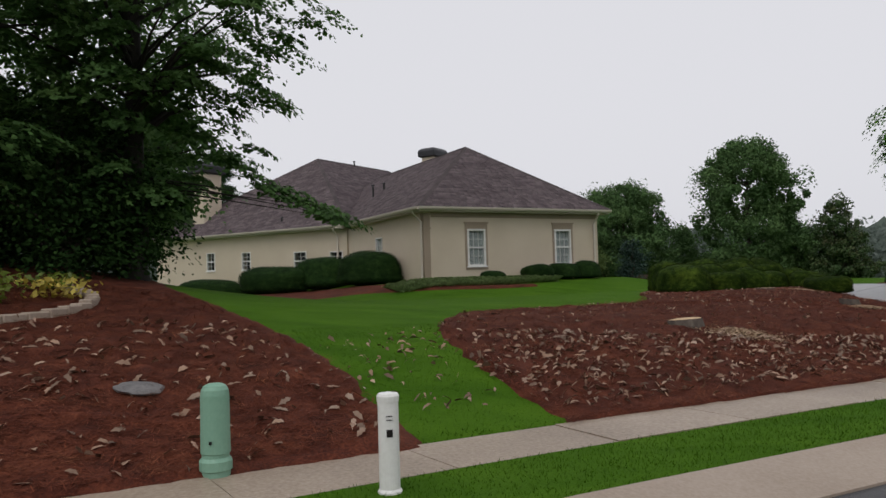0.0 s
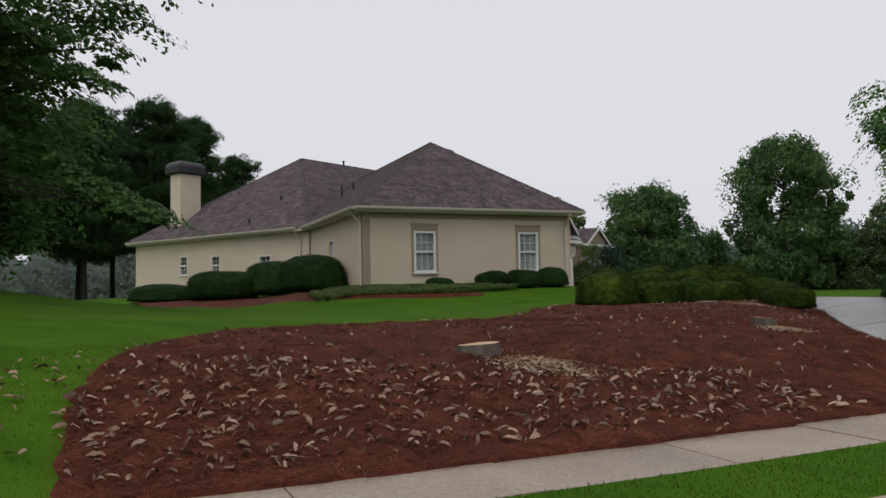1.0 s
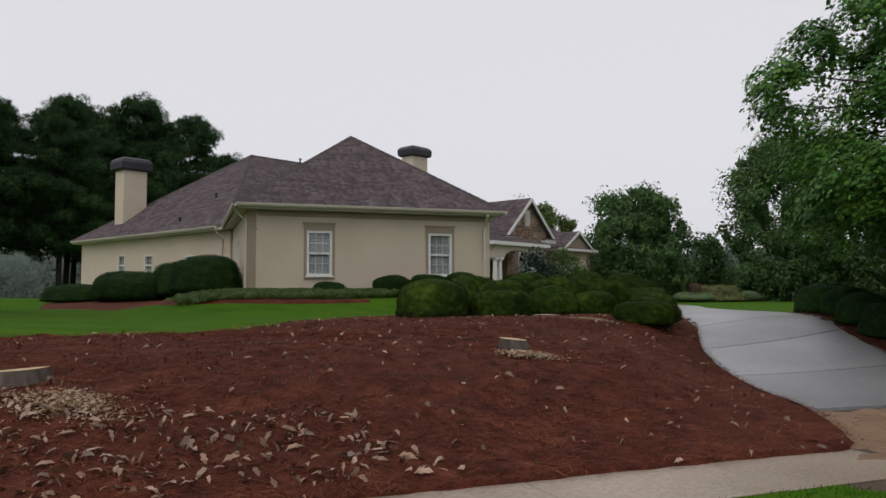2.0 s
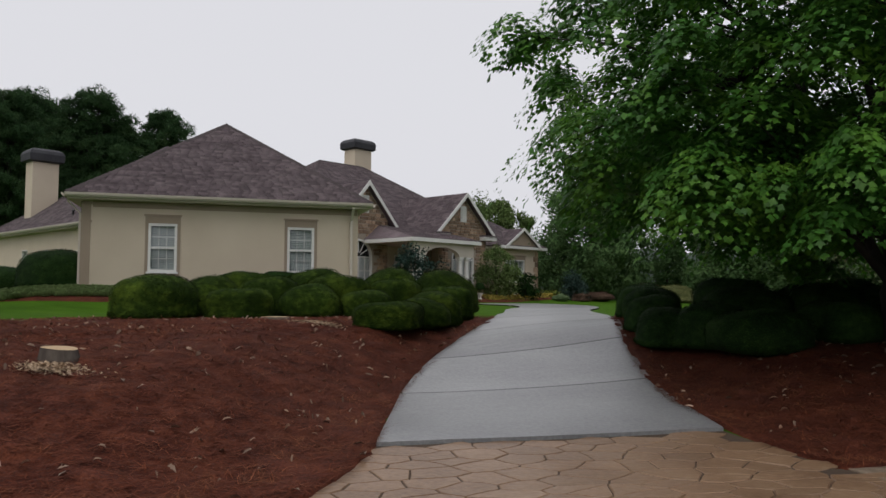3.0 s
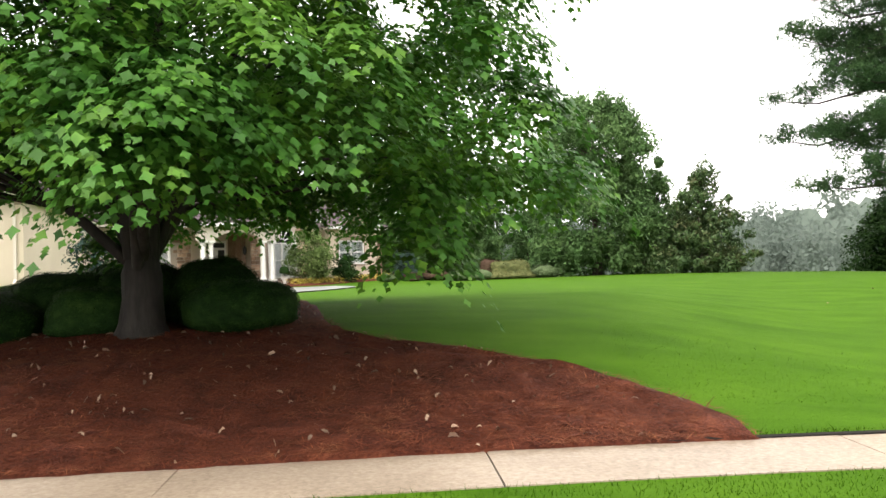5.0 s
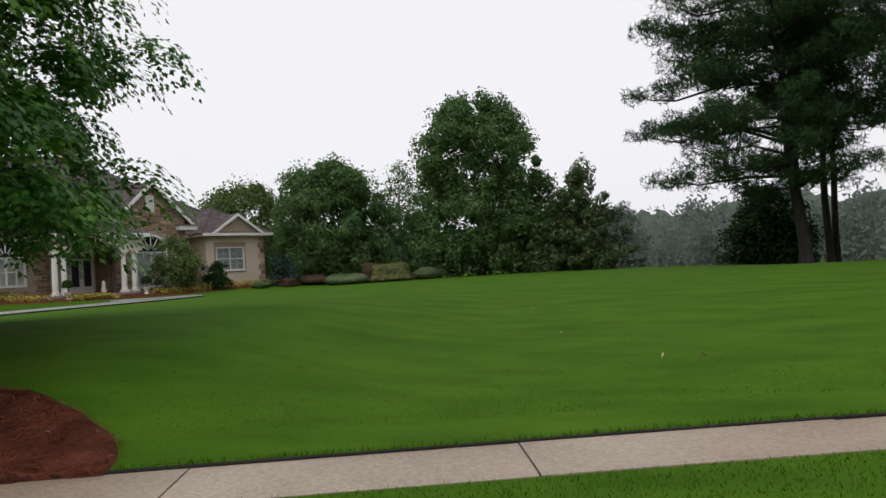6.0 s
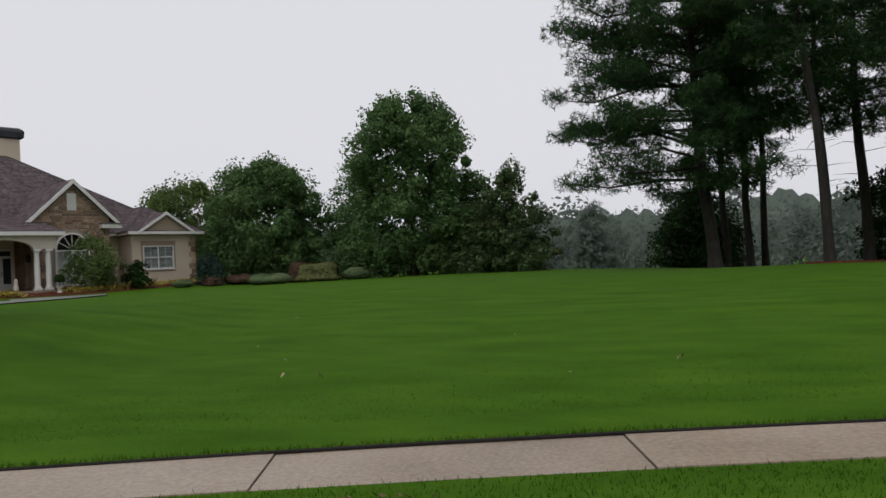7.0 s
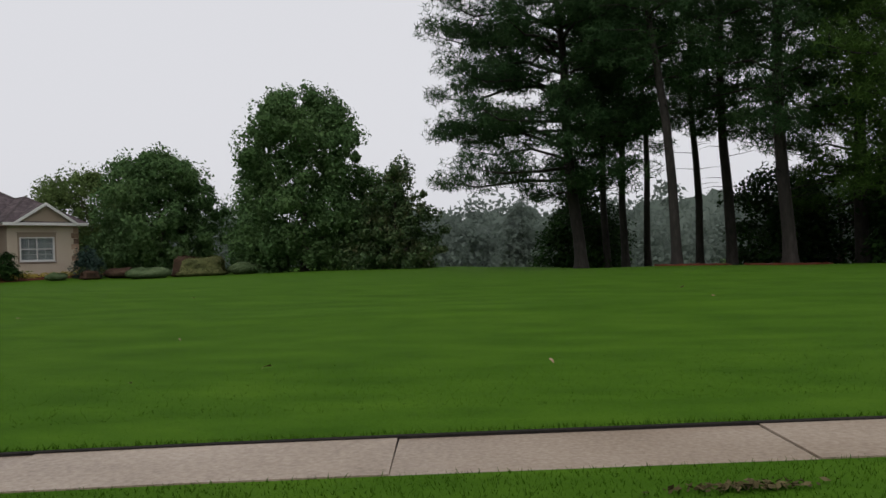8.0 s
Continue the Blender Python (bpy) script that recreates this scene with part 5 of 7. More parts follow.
# the maple in the bed: a short, thick trunk that forks low into many rising limbs
def maple():
    rng = np.random.default_rng(3)
    x, y = 19.62, 22.42
    root = thing("maple_tree", (x, y, land1(x, y)), "broad green maple with low spreading limbs over pine straw", "tree")
    zk, rk = (1.35, 1.9, 2.6, 3.6, 4.8, 5.8, 7.0, 8.4, 9.6), (4.2, 4.9, 5.4, 5.8, 6.1, 5.7, 4.8, 3.0, 0.6)
    cl = []
    while len(cl) < 760:
        z = 1.35 + 8.1 * rng.random() ** 1.15
        th = rng.random() * 6.283
        big = float(np.interp(z, zk, rk)) * (1 + 0.06 * math.sin(3 * th + z) + 0.05 * math.sin(7 * th - 2 * z))
        r = big * (0.16 + 0.84 * rng.random() ** 0.5)
        open_side = -0.42 < (th - 4.85 + math.pi) % (2 * math.pi) - math.pi < 0.3 and z < 2.35
        if open_side or (r * math.cos(th) < -2.5 and z < 2.2) or z < 2.75 - 0.23 * r or (r < 1.9 and z < 3.1) or rng.random() > 0.25 + 0.75 * big / 6:
            continue
        cl.append((r * math.cos(th) + 0.1, 0.92 * r * math.sin(th), z))
    for k in range(90):
        th, r = rng.random() * 6.283, 2.9 + 2.8 * rng.random() ** 0.7
        if -0.42 < (th - 4.85 + math.pi) % (2 * math.pi) - math.pi < 0.3:
            continue
        low_x = r * math.cos(th) + 0.3
        cl.append((low_x, 0.92 * r * math.sin(th), 2.75 - 0.22 * r + 0.7 * rng.random() + (0.7 if low_x < -2.5 else 0)))
    for k in range(26):
        cl.append((1.4 + 2.2 * rng.random(), -4.3 + 2.0 * rng.random(), 1.65 + 0.7 * rng.random()))
    for k in range(24):
        cl.append((-3.8 + 2.2 * rng.random(), -3.9 + 2.4 * rng.random(), 1.8 + 0.8 * rng.random()))
    cl = np.vstack([np.array(cl), np.array([(4.25, -0.95, 1.25), (4.3, -0.9, 1.0), (4.2, -1.0, 0.85), (4.35, -1.0, 1.5), (4.0, -0.8, 1.7), (-0.9, 1.2, 1.15), (-1.3, 1.0, 1.3), (5.4, -0.3, 1.75), (5.7, 0.2, 1.6)])])
    bm = bmesh.new()
    tube(bm, [(0, 0, -0.35), (0, 0, 0.0), (0.0, 0, 0.18), (0.02, 0, 0.5), (0.0, 0.02, 0.85), (0.04, 0, 1.3)], [0.5, 0.4, 0.31, 0.27, 0.27, 0.15], 14)
    stems = []
    for k in range(9):
        a = 2 * math.pi * k / 9 + 0.35 * rng.random()
        rad, top = ((0.7, 7.8), (1.9, 5.2), (2.7, 4.1))[k % 3]
        p0 = np.array([0.12 * math.cos(a), 0.12 * math.sin(a), 0.7 + 0.4 * rng.random()])
        p3 = np.array([rad * math.cos(a), rad * math.sin(a), top])
        p1 = p0 + (p3 - p0) * 0.3 + np.array([0, 0, -0.05 if k % 3 else 0.3]) + rng.normal(size=3) * 0.08
        p2 = p0 + (p3 - p0) * 0.65 + np.array([0, 0, 0.15]) + rng.normal(size=3) * 0.12
        r = 0.12 if k % 3 == 0 else 0.085
        tube(bm, [p0, p1, p2, p3], [r, r * 0.78, r * 0.5, r * 0.2], 8)
        stems.append((p1, p2, p3))
    for c in cl[rng.choice(len(cl), 170, replace=False)]:
        if c[2] < 2.0:
            continue
        p = min((q for st in stems for q in st), key=lambda q: np.linalg.norm(q - c) + (1.5 if q[2] > c[2] else 0))
        mid = p * 0.5 + c * 0.5 + np.array([0, 0, 0.2])
        tube(bm, [p, mid, c], [0.035, 0.022, 0.006], 5)
    part("trunk", bm, WET_BARK, root, "dark wet forking trunk", smooth=True)
    crown = new("crown", hanging(rng, cl, 330, 0.62, 0.094, LEAF_TRI, MAPLE))
    crown.parent = root


maple()

# dark trees over the straw bed beside the lawn
tree("oak_tree", (-8.3, 17.4), 0.3, 2.6, (1.4, 2.4, 3.6, 4.7, 6.5, 8.5, 10.5, 11.6), (1.3, 1.7, 2.0, 2.9, 4.3, 4.1, 2.4, 0.8), 330, 130, 0.15, 0.6, OAK, "dark green oak with drooping leafy branches", LEAF6, 0.4, 60, seed=5, bark=WET_BARK, hollow=0.3, lobes=0.26, extra=((2.4, 0.1, 3.0), (2.8, 0.1, 2.7), (3.2, 0.1, 2.4), (3.6, 0, 2.1), (4.2, 0.0, 1.8), (4.8, -0.2, 1.45), (5.1, -0.2, 1.3), (4.5, 0.2, 1.5), (4.8, 1.5, 6.9), (4.3, 1.4, 6.7), (3.7, 1.2, 6.3), (3.2, 1.0, 5.9), (2.7, 0.8, 6.5), (3.5, 1.1, 4.5), (3.0, 1.0, 4.6), (2.5, 0.8, 4.5), (2.9, 0.9, 3.3), (2.4, 0.7, 3.0), (2.0, 0.6, 2.9), (3.3, 1.1, 6.8), (4.1, 1.3, 7.3), (4.0, 0.1, 2.0), (4.4, 0.0, 1.75), (4.9, 0.0, 1.5), (5.3, -0.1, 1.25), (3.3, 0.1, 2.2), (3.7, -0.2, 1.9), (5.0, -0.4, 1.4)), fan=True)
tree("oak_tree", (-12.8, 15.0), 0.32, 2.6, (1.2, 2.4, 4.6, 7.5, 10, 12.5), (3.2, 4.2, 4.6, 4.8, 4.0, 1.2), 340, 120, 0.18, 0.75, OAK, "dark green oak with drooping leafy branches", LEAF6, 0.45, 30, bark=WET_BARK, seed=6, hollow=0.3, fan=True)
tree("oak_tree", (-12.8, 22.0), 0.3, 2.4, (1.5, 2.6, 4.6, 7.5, 10, 12), (2.8, 3.8, 4.4, 4.4, 3.6, 1.2), 280, 80, 0.22, 0.5, OAK, "dark green oak behind the straw bed", LEAF6, 0.45, 26, bark=WET_BARK, seed=16, hollow=0.3)
tree("holly_tree", (-9.9, 17.0), 0.16, 0.6, (0.1, 0.8, 1.8, 3.0, 4.2), (2.2, 2.6, 2.4, 1.9, 0.7), 200, 90, 0.14, 0.36, HOLLY, "dark bushy evergreen under the oaks", LEAF4, 0.6, 14, seed=17, hollow=0.4)
tree("holly_tree", (-13.2, 18.6), 0.16, 0.6, (0.1, 0.8, 1.8, 3.2, 4.6), (2.8, 3.2, 3.0, 2.4, 0.8), 200, 90, 0.15, 0.38, HOLLY, "dark bushy evergreen under the oaks", LEAF4, 0.6, 14, seed=18, hollow=0.4)

# broadleaf trees beyond the house and lawn
tree("broadleaf_tree", (24.4, 66.6), 0.28, 2.0, (0.5, 1.6, 4.0, 6.6, 9.0, 10.9, 12.0), (3.2, 4.1, 4.3, 4.1, 3.8, 3.0, 1.2), 380, 200, 0.25, 0.8, FAR_LEAF, "tall dense green broadleaf tree at the lawn's edge", seed=7, limbs=26, lobes=0.15, hollow=0.35, fan=True, dome=0.55, sag=0.0)
tree("broadleaf_tree", (13.5, 67.6), 0.22, 1.4, (0.4, 1.5, 3.3, 5.1, 6.7, 7.7, 8.3), (3.4, 4.2, 4.4, 4.0, 3.3, 2.4, 0.9), 300, 200, 0.24, 0.75, FAR_LEAF, "dense dark green broadleaf tree near the house's corner", seed=8, limbs=26, lobes=0.17, hollow=0.3, fan=True, dome=0.55, sag=0.0)
tree("broadleaf_tree", (4.8, 72.0), 0.22, 1.4, (0.4, 1.8, 3.6, 5.6, 7.0, 7.9), (3.4, 4.2, 4.4, 4.0, 3.0, 1.0), 240, 150, 0.24, 0.8, YOUNG_LEAF, "rounded yellow-green broadleaf tree behind the house", seed=10, limbs=20, lobes=0.18, hollow=0.3, fan=True, dome=0.55, sag=0.0)
tree("broadleaf_tree", (19.3, 70.5), 0.12, 0.8, (0.2, 1.2, 2.6, 4.2, 5.4), (1.3, 1.7, 1.6, 1.2, 0.3), 90, 120, 0.22, 0.6, FAR_LEAF, "small bushy tree in the gap between broad ones", seed=12, limbs=12, lobes=0.1, hollow=0.3, fan=True, dome=0.55, sag=0.0)
tree("broadleaf_tree", (28.6, 69.0), 0.14, 0.8, (0.2, 1.4, 3.2, 5.0, 6.8), (1.6, 2.1, 2.0, 1.5, 0.4), 110, 120, 0.22, 0.6, FAR_LEAF, "small bushy tree beside a tall one", seed=13, limbs=12, lobes=0.1, hollow=0.3, fan=True, dome=0.55, sag=0.0)
tree("broadleaf_tree", (15.3, 82.0), 0.2, 1.4, (0.4, 1.8, 4, 6.4, 8.6, 10.4), (1.8, 2.4, 2.4, 2.0, 1.5, 0.4), 120, 110, 0.24, 0.5, FAR_LEAF, "narrow upright tree in the gap between broad ones", seed=11, limbs=16, lobes=0.1)
tree("magnolia_tree", (31.0, 65.2), 0.2, 0.8, (0.1, 0.9, 2.2, 3.8, 5.4, 6.9), (3.2, 3.5, 3.0, 2.2, 1.4, 0.5), 220, 160, 0.21, 0.5, MAGNOLIA, "dark glossy magnolia with bronze-backed leaves", LEAF4, 0.5, 16, seed=9, hollow=0.25, fan=True, dome=0.55, sag=0.0)
tree("holly_tree", (42.9, 66.0), 0.2, 0.8, (0.1, 1.0, 2.2, 3.4, 4.4, 5.0), (2.0, 2.4, 2.3, 1.9, 1.3, 0.4), 170, 110, 0.24, 0.5, HOLLY, "dark bushy evergreen under a pine's low limbs", LEAF4, 0.5, 14, seed=39)
# far pine whose haze is only its pale needle colour
tree("pine_tree", (37.1, 127.0), 0.25, 4.0, (2.0, 4.0, 6.5, 9.0, 11.5), (2.4, 3.0, 2.6, 1.9, 0.5), 90, 70, 0.7, 0.8, HAZE_TINT, "distant pine with mist painted in as pale needle colour", TUFT, 0.3, 16, PINE_BARK, 51)


def pine(base, r, height, low, reach, seed, lean=(0, 0), label="tall dark loblolly pine with a bare lower trunk", boughs=54, per=38, needle=0.4, west=1.0, mat=None):
    """A straight trunk with tiers of near-level boughs that carry flat plumes of needles; west lengthens those on one side."""
    rng = np.random.default_rng(seed)
    x, y = base
    root = thing("pine_tree", (x, y, land1(x, y)), label, "tree")
    bm = bmesh.new()

    def axis(h):
        k = max(h, 0) / height
        return np.array([lean[0] * k + 0.12 * math.sin(h * 0.5 + seed), lean[1] * k + 0.12 * math.cos(h * 0.43 + seed), h])
    hs_ = [-0.3, 0.05, 0.5, *np.linspace(1.5, height * 0.97, 9)]
    tube(bm, [axis(h) if h > 1 else np.array([axis(1)[0], axis(1)[1], h]) for h in hs_], [r * 1.5, r * 1.3, r * 1.08] + [r * (1 - 0.9 * (h / height) ** 1.3) for h in hs_[3:]], 10)
    cl = []
    for i in range(boughs):
        k = ((i + rng.random()) / boughs) ** 0.92
        h = low + (height - low) * k
        a = 2.4 * i + rng.normal() * 0.35
        ln = reach * (0.6 + 0.4 * min(1, k / 0.15)) * math.sqrt(max(0.03, 1 - k ** 2.4)) * (0.45 + 0.55 * rng.random())
        ln *= 1 + (west - 1) * max(0, -math.cos(a))
        d = np.array([math.cos(a), math.sin(a), 0])
        sd = np.array([-d[1], d[0], 0])
        p0 = axis(h)
        lift = rng.normal() * 0.07 + 0.22 * k - 0.03
        pts = [p0, p0 + d * ln * 0.35 + (0, 0, ln * (lift + 0.04)), p0 + d * ln * 0.7 + sd * rng.normal() * 0.2 + (0, 0, ln * lift * 0.8), p0 + d * ln + sd * rng.normal() * 0.3 + (0, 0, ln * (lift + 0.06))]
        rb = 0.022 + 0.011 * ln
        tube(bm, pts, [rb, rb * 0.8, rb * 0.5, 0.008], 5)
        n = int(4 + ln * 2.4)
        for j in range(n):
            t = 0.28 + 0.76 * (j + rng.random()) / n
            q = pts[1] + (pts[3] - pts[1]) * (t - 0.35) / 0.65
            off = sd * rng.normal() * (0.3 + 0.22 * ln * (1.1 - t)) + np.array([0, 0, rng.normal() * 0.24 + 0.12])
            c = q + off
            cl.append(c)
            if j % 2:
                tube(bm, [q - d * 0.4, q * 0.5 + c * 0.5 - (0, 0, 0.03), c], [0.018, 0.012, 0.005], 4)
    for i in range(9):
        h, a, ln = low * (0.5 + 0.5 * rng.random()), rng.random() * 6.283, 0.6 + 1.6 * rng.random()
        p0 = axis(h)
        d = np.array([math.cos(a), math.sin(a), 0.05])
        tube(bm, [p0, p0 + d * ln * 0.5 + (0, 0, 0.08), p0 + d * ln + (0, 0, rng.normal() * 0.15)], [0.025, 0.015, 0.005], 4)
    part("trunk", bm, PINE_BARK, root, smooth=True)
    cl = np.array(cl)
    N = len(cl) * per
    u = rng.normal(size=(N, 3))
    u /= np.linalg.norm(u, axis=1, keepdims=True)
    rr = np.repeat(0.36 + 0.36 * rng.random(len(cl)), per) * (0.35 + 0.65 * rng.random(N) ** 0.5)
    c = np.repeat(cl, per, 0) + u * rr[:, None] * np.array((1.15, 1.15, 0.75))
    crown = new("crown", np_mesh("crown", leaf_verts(c, u * 0.4 + rng.normal(size=(N, 3)) * 0.7, needle * (0.6 + 0.7 * rng.random(N)), SPRIG, rng), len(SPRIG), mat or NEEDLE))
    crown.parent = root
    return root


pine((42.3, 56.0), 0.31, 20.0, 3.6, 6.2, 21, (-1.0, 0), boughs=96, per=58, west=1.5)
pine((45.1, 61.4), 0.22, 20, 7.5, 3.4, 22, boughs=44, per=34)
pine((47.0, 66.2), 0.22, 21, 7.5, 3.4, 23, boughs=44, per=34)
pine((46.3, 50.6), 0.22, 20, 8.0, 3.2, 24, (-1.5, 0), "tall loblolly pine with a pale leaning trunk")
pine((49.0, 60.8), 0.22, 20, 7.5, 3.4, 25, boughs=44, per=34)
pine((49.9, 57.6), 0.28, 21, 6.5, 4.2, 26)
pine((50.9, 51.4), 0.3, 21, 5.0, 4.6, 27, boughs=66)
pine((44.2, 63.5), 0.22, 19, 7.5, 3.4, 28, boughs=44, per=34)
pine((56.0, 56.5), 0.34, 20, 2.8, 5.2, 29, boughs=72, mat=YOUNG_NEEDLE, label="tall loblolly pine with fresh green needles")
pine((55.0, 49.0), 0.34, 20, 2.8, 5.0, 33, boughs=72, mat=YOUNG_NEEDLE, label="tall loblolly pine with fresh green needles")
for i, (x, y, s) in enumerate(((53.5, 61.5, 1.0), (57.0, 62.5, 1.25), (59.5, 58.0, 1.3), (61, 53, 1.3), (57.5, 52.5, 0.9))):
    tree("holly_tree", (x, y), 0.15, 0.5, (0.1, 1.2 * s, 2.8 * s, 4.4 * s, 5.6 * s), (2.0 * s, 2.6 * s, 2.6 * s, 2.0 * s, 0.6), 120, 70, 0.28, 0.42, HOLLY, "dark evergreen thicket under the pines", LEAF4, 0.6, 10, seed=41 + i)
far_pine = pine((-36, 80), 0.3, 18, 4.5, 6.2, 50, label="tall dark pine in the wood behind the house", boughs=62, per=40, needle=0.62)
for i, (x, y, s) in enumerate(((-31, 70, 0.95), (-40, 72, 1.0), (-45, 80, 1.05), (-33, 62, 0.85), (-42, 62, 0.95), (-50, 70, 1.0), (-28, 82, 0.78), (-37, 90, 1.1), (-47, 90, 1.1), (-55, 80, 1.1), (-37, 55, 0.9), (-45, 54, 0.9), (-52, 60, 0.95), (-29, 76, 0.64))):
    copy_thing(far_pine, pose(x, y, land1(x, y) - 0.2, 0, 0, 67 * i) @ Matrix.Diagonal((s, s, s * 1.08, 1)))

# woods that close the view all round, their haze painted as pale leaf colour
rng = np.random.default_rng(77)
cl = []
for k in range(150):
    a = math.radians(-100 + 300 * k / 150 + rng.normal() * 0.6)
    dist = 135 + 40 * rng.random()
    cx, cy = 18 + dist * math.sin(a), 20 + dist * math.cos(a)
    h, w = 10 + 6 * rng.random(), 5.5 + 2.5 * rng.random()
    n = 50
    pts = crown_points(rng, n, np.array((0.2, 2, h * 0.5, h * 0.8, h)), np.array((w * 0.9, w, w * 0.95, w * 0.6, w * 0.15)), 0.3, k)
    cl.append(pts + np.array([cx, cy, -1.6]))
cl = np.vstack(cl)
woods = new("backdrop", foliage(rng, cl, 34, 1.5, 0.7, 1.0, LEAF4, 0.3, 0.0, HAZE_TINT))
# solid ring behind the leaves, coloured pale for haze as well
bm = bmesh.new()
ring_v = []
for k in range(721):
    a = math.radians(-105 + 310 * k / 720)
    hgt = 12 + 3.2 * noise.noise(Vector((k * 0.07, 0.3, 0))) + 2.4 * noise.noise(Vector((k * 0.3, 4.3, 0))) + 2.6 * noise.noise(Vector((k * 0.9, 2.3, 0)))
    ring_v.append([bm.verts.new((18 + (176 + 0.8 * j + noise.noise(Vector((k * 0.4, j * 0.9, 0)))) * math.sin(a), 20 + (176 + 0.8 * j) * math.cos(a), -1 + (hgt + 1) * j / 6)) for j in range(7)])
for a, b in zip(ring_v, ring_v[1:]):
    for j in range(6):
        bm.faces.new((a[j], b[j], b[j + 1], a[j + 1]))
part("far_thicket", bm, HAZE_TINT, woods)
tagged(woods, "distant wood with mist painted in as pale leaf colour", "distant wood", kind="structure")

# ---- shrubs ----
def shrub_mesh(name, mat, seed, leaf=0.042, count=14000, lump=0.04, square=0.66):
    """A clipped, rounded shrub of unit size: a dense heart closely covered with small leaves."""
    rng = np.random.default_rng(seed)
    u = rng.normal(size=(count, 3))
    u /= np.linalg.norm(u, axis=1, keepdims=True)

    def skin(q):
        sq = np.sign(q) * np.abs(q) ** np.array((0.82, 0.82, square))
        sw = 1 + lump * np.sin(q[:, 0] * 4.3 + seed) + lump * np.sin(q[:, 1] * 5.1 + seed * 2) + lump * np.sin(q[:, 2] * 4.7 + seed * 3)
        sq = sq * sw[:, None]
        sq[:, 2] = np.where(sq[:, 2] < 0, sq[:, 2] * 0.35, sq[:, 2])
        return sq
    c = skin(u) * (0.94 + 0.06 * rng.random((count, 1)) ** 0.7)
    lv = leaf_verts(c, u + rng.normal(size=(count, 3)) * 0.3, leaf * (0.65 + 0.7 * rng.random(count)), LEAF4, rng)
    heart = bmesh.new()
    bmesh.ops.create_icosphere(heart, subdivisions=4, radius=1)
    hv = skin(np.array([tuple(v.co) for v in heart.verts])) * 0.95
    tri = [tuple(v.index for v in f.verts) for f in heart.faces]
    heart.free()
    me = bpy.data.meshes.new(name)
    quads_ = np.arange(len(lv)).reshape(-1, 4) + len(hv)
    me.from_pydata([tuple(p) for p in hv] + [tuple(p) for p in lv], [], tri + [tuple(q_) for q_ in quads_.tolist()])
    me.materials.append(mat)
    return me


GREY_MESH, TAWNY_MESH, RED_MESH = ([shrub_mesh("garden_shrub", m_, 130 + k, 0.1, 4200, 0.13, 0.95) for k in range(2)] for m_ in (SAGE, TAWNY, RUSSET))
BOX_MESH = [shrub_mesh("boxwood", BOX, 100 + k) for k in range(3)]
HOLLY_MESH = [shrub_mesh("holly", HOLLY, 110 + k) for k in range(3)]


bm = bmesh.new()
for a in range(5):
    tube(bm, [(0, 0, -0.35), (0.06 * math.cos(a * 1.26), 0.06 * math.sin(a * 1.26), -0.1), (0.4 * math.cos(a * 1.26), 0.4 * math.sin(a * 1.26), 0.35)], [0.05, 0.04, 0.015], 5)
STEM_MESH = bpy.data.meshes.new("stem")
bm.to_mesh(STEM_MESH)
bm.free()
STEM_MESH.materials.append(BARK)


def shrub(name, meshes, k, x, y, r, h, label, group="", turn=None, long=1.0):
    """A clipped shrub: its foliage over a few bare stems."""
    ob = thing(name, (x, y, land1(x, y)), label, "shrub", group)
    for part_name, me in (("foliage", meshes[k % len(meshes)]), ("stem", STEM_MESH)):
        q = new(part_name, me)
        q.parent = ob
        q.matrix_basis = Matrix.Translation((0, 0, 0.24 * h)) @ Matrix.Rotation(k * 1.9 if turn is None else turn, 4, "Z") @ Matrix.Diagonal((r * long, r, h * 0.76, 1))
    return ob


for k, (x, y, r, h) in enumerate(((11.1, 22.75, 0.68, 0.54), (11.4, 23.95, 0.6, 0.62), (11.45, 25.1, 0.62, 0.74), (11.3, 26.4, 0.7, 0.84), (10.95, 27.9, 0.86, 1.18), (6.55, 22.2, 0.85, 0.88), (7.95, 23.0, 0.7, 0.66), (9.05, 23.95, 0.64, 0.76), (10.05, 24.6, 0.58, 0.62), (10.35, 25.9, 0.64, 0.92), (6.75, 23.9, 0.72, 0.92), (7.9, 24.5, 0.7, 0.9), (9.1, 25.4, 0.74, 1.0), (9.8, 27.1, 0.8, 1.18), (8.3, 26.1, 0.76, 1.12), (6.95, 25.5, 0.72, 1.08))):
    shrub("boxwood_shrub", BOX_MESH, k, x, y, r, h, "clipped flat-topped boxwood shrub on pine straw", "clipped shrubs by the driveway")
for k, (x, y, r, h) in enumerate(((16.15, 23.3, 0.62, 0.72), (17.45, 22.05, 0.8, 0.74), (18.75, 22.55, 0.64, 0.7), (16.9, 22.9, 0.7, 0.8), (20.72, 23.15, 0.78, 0.74), (19.95, 23.85, 0.66, 0.92), (15.98, 24.3, 0.56, 0.74), (15.95, 25.25, 0.56, 0.76), (15.85, 26.2, 0.56, 0.78), (15.8, 27.15, 0.56, 0.8), (17.5, 23.6, 0.78, 0.9), (18.7, 23.8, 0.74, 0.94), (19.4, 24.6, 0.7, 0.95), (17.5, 25.2, 0.72, 0.98))):
    shrub("holly_shrub", HOLLY_MESH, k, x, y, r, h, "dark clipped rounded shrub in a maple's shade", "clipped shrubs under the maple")
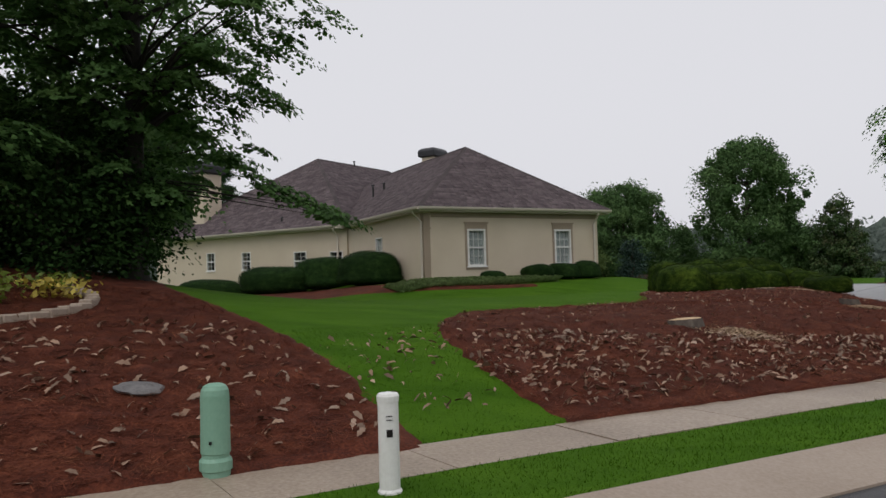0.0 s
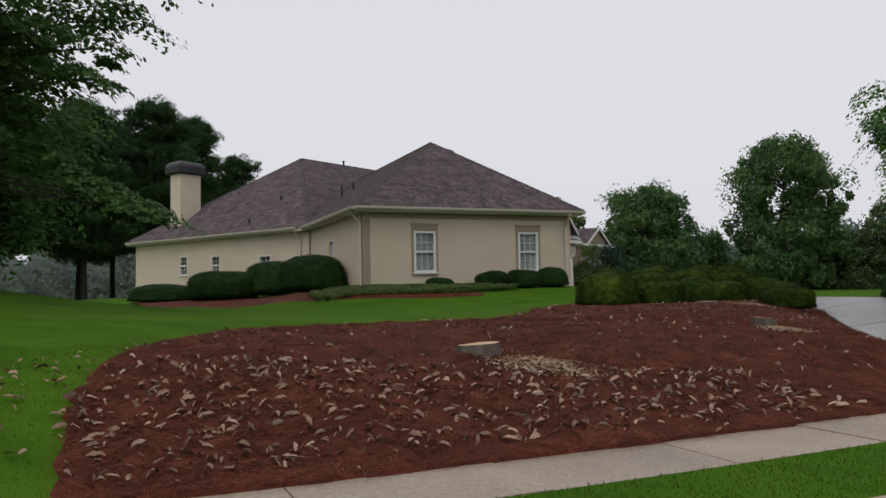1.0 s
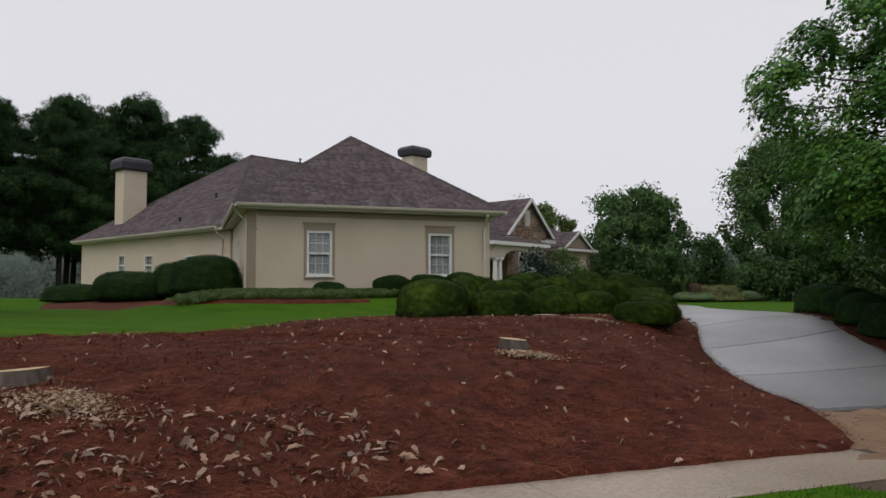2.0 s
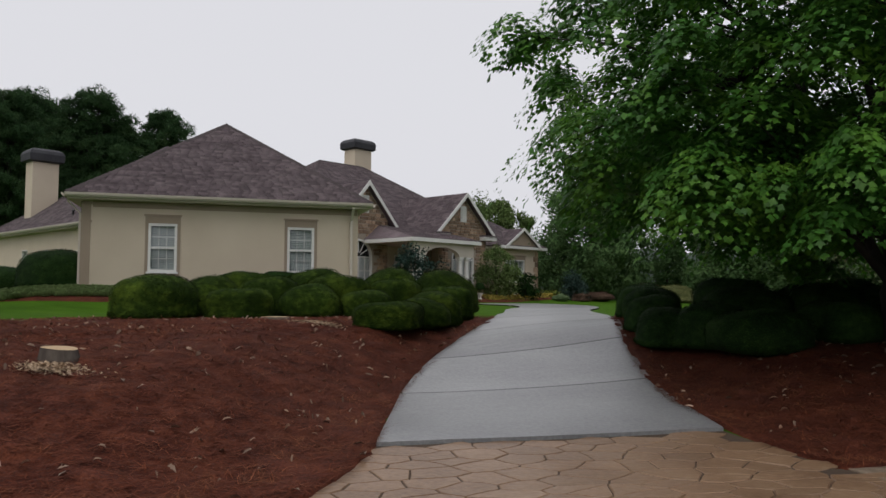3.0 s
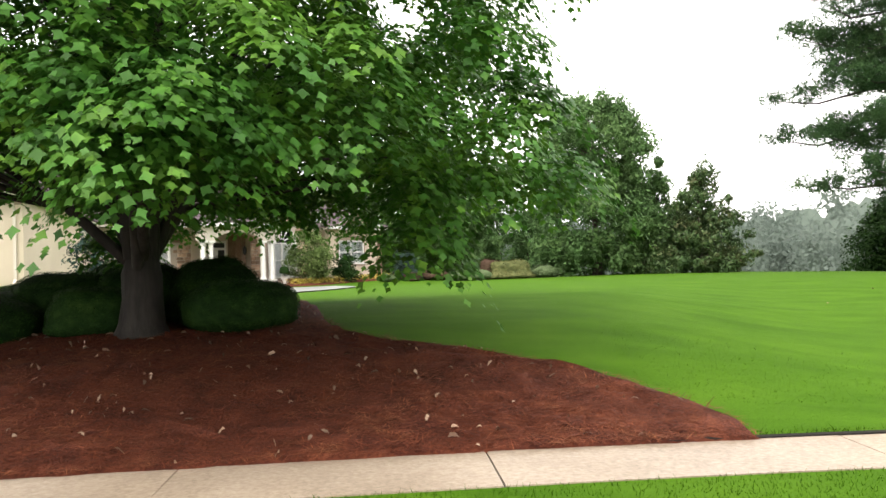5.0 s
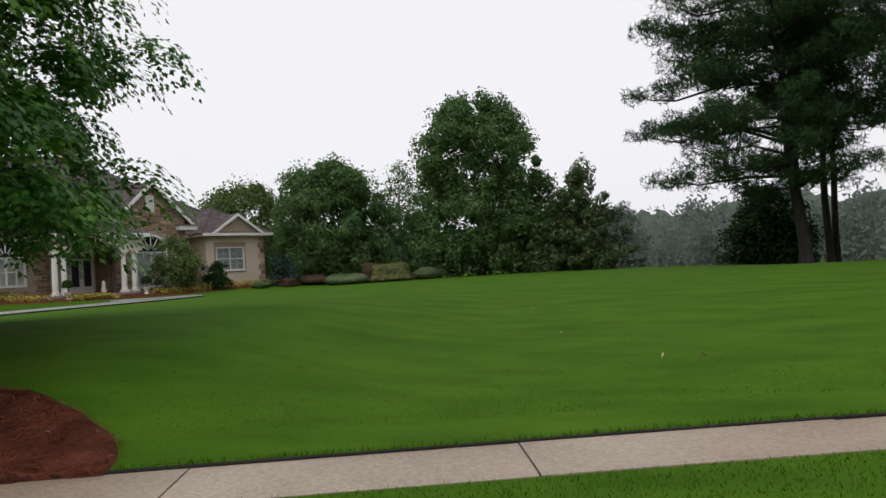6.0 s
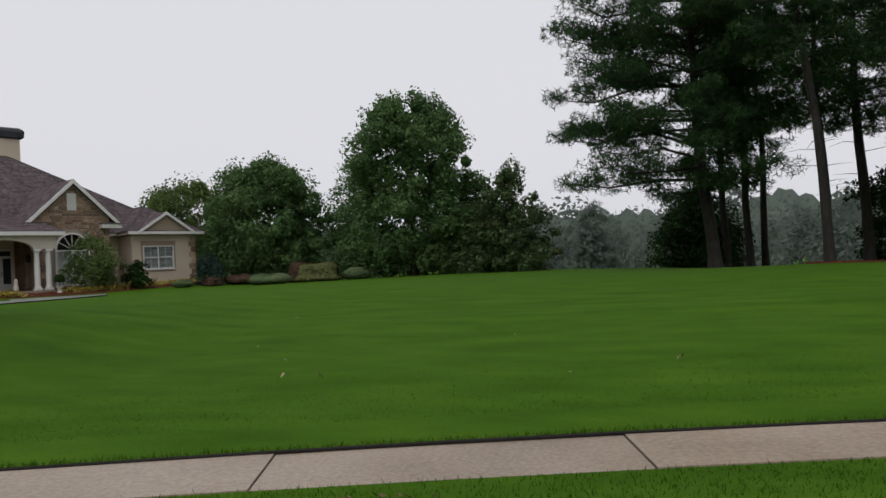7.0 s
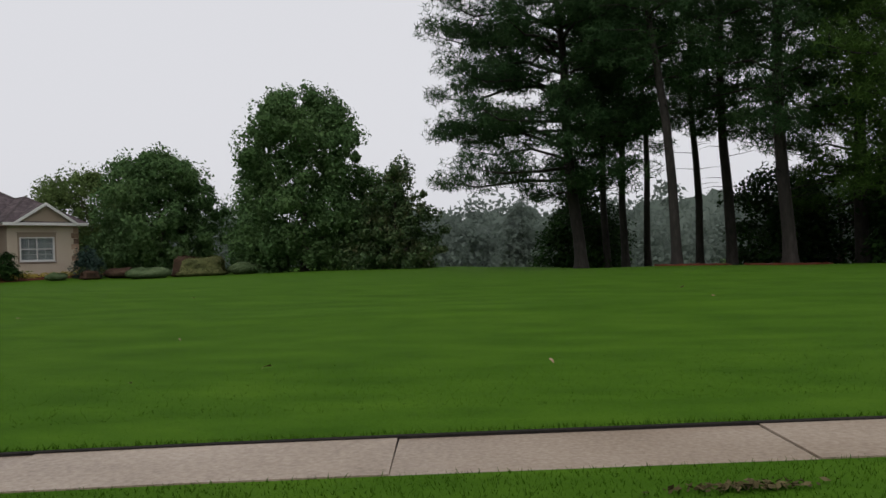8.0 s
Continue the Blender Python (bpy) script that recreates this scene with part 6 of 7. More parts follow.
for k, (x, y, r, h, lo_, tn) in enumerate(((-13.51, 37.60, 1.1, 0.85, 1.7, -0.3), (-9.62, 35.92, 1.2, 1.4, 1.5, -0.3), (-7.15, 35.94, 1.25, 1.55, 1.25, -0.5), (-4.56, 33.11, 1.2, 1.5, 1.3, -0.6))):
    shrub("foundation_shrub", HOLLY_MESH, k, x, y, r, h, "dense dark evergreen shrub along the stucco wall", "hedge along the side wall", tn, lo_)
for k, (gx_, r, h) in enumerate(((2.7, 0.6, 0.42), (5.0, 0.72, 0.7), (6.4, 0.72, 0.72), (7.65, 0.66, 0.78))):
    p = GM @ Vector((gx_, -1.0, 0))
    shrub("foundation_shrub", HOLLY_MESH, k, p.x, p.y, r, h, "low clipped shrub under the front windows", "shrubs under the front windows")

# planting by the entrance
tree("loose_shrub", (8.0, 36.6), 0.05, 0.3, (0.1, 0.6, 1.2, 1.8, 2.3), (0.5, 0.75, 0.75, 0.5, 0.2), 40, 60, 0.12, 0.2, BLUE_LEAF, "loose blue-green shrub by the garage corner", LEAF4, 0.5, 30, seed=62, hollow=0.3, category="shrub", lobes=0.25)
tree("young_tree", (8.3, 54.9), 0.05, 0.6, (0.5, 1.0, 1.7, 2.4, 3.0), (0.7, 1.25, 1.4, 1.1, 0.35), 90, 110, 0.13, 0.24, YOUNG_LEAF, "young tree with yellow-green leaves in the front bed", LEAF4, 0.5, 14, seed=60)
tree("loose_shrub", (9.9, 56.6), 0.04, 0.2, (0.1, 0.5, 0.9, 1.3, 1.6), (0.5, 0.8, 0.8, 0.6, 0.2), 46, 70, 0.15, 0.18, HOLLY, "dark loose shrub in the front bed", LEAF4, 0.5, 20, seed=63, hollow=0.3, category="shrub", lobes=0.25)
tree("conifer", (12.6, 60.3), 0.08, 0.3, (0.1, 0.7, 1.2, 1.8), (0.8, 0.8, 0.6, 0.15), 60, 60, 0.18, 0.22, BLUE_LEAF, "small blue-grey weeping conifer beside the house", TUFT, 0.6, 8, seed=61)
for k, (x, y, r, h, m_, lab) in enumerate(((16.8, 60.1, 1.1, 0.75, GREY_MESH, "low rounded grey-green shrub"), (18.9, 62.9, 1.5, 1.2, TAWNY_MESH, "mounded tawny grassy shrub"), (14.3, 61.3, 0.8, 0.7, RED_MESH, "low russet shrub"), (13.2, 59.6, 0.5, 0.5, RED_MESH, "low russet shrub"), (12.0, 58.2, 0.5, 0.5, GREY_MESH, "low grey-green shrub"), (17.7, 63.4, 0.9, 1.3, RED_MESH, "rounded reddish shrub"), (21.0, 64.6, 1.2, 0.9, GREY_MESH, "loose shrub at the lawn's edge"))):
    shrub("garden_shrub", m_, k, x, y, r, h, lab + " beyond the lawn")
for pp, qq in ((19.3, -5.0), (15.1, -5.0)):
    w = MM @ Vector((pp, qq, 0))
    zt = land1(w.x, w.y)
    urn = thing("topiary", (w.x, w.y, zt), "ball-clipped topiary in a small urn", "topiary", "porch topiaries")
    part("urn", lathe(bmesh.new(), [(0.16, -0.05), (0.16, 0.05), (0.08, 0.1), (0.1, 0.2), (0.2, 0.36), (0.22, 0.4), (0.18, 0.4)], 14), WHITE, urn)
    part("stem", lathe(bmesh.new(), [(0.02, 0.38), (0.02, 0.62)], 6), BARK, urn)
    ball = new("foliage", HOLLY_MESH[0])
    ball.parent = urn
    ball.matrix_basis = Matrix.Translation((0, 0, 0.7)) @ Matrix.Diagonal((0.27, 0.27, 0.3, 1))

# front bed of gold groundcover and straw along the entrance
def front_patch(name, pts, mat, n, leaf, hgt, label, seed):
    rng = np.random.default_rng(seed)
    c = []
    for p0, p1, w in pts:
        k = rng.random((n, 1))
        q = np.array(p0) * (1 - k) + np.array(p1) * k + rng.normal(size=(n, 2)) * w
        world_q = np.array([tuple(MM @ Vector((a, b, 0)))[:2] for a, b in q])
        c.append(np.column_stack([world_q, land(world_q[:, 0], world_q[:, 1]) + hgt * rng.random(n)]))
    c = np.vstack(c)
    nor = np.column_stack([np.zeros((len(c), 2)), np.ones(len(c))]) + rng.normal(size=(len(c), 3)) * 0.5
    ob = new(name, np_mesh(name, leaf_verts(c, nor, leaf * (0.6 + 0.8 * rng.random(len(c))), LEAF4, rng), 4, mat))
    return tagged(ob, label, "groundcover", kind="stuff")


FRONT_BED = [tuple(MM @ Vector((a, b, 0)))[:2] for a, b in ((10.6, 0.2), (10.6, -4.2), (13.0, -5.6), (16.0, -6.3), (20.0, -6.6), (24.0, -5.6), (28.0, -4.8), (31.2, -3.6), (31.5, -0.5), (28.0, 0.2), (20, 0.3), (14, 0.3))]
bed("pine_straw_bed", FRONT_BED, "pine straw bed along the house's front", 0.05, 14)


def straw_strip(name, near, far, label):
    """A ribbon of straw between two lines over the ground."""
    a, b = (even(smooth_line(np.array(q), 0.4), 40) for q in (near, far))
    v = []
    for k in range(7):
        q = a + (b - a) * k / 6
        v.append(np.column_stack([q, land(q[:, 0], q[:, 1]) + (0.06 if 0 < k < 6 else -0.02)]))
    ids_ = np.arange(7 * 40).reshape(7, 40)
    f = np.stack([ids_[:-1, :-1], ids_[:-1, 1:], ids_[1:, 1:], ids_[1:, :-1]], -1).reshape(-1, 4)
    return tagged(new(name, np_mesh(name, np.vstack(v), 4, STRAW, f)), label, "mulch bed", kind="structure")


straw_strip("pine_straw_bed", [(-11.5, 32.6), (-8.9, 31.6), (-5.9, 29.6), (-3.4, 28.0), (-1.8, 27.9), (0.6, 28.9), (2.8, 30.3)], [(-15.5, 38.2), (-11.5, 37.2), (-8.0, 36.0), (-5.0, 32.5), (-2.6, 29.0), (0.2, 29.35), (2.6, 30.6)], "narrow pine straw bed before a hedge")
front_patch("golden_groundcover", (((11.2, -3.2), (14.0, -4.8), 0.4), ((19.6, -5.4), (22.5, -5.2), 0.35), ((24.0, -4.3), (28.5, -3.6), 0.35), ((15.0, -5.8), (17.0, -5.9), 0.25)), GOLD, 700, 0.16, 0.3, "low golden-yellow groundcover in the front bed", 80)
front_patch("low_flowers", (((11.0, -2.0), (13.0, -3.6), 0.5), ((22.0, -3.8), (25.5, -3.0), 0.4), ((29.0, -3.2), (31.0, -2.4), 0.4)), YELLOW, 420, 0.16, 0.45, "mixed low leafy plants in the front bed", 81)


for cx, cy, ra, rb in ((46.9, 51.0, 1.6, 1.1), (50.9, 51.2, 1.8, 1.1)):
    bed("pine_straw_ring", [(cx + ra * math.cos(a) * (1 + 0.1 * math.sin(3 * a)), cy + rb * math.sin(a)) for a in np.linspace(0, 2 * math.pi, 12, endpoint=False)], "ring of red pine straw round pine trunks", 0.06, 8)

# pale grassy groundcover before the garage wall
rng = np.random.default_rng(83)
c = []
for k in range(5200):
    lx, ly = -2.2 + 7.6 * rng.random(), -2.55 + 1.35 * rng.random()
    if ly < -2.5 + 0.12 * abs(lx - 1.0) * (1 if lx > 3 else 0.3) or math.hypot(lx - 2.7, ly + 1.0) < 0.55:
        continue
    w = GM @ Vector((lx, ly, 0))
    c.append((w.x, w.y))
c = np.array(c)
n = len(c)
z = land(c[:, 0], c[:, 1])
a, tl = rng.random(n) * 6.283, 0.2 + 0.2 * rng.random(n)
h = 0.13 + 0.12 * rng.random(n)
b0, sd = np.column_stack([c, z]), np.column_stack([-np.sin(a), np.cos(a), np.zeros(n)]) * 0.012
d = np.column_stack([np.cos(a) * tl, np.sin(a) * tl, np.zeros(n)])
up = np.column_stack([np.zeros((n, 2)), h])
v = np.stack([b0 - sd, b0 + sd, b0 + d * 0.5 + up + sd, b0 + d + up * 0.8, b0 + d * 0.5 + up - sd], 1).reshape(-1, 3)
tagged(new("border_grass", np_mesh("border_grass", v, 5, PALE_BLADE)), "low pale green border grass before the stucco wall", "groundcover", kind="stuff")


# ---- small things ----
def stump(x, y, r, h, label, tilt=0.0):
    """A sawn stump with flared roots and a pale cut face."""
    rng = np.random.default_rng(int(x * 10))
    ob = thing("tree_stump", (x, y, land1(x, y)), label, "stump")
    bm = bmesh.new()
    n = 18
    rings = []
    for k, z in ((1.35, -0.1), (1.12, 0.06), (1.0, h)):
        rings.append([bm.verts.new((r * k * (1 + 0.07 * math.sin(3 * a + x) + 0.03 * rng.normal()) * math.cos(a), r * k * (1 + 0.07 * math.sin(3 * a + x)) * math.sin(a), z + (tilt * math.cos(a) if z == h else 0))) for a in np.linspace(0, 2 * math.pi, n, endpoint=False)])
    for a, b in zip(rings, rings[1:]):
        for i in range(n):
            bm.faces.new((a[i], a[(i + 1) % n], b[(i + 1) % n], b[i]))
    part("bark", bm, BARK, ob)
    bm = bmesh.new()
    bm.faces.new([bm.verts.new(v) for v in [(r * 0.99 * (1 + 0.07 * math.sin(3 * a + x)) * math.cos(a), r * 0.99 * (1 + 0.07 * math.sin(3 * a + x)) * math.sin(a), h + 0.004 + tilt * math.cos(a)) for a in np.linspace(0, 2 * math.pi, n, endpoint=False)]])
    part("cut_face", bm, WOODCUT, ob, "pale sawn wood")


stump(4.02, 12.85, 0.29, 0.15, "freshly sawn tree stump in pine straw", 0.02)
stump(8.86, 16.79, 0.2, 0.17, "freshly sawn tree stump in pine straw", -0.02)
stump(9.02, 22.3, 0.26, 0.1, "low sawn tree stump near the clipped shrubs")
rng = np.random.default_rng(91)
for x, y, n, sp in ((4.95, 12.35, 3200, 0.34), (9.1, 16.35, 1800, 0.2), (10.0, 21.9, 900, 0.26)):
    q = np.column_stack([x + rng.normal(size=n) * sp, y + rng.normal(size=n) * sp * 0.5])
    c = np.column_stack([q, land(q[:, 0], q[:, 1]) + 0.06 + 0.03 * np.exp(-((q[:, 0] - x) ** 2 + (q[:, 1] - y) ** 2) / 0.1)])
    ob = new("sawdust", np_mesh("sawdust", leaf_verts(c, np.tile((0, 0, 1.0), (n, 1)) + rng.normal(size=(n, 3)) * 0.3, 0.035 * (0.4 + rng.random(n) ** 2 * 1.6), LEAF4, rng), 4, SAWDUST))
    tagged(ob, "pale scattered sawdust and wood chips", "sawdust", kind="stuff")

# green cable pedestal
x, y = -2.2, 5.42
ped = thing("cable_pedestal", (x, y, land1(x, y)), "pale green plastic cable pedestal in pine straw", "utility box")
part("base", lathe(bmesh.new(), [(0.13, -0.1), (0.13, 0.05), (0.145, 0.06), (0.145, 0.14), (0.125, 0.17)], 24), GREENBOX, ped, smooth=False)
part("dome", lathe(bmesh.new(), [(0.122, 0.165), (0.122, 0.2), (0.132, 0.21), (0.128, 0.72), (0.12, 0.77), (0.1, 0.805), (0.06, 0.825), (0.01, 0.83)], 28), GREENBOX, ped, "domed green cover")
boxed("latch", Matrix.Identity(4), BLACK, ped, "small dark latch", -0.012, 0.012, -0.142, -0.125, 0.3, 0.33)

# white marker post
x, y = -0.56, 4.78
post = thing("marker_post", (x, y, land1(x, y)), "white plastic utility marker post beside the pavement", "post")
part("tube", lathe(bmesh.new(), [(0.1, -0.1), (0.1, 0.02), (0.085, 0.04), (0.085, 0.74), (0.078, 0.75)], 24), WHITE, post)
part("cap", lathe(bmesh.new(), [(0.09, 0.735), (0.092, 0.78), (0.08, 0.8), (0.01, 0.812)], 24), WHITE, post, "round white cap")
for z, w in ((0.63, 0.05), (0.6, 0.05), (0.52, 0.05)):
    boxed("printed_mark", Matrix.Rotation(radians(12), 4, "Z"), JOINT, post, "dark printed bar", -w / 2, w / 2, -0.0885, -0.084, z - (0.06 if z < 0.55 else 0.008), z)

# flat grey rock
x, y = -3.6, 7.05
bm = bmesh.new()
bmesh.ops.create_icosphere(bm, subdivisions=3, radius=1)
for v in bm.verts:
    v.co = Vector((v.co.x * 0.28, v.co.y * 0.2, v.co.z * 0.05)) * (1 + 0.18 * noise.noise(v.co * 1.7))
rock = tagged(finish("rock", bm, FIELDSTONE), "flat grey stone lying in pine straw", "rock")
rock.matrix_world = pose(x, y, land1(x, y) + 0.06, 12, 5, 30)

# mailbox on a turned black post
x, y = 19.67, 16.47
mb = thing("mailbox", (x, y, land1(x, y)), "black cast-metal mailbox on a turned post by the kerb", "mailbox")
mb.rotation_euler = (0, 0, radians(20))
prof = [(0.085, -0.3), (0.085, 0.03), (0.07, 0.05), (0.07, 0.1), (0.055, 0.13), (0.05, 0.2), (0.06, 0.24), (0.06, 0.28), (0.045, 0.31), (0.045, 0.62), (0.055, 0.66), (0.06, 0.7), (0.045, 0.74), (0.045, 1.16), (0.06, 1.18), (0.065, 1.22), (0.045, 1.25), (0.05, 1.3), (0.06, 1.34), (0.035, 1.38), (0.03, 1.4), (0.045, 1.43), (0.03, 1.47), (0.005, 1.49)]
part("post", lathe(bmesh.new(), prof, 18), BLACK, mb, smooth=False)
bm = bmesh.new()
n = 9
arc = [(-0.125, 0.0), (0.125, 0.0), (0.14, 0.24)] + [(0.14 * math.cos(a), 0.24 + 0.055 * math.sin(a)) for a in np.linspace(0, math.pi, n)[1:-1]] + [(-0.14, 0.24)]
fr, bk = [bm.verts.new((u, -0.38, w)) for u, w in arc], [bm.verts.new((u, 0.1, w)) for u, w in arc]
bm.faces.new(fr)
bm.faces.new(bk[::-1])
for i in range(len(arc)):
    j = (i + 1) % len(arc)
    bm.faces.new((fr[i], bk[i], bk[j], fr[j]))
bmesh.ops.recalc_face_normals(bm, faces=bm.faces[:])
bm.transform(Matrix.Translation((0.0, -0.06, 0.79)))
bx = part("box", bm, BLACK, mb, "black arched letter box")
bm = bmesh.new()
arc2 = [(u * 1.12, w * 1.06 - 0.008) for u, w in arc]
fr, bk = [bm.verts.new((u, -0.025, w)) for u, w in arc2], [bm.verts.new((u, 0.0, w)) for u, w in arc2]
bm.faces.new(fr)
bm.faces.new(bk[::-1])
for i in range(len(arc2)):
    j = (i + 1) % len(arc2)
    bm.faces.new((fr[i], bk[i], bk[j], fr[j]))
bmesh.ops.recalc_face_normals(bm, faces=bm.faces[:])
bm.transform(Matrix.Translation((0.0, -0.44, 0.79)))
part("door", bm, BLACK, bx, "hinged mailbox door")
kn = lathe(bmesh.new(), [(0.008, 0), (0.008, 0.02), (0.018, 0.03), (0.015, 0.045)], 10)
kn.transform(Matrix.Translation((0, -0.465, 0.96)) @ Matrix.Rotation(radians(90), 4, "X"))
part("knob", kn, CAP, bx, "worn metal knob")
boxed("bracket", Matrix.Identity(4), BLACK, mb, "scrolled support plate", -0.02, 0.02, -0.4, 0.0, 0.64, 0.788)
plate = boxed("number_plate", Matrix.Identity(4), BLACK, mb, "plate with pale bars", -0.012, 0.012, -0.36, -0.06, 1.1, 1.2)
for k in range(3):
    for sx in (-1, 1):
        boxed("plate_bar", Matrix.Identity(4), WHITE, plate, "", sx * 0.0145 - 0.0015, sx * 0.0145 + 0.0015, -0.28 + 0.05 * k, -0.25 + 0.05 * k, 1.12, 1.18)

# white bag left near the kerb
x, y = 19.25, 15.79
bag = thing("plastic_bag", (x, y, land1(x, y)), "white plastic carrier bag standing on the verge", "bag")
bm = box(bmesh.new(), -0.13, 0.13, -0.06, 0.06, 0.0, 0.26, bevel=0.02)
bmesh.ops.subdivide_edges(bm, edges=bm.edges[:], cuts=2)
for v in bm.verts:
    v.co += Vector((noise.noise(v.co * 9), noise.noise(v.co * 9 + Vector((5, 0, 0))), 0.4 * noise.noise(v.co * 7))) * 0.03
part("bag_body", bm, WHITE, bag)
part("bag_handle", tube(bmesh.new(), [(-0.06, 0, 0.24), (-0.055, 0, 0.33), (-0.02, 0.01, 0.36), (0.01, 0, 0.33), (0.02, 0, 0.24)], [0.012] * 5, 6), WHITE, bag)

# porch ornament, a plain upright shape
bm = lathe(bmesh.new(), [(0.14, 0), (0.15, 0.12), (0.11, 0.3), (0.09, 0.45), (0.1, 0.55), (0.06, 0.66), (0.01, 0.68)], 14)
w = MM @ Vector((17.5, -3.8, PORCH))
orn = tagged(finish("statue", bm, CREAM, True), "small cream garden statue on the porch", "statue")
orn.location = w

# border planting beside the dark trees
rng = np.random.default_rng(101)
border = thing("garden_edging", (-7.0, 9.6, land1(-7.0, 9.6)), "curved tan stone edging round a planted bed", "edging")
border.location = (0, 0, 0)
ang = np.linspace(-0.9, 1.0, 15)
for k, a in enumerate(ang):
    cx, cy = -9.6 + 3.1 * math.cos(a), 11.2 + 2.6 * math.sin(a)
    bm = box(bmesh.new(), -0.11, 0.11, -0.19, 0.19, -0.1, 0.11 + 0.02 * rng.random(), bevel=0.02)
    bm.transform(Matrix.Translation((cx, cy, land1(cx, cy) + 0.03)) @ Matrix.Rotation(a, 4, "Z"))
    part("stone", bm, KERB, border)
for k in range(16):
    px_, py_ = -9.3 + rng.normal() * 1.2, 11.1 + rng.normal() * 1.0
    hgt = 0.25 + 0.25 * rng.random()
    n = 160
    c = np.column_stack([px_ + rng.normal(size=n) * 0.28, py_ + rng.normal(size=n) * 0.28, land1(px_, py_) + 0.08 + hgt * rng.random(n)])
    ob = new("perennial", np_mesh("perennial", leaf_verts(c, np.tile((0, 0, 1.0), (n, 1)) + rng.normal(size=(n, 3)) * 0.6, 0.14 * (0.6 + 0.8 * rng.random(n)), LEAF4, rng), 4, YELLOW if k % 3 else GOLD))
    tagged(ob, "low yellow-green leafy perennial in the edged bed", "plant", "plants in the edged bed")
for k in range(3):
    px_, py_ = -7.9 - 0.5 * k, 9.9 - 0.5 * k
    n = 26
    v = []
    for i in range(n):
        a, tl, ln = rng.random() * 6.283, 0.15 + 0.35 * rng.random(), 0.9 + 0.6 * rng.random()
        d = np.array([math.cos(a) * tl, math.sin(a) * tl, 1.0])
        sd = np.array([-math.sin(a), math.cos(a), 0]) * 0.05
        b0 = np.array([px_, py_, land1(px_, py_)]) + rng.normal(size=3) * np.array([0.06, 0.06, 0])
        v += [b0 - sd * 0.4, b0 + sd * 0.4, b0 + d * ln * 0.6 + sd, b0 + d * ln, b0 + d * ln * 0.6 - sd]
    ob = new("canna_plant", np_mesh("canna", np.array(v), 5, YELLOW))
    tagged(ob, "tall strap-leaved yellow-green garden plant", "plant", "tall plants in the edged bed")

# ---- ground litter, straw and grass ----
def inside(poly, q):
    p = np.array(poly)
    res = np.zeros(len(q), bool)
    j = len(p) - 1
    for i in range(len(p)):
        c = ((p[i, 1] > q[:, 1]) != (p[j, 1] > q[:, 1])) & (q[:, 0] < (p[j, 0] - p[i, 0]) * (q[:, 1] - p[i, 1]) / (p[j, 1] - p[i, 1] + 1e-12) + p[i, 0])
        res ^= c
        j = i
    return res


def scatter(poly, n, rng):
    p = np.array(poly)
    q = p.min(0) + (p.max(0) - p.min(0)) * rng.random((n, 2))
    return q[inside(poly, q)]


def needles(poly, n, seed):
    """Fallen pine needles lying every way, slightly raised."""
    rng = np.random.default_rng(seed)
    q = scatter(poly, n, rng)
    m = len(q)
    a = rng.random(m) * 6.283
    ln, wd = 0.07 + 0.09 * rng.random(m), 0.0025 + 0.003 * rng.random(m)
    z = land(q[:, 0], q[:, 1]) + 0.05
    dx, dy = np.cos(a) * ln, np.sin(a) * ln
    tilt = rng.normal(size=m) * 0.14 * ln
    c = np.column_stack([q, z + 0.01 + 0.02 * rng.random(m)])
    d = np.column_stack([dx, dy, tilt])
    s = np.column_stack([-np.sin(a) * wd, np.cos(a) * wd, np.zeros(m)])
    v = np.stack([c - d, c + s, c + d, c - s], 1).reshape(-1, 3)
    ob = new("pine_needles", np_mesh("pine_needles", v, 4, NEEDLE_DRY))
    return tagged(ob, "loose reddish-brown fallen pine needles", "pine straw", kind="stuff")


NEEDLE_DRY = material("dry_needle", [(0.05, 0.011, 0.005), (0.12, 0.031, 0.013), (0.22, 0.08, 0.035)], 1.2, 5, 0.85, 0, spread=0.5, spec=0.2)
needles(CENTRE_BED, 150000, 201)
needles(MAPLE_BED, 110000, 202)
needles([(-0.6, 6.7), (-2.8, 5.05), (-9, 1.3), (-12, 6), (-10, 14), (-6.3, 15.0), (-4.5, 12.5), (-2.3, 9.4), (-1.2, 7.9)], 80000, 203)


def litter(poly, n, seed, size=0.1, lift=0.06):
    """Curled dead leaves."""
    rng = np.random.default_rng(seed)
    q = scatter(poly, n, rng)
    m = len(q)
    c = np.column_stack([q, land(q[:, 0], q[:, 1]) + lift + 0.015 * rng.random(m)])
    nor = np.tile((0, 0, 1.0), (m, 1)) + rng.normal(size=(m, 3)) * 0.42
    v = leaf_verts(c, nor, size * (0.5 + 0.9 * rng.random(m)), LEAF_OAK, rng).reshape(m, -1, 3)
    v[:, 1:5, 2] += 0.035 * rng.random((m, 1))
    v[:, 6:, 2] += 0.04 * rng.random((m, 1))
    ob = new("dead_leaves", np_mesh("dead_leaves", v.reshape(-1, 3), len(LEAF_OAK), LITTER))
    return tagged(ob, "scattered pale brown dead leaves", "dead leaves", kind="stuff")


litter([(1.3, 7.95), (6.5, 10.9), (9.0, 12.5), (7.6, 13.3), (4.0, 11.9), (2.0, 11.6), (0.2, 11.2), (0.1, 9.4)], 2500, 301, 0.115)
litter(CENTRE_BED, 1500, 302, 0.08)
litter(MAPLE_BED, 700, 303, 0.075)
litter([(-0.55, 6.6), (-2.8, 5.05), (-9, 1.3), (-11, 5), (-8, 10), (-3.8, 11)], 1500, 304, 0.14)
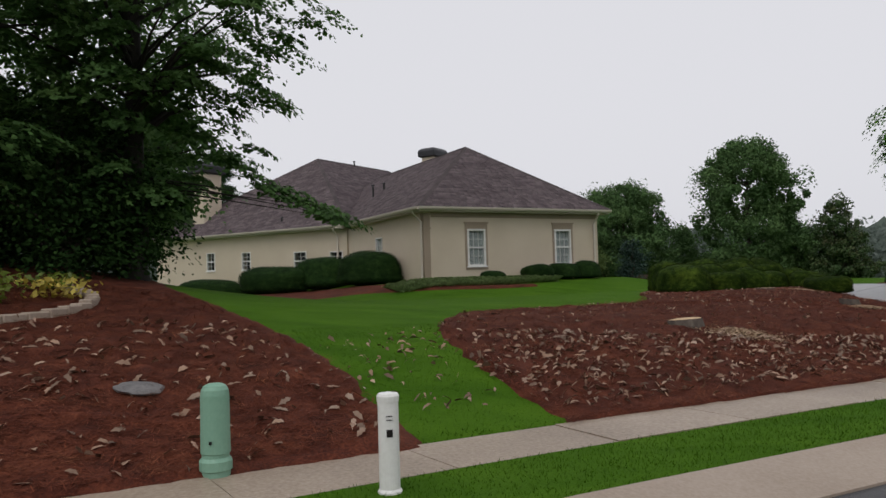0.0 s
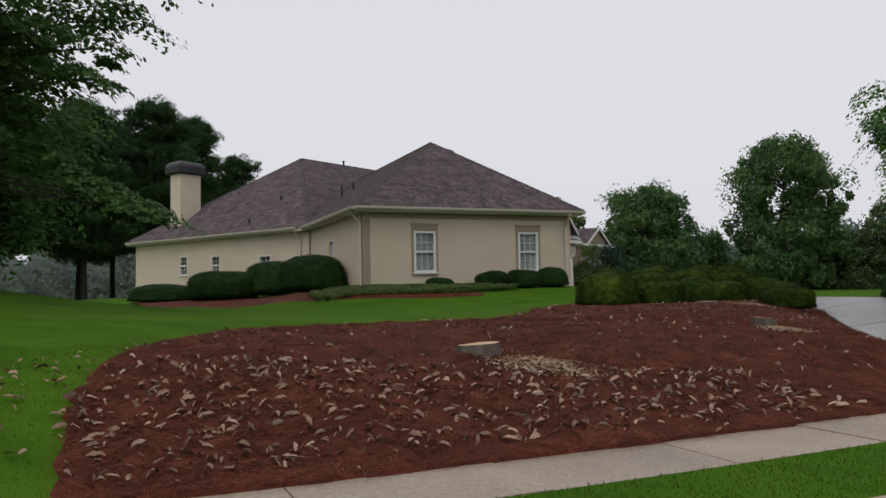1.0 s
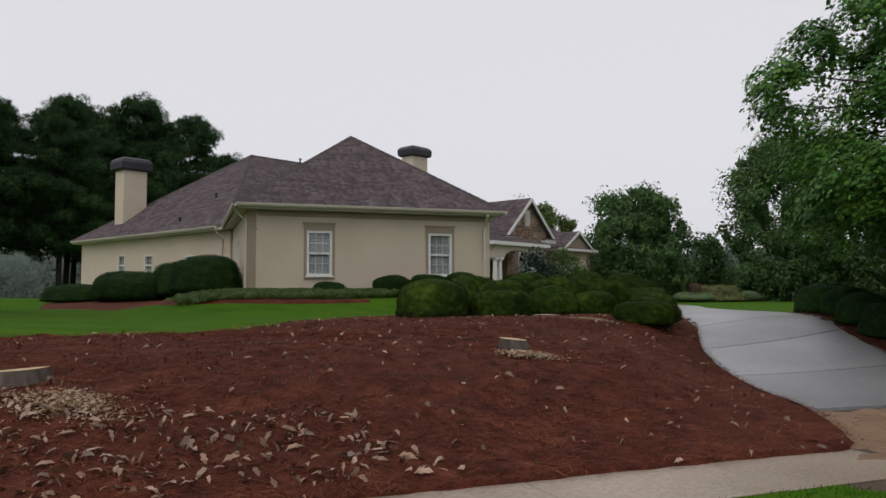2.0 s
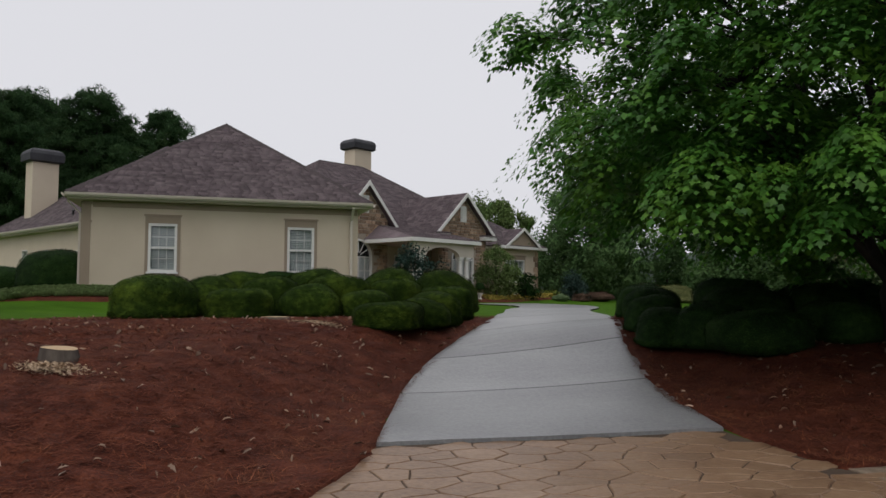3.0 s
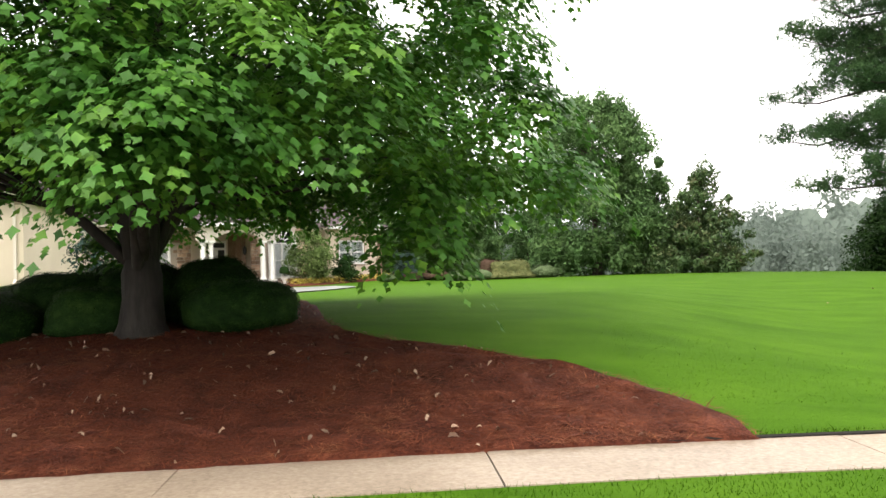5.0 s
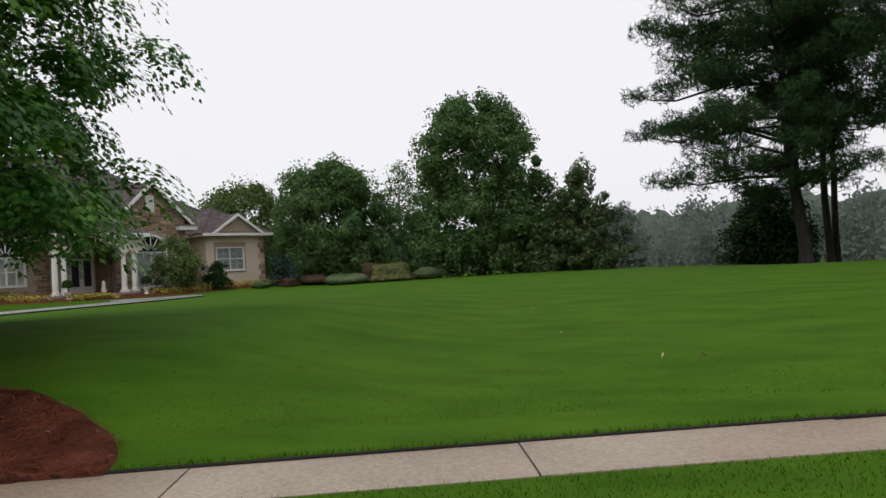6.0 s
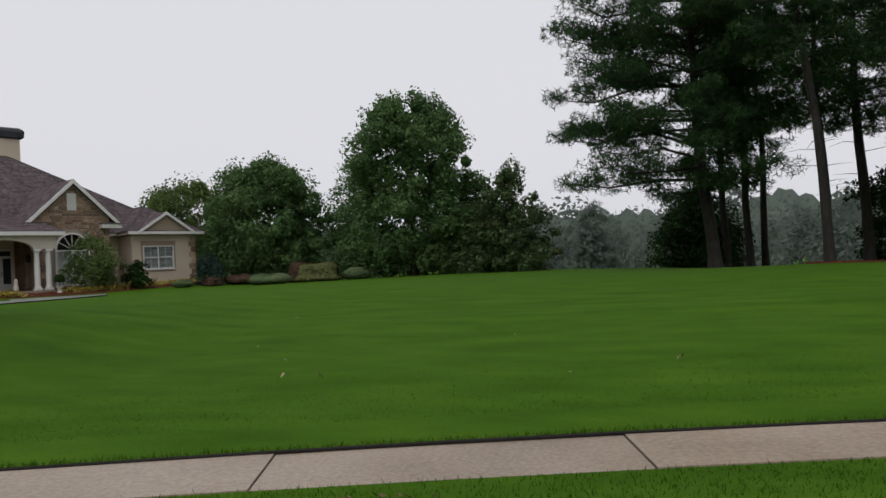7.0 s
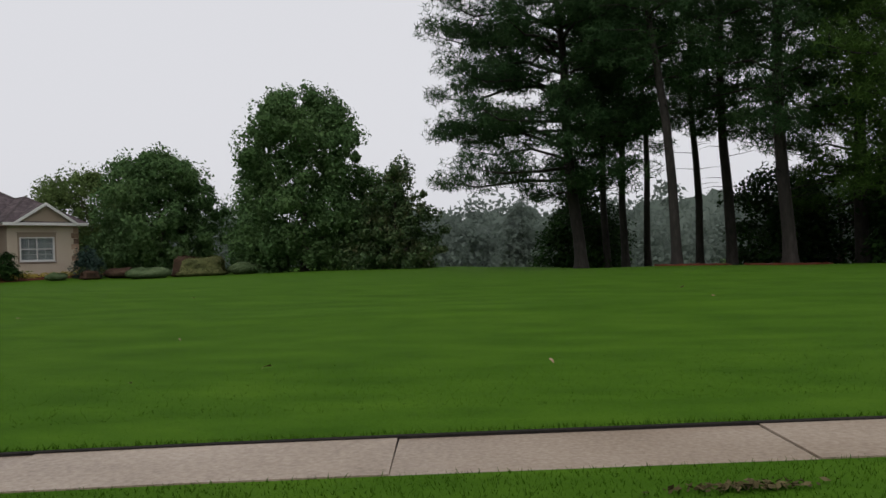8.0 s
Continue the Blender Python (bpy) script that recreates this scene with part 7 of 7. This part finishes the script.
litter([(-1.3, 7.2), (1.2, 8.1), (0.0, 9.6), (-0.6, 11.5), (-2.4, 9.5)], 240, 305, 0.1, 0.03)


def grass(dens, s0, s1, d0, d1, seed, hgt=0.06, wide=0.006, skip=(), fade=False):
    """Upright grass blades in a band beside the pavement."""
    rng = np.random.default_rng(seed)
    ends = np.array([beside(s_, d_) for s_ in np.linspace(s0, s1, 12) for d_ in (d0, d1)])
    lo, hi = ends.min(0) - 0.5, ends.max(0) + 0.5
    q = lo + (hi - lo) * rng.random((int(dens * (hi[0] - lo[0]) * (hi[1] - lo[1])), 2))
    dd, ss = offset(q[:, 0], q[:, 1])
    keep = rng.random(len(q)) < (1 - (dd - d0) / (d1 - d0)) ** 1.5 if fade else np.ones(len(q), bool)
    q = q[(dd > d0) & (dd < d1) & (ss > s0) & (ss < s1) & keep]
    for poly in skip:
        q = q[~inside(poly, q)]
    m = len(q)
    a = rng.random(m) * 6.283
    h = hgt * (0.5 + rng.random(m))
    b = np.column_stack([q, land(q[:, 0], q[:, 1]) - 0.01])
    sd = np.column_stack([np.cos(a), np.sin(a), np.zeros(m)]) * wide * (0.7 + 0.6 * rng.random(m))[:, None]
    tip = b + np.column_stack([rng.normal(size=m) * h * 0.45, rng.normal(size=m) * h * 0.45, h])
    v = np.stack([b - sd, b + sd, tip], 1).reshape(-1, 3)
    ob = new("grass_blades", np_mesh("grass_blades", v, 3, BLADE))
    return tagged(ob, "short green lawn grass blades", "grass", kind="stuff")


THATCH = material("dry_thatch", [(0.035, 0.03, 0.012), (0.09, 0.075, 0.035), (0.17, 0.14, 0.08)], 1.2, 6, 0.9, 0, spread=0.4, spec=0.05)
# worn spots in the verge with dry thatch
rng = np.random.default_rng(411)
for x, y, ra, rb, n in ((34.3, 20.5, 0.5, 0.09, 260), (41.8, 21.55, 0.4, 0.07, 200)):
    q = np.column_stack([x + rng.normal(size=n) * ra * 0.6, y + rng.normal(size=n) * rb * 0.6 + 0.1 * rng.normal(size=n) ** 2 * rb])
    q[:, 1] += (q[:, 0] - x) * 0.17
    c = np.column_stack([q, land(q[:, 0], q[:, 1]) + 0.03 + 0.012 * rng.random(n)])
    ob = new("dry_thatch", np_mesh("dry_thatch", leaf_verts(c, np.tile((0, 0, 1.0), (n, 1)) + rng.normal(size=(n, 3)) * 0.4, 0.05 * (0.5 + rng.random(n)), LEAF4, rng), 4, THATCH))
    tagged(ob, "dry brown thatch in a worn spot of the verge", "dry grass", kind="stuff")
litter([(30, 23.5), (44, 25.5), (44, 36), (30, 34)], 14, 306, 0.11, 0.03)
DRIVE_POLY = [tuple(p) for p in np.vstack([DL, DR[::-1]])]
SKIPS = (CENTRE_BED, MAPLE_BED, LEFT_BED, DRIVE_POLY)
sm = s_of(26.5, 20.3)
grass(900, S0 - 12, MOUTH_A - 1.3, -VERGE + 0.03, -PAVE - 0.01, 401, 0.04)
grass(900, MOUTH_B + 0.9, S_ALL - 55, -VERGE + 0.03, -PAVE - 0.01, 402, 0.04)
# one dark strip paints both the cut soil and the turf lip's shadow
tagged(strip("soil_edge", sm - 0.6, S_ALL - 55, -0.004, 0.05, 0.03, JOINT, 0.1, 0.8), "dark strip for cut soil and the shadow in the gap between lawn and pavement", "lawn edge", kind="structure")
tagged(strip("lawn_edge", sm, S_ALL - 55, 0.05, 0.9, 0.01, GRASS, 0.06, 0.6), "grass at the lawn's clipped edge", "lawn edge", kind="structure")
grass(1600, sm, S_ALL - 55, 0.05, 0.16, 403, 0.055, 0.007)
grass(800, sm, S_ALL - 58, 0.16, 4.0, 404, 0.022, 0.006, SKIPS, True)
grass(600, S0 - 5, S0 + 6, 0.0, 5.0, 407, 0.025, 0.006, SKIPS)
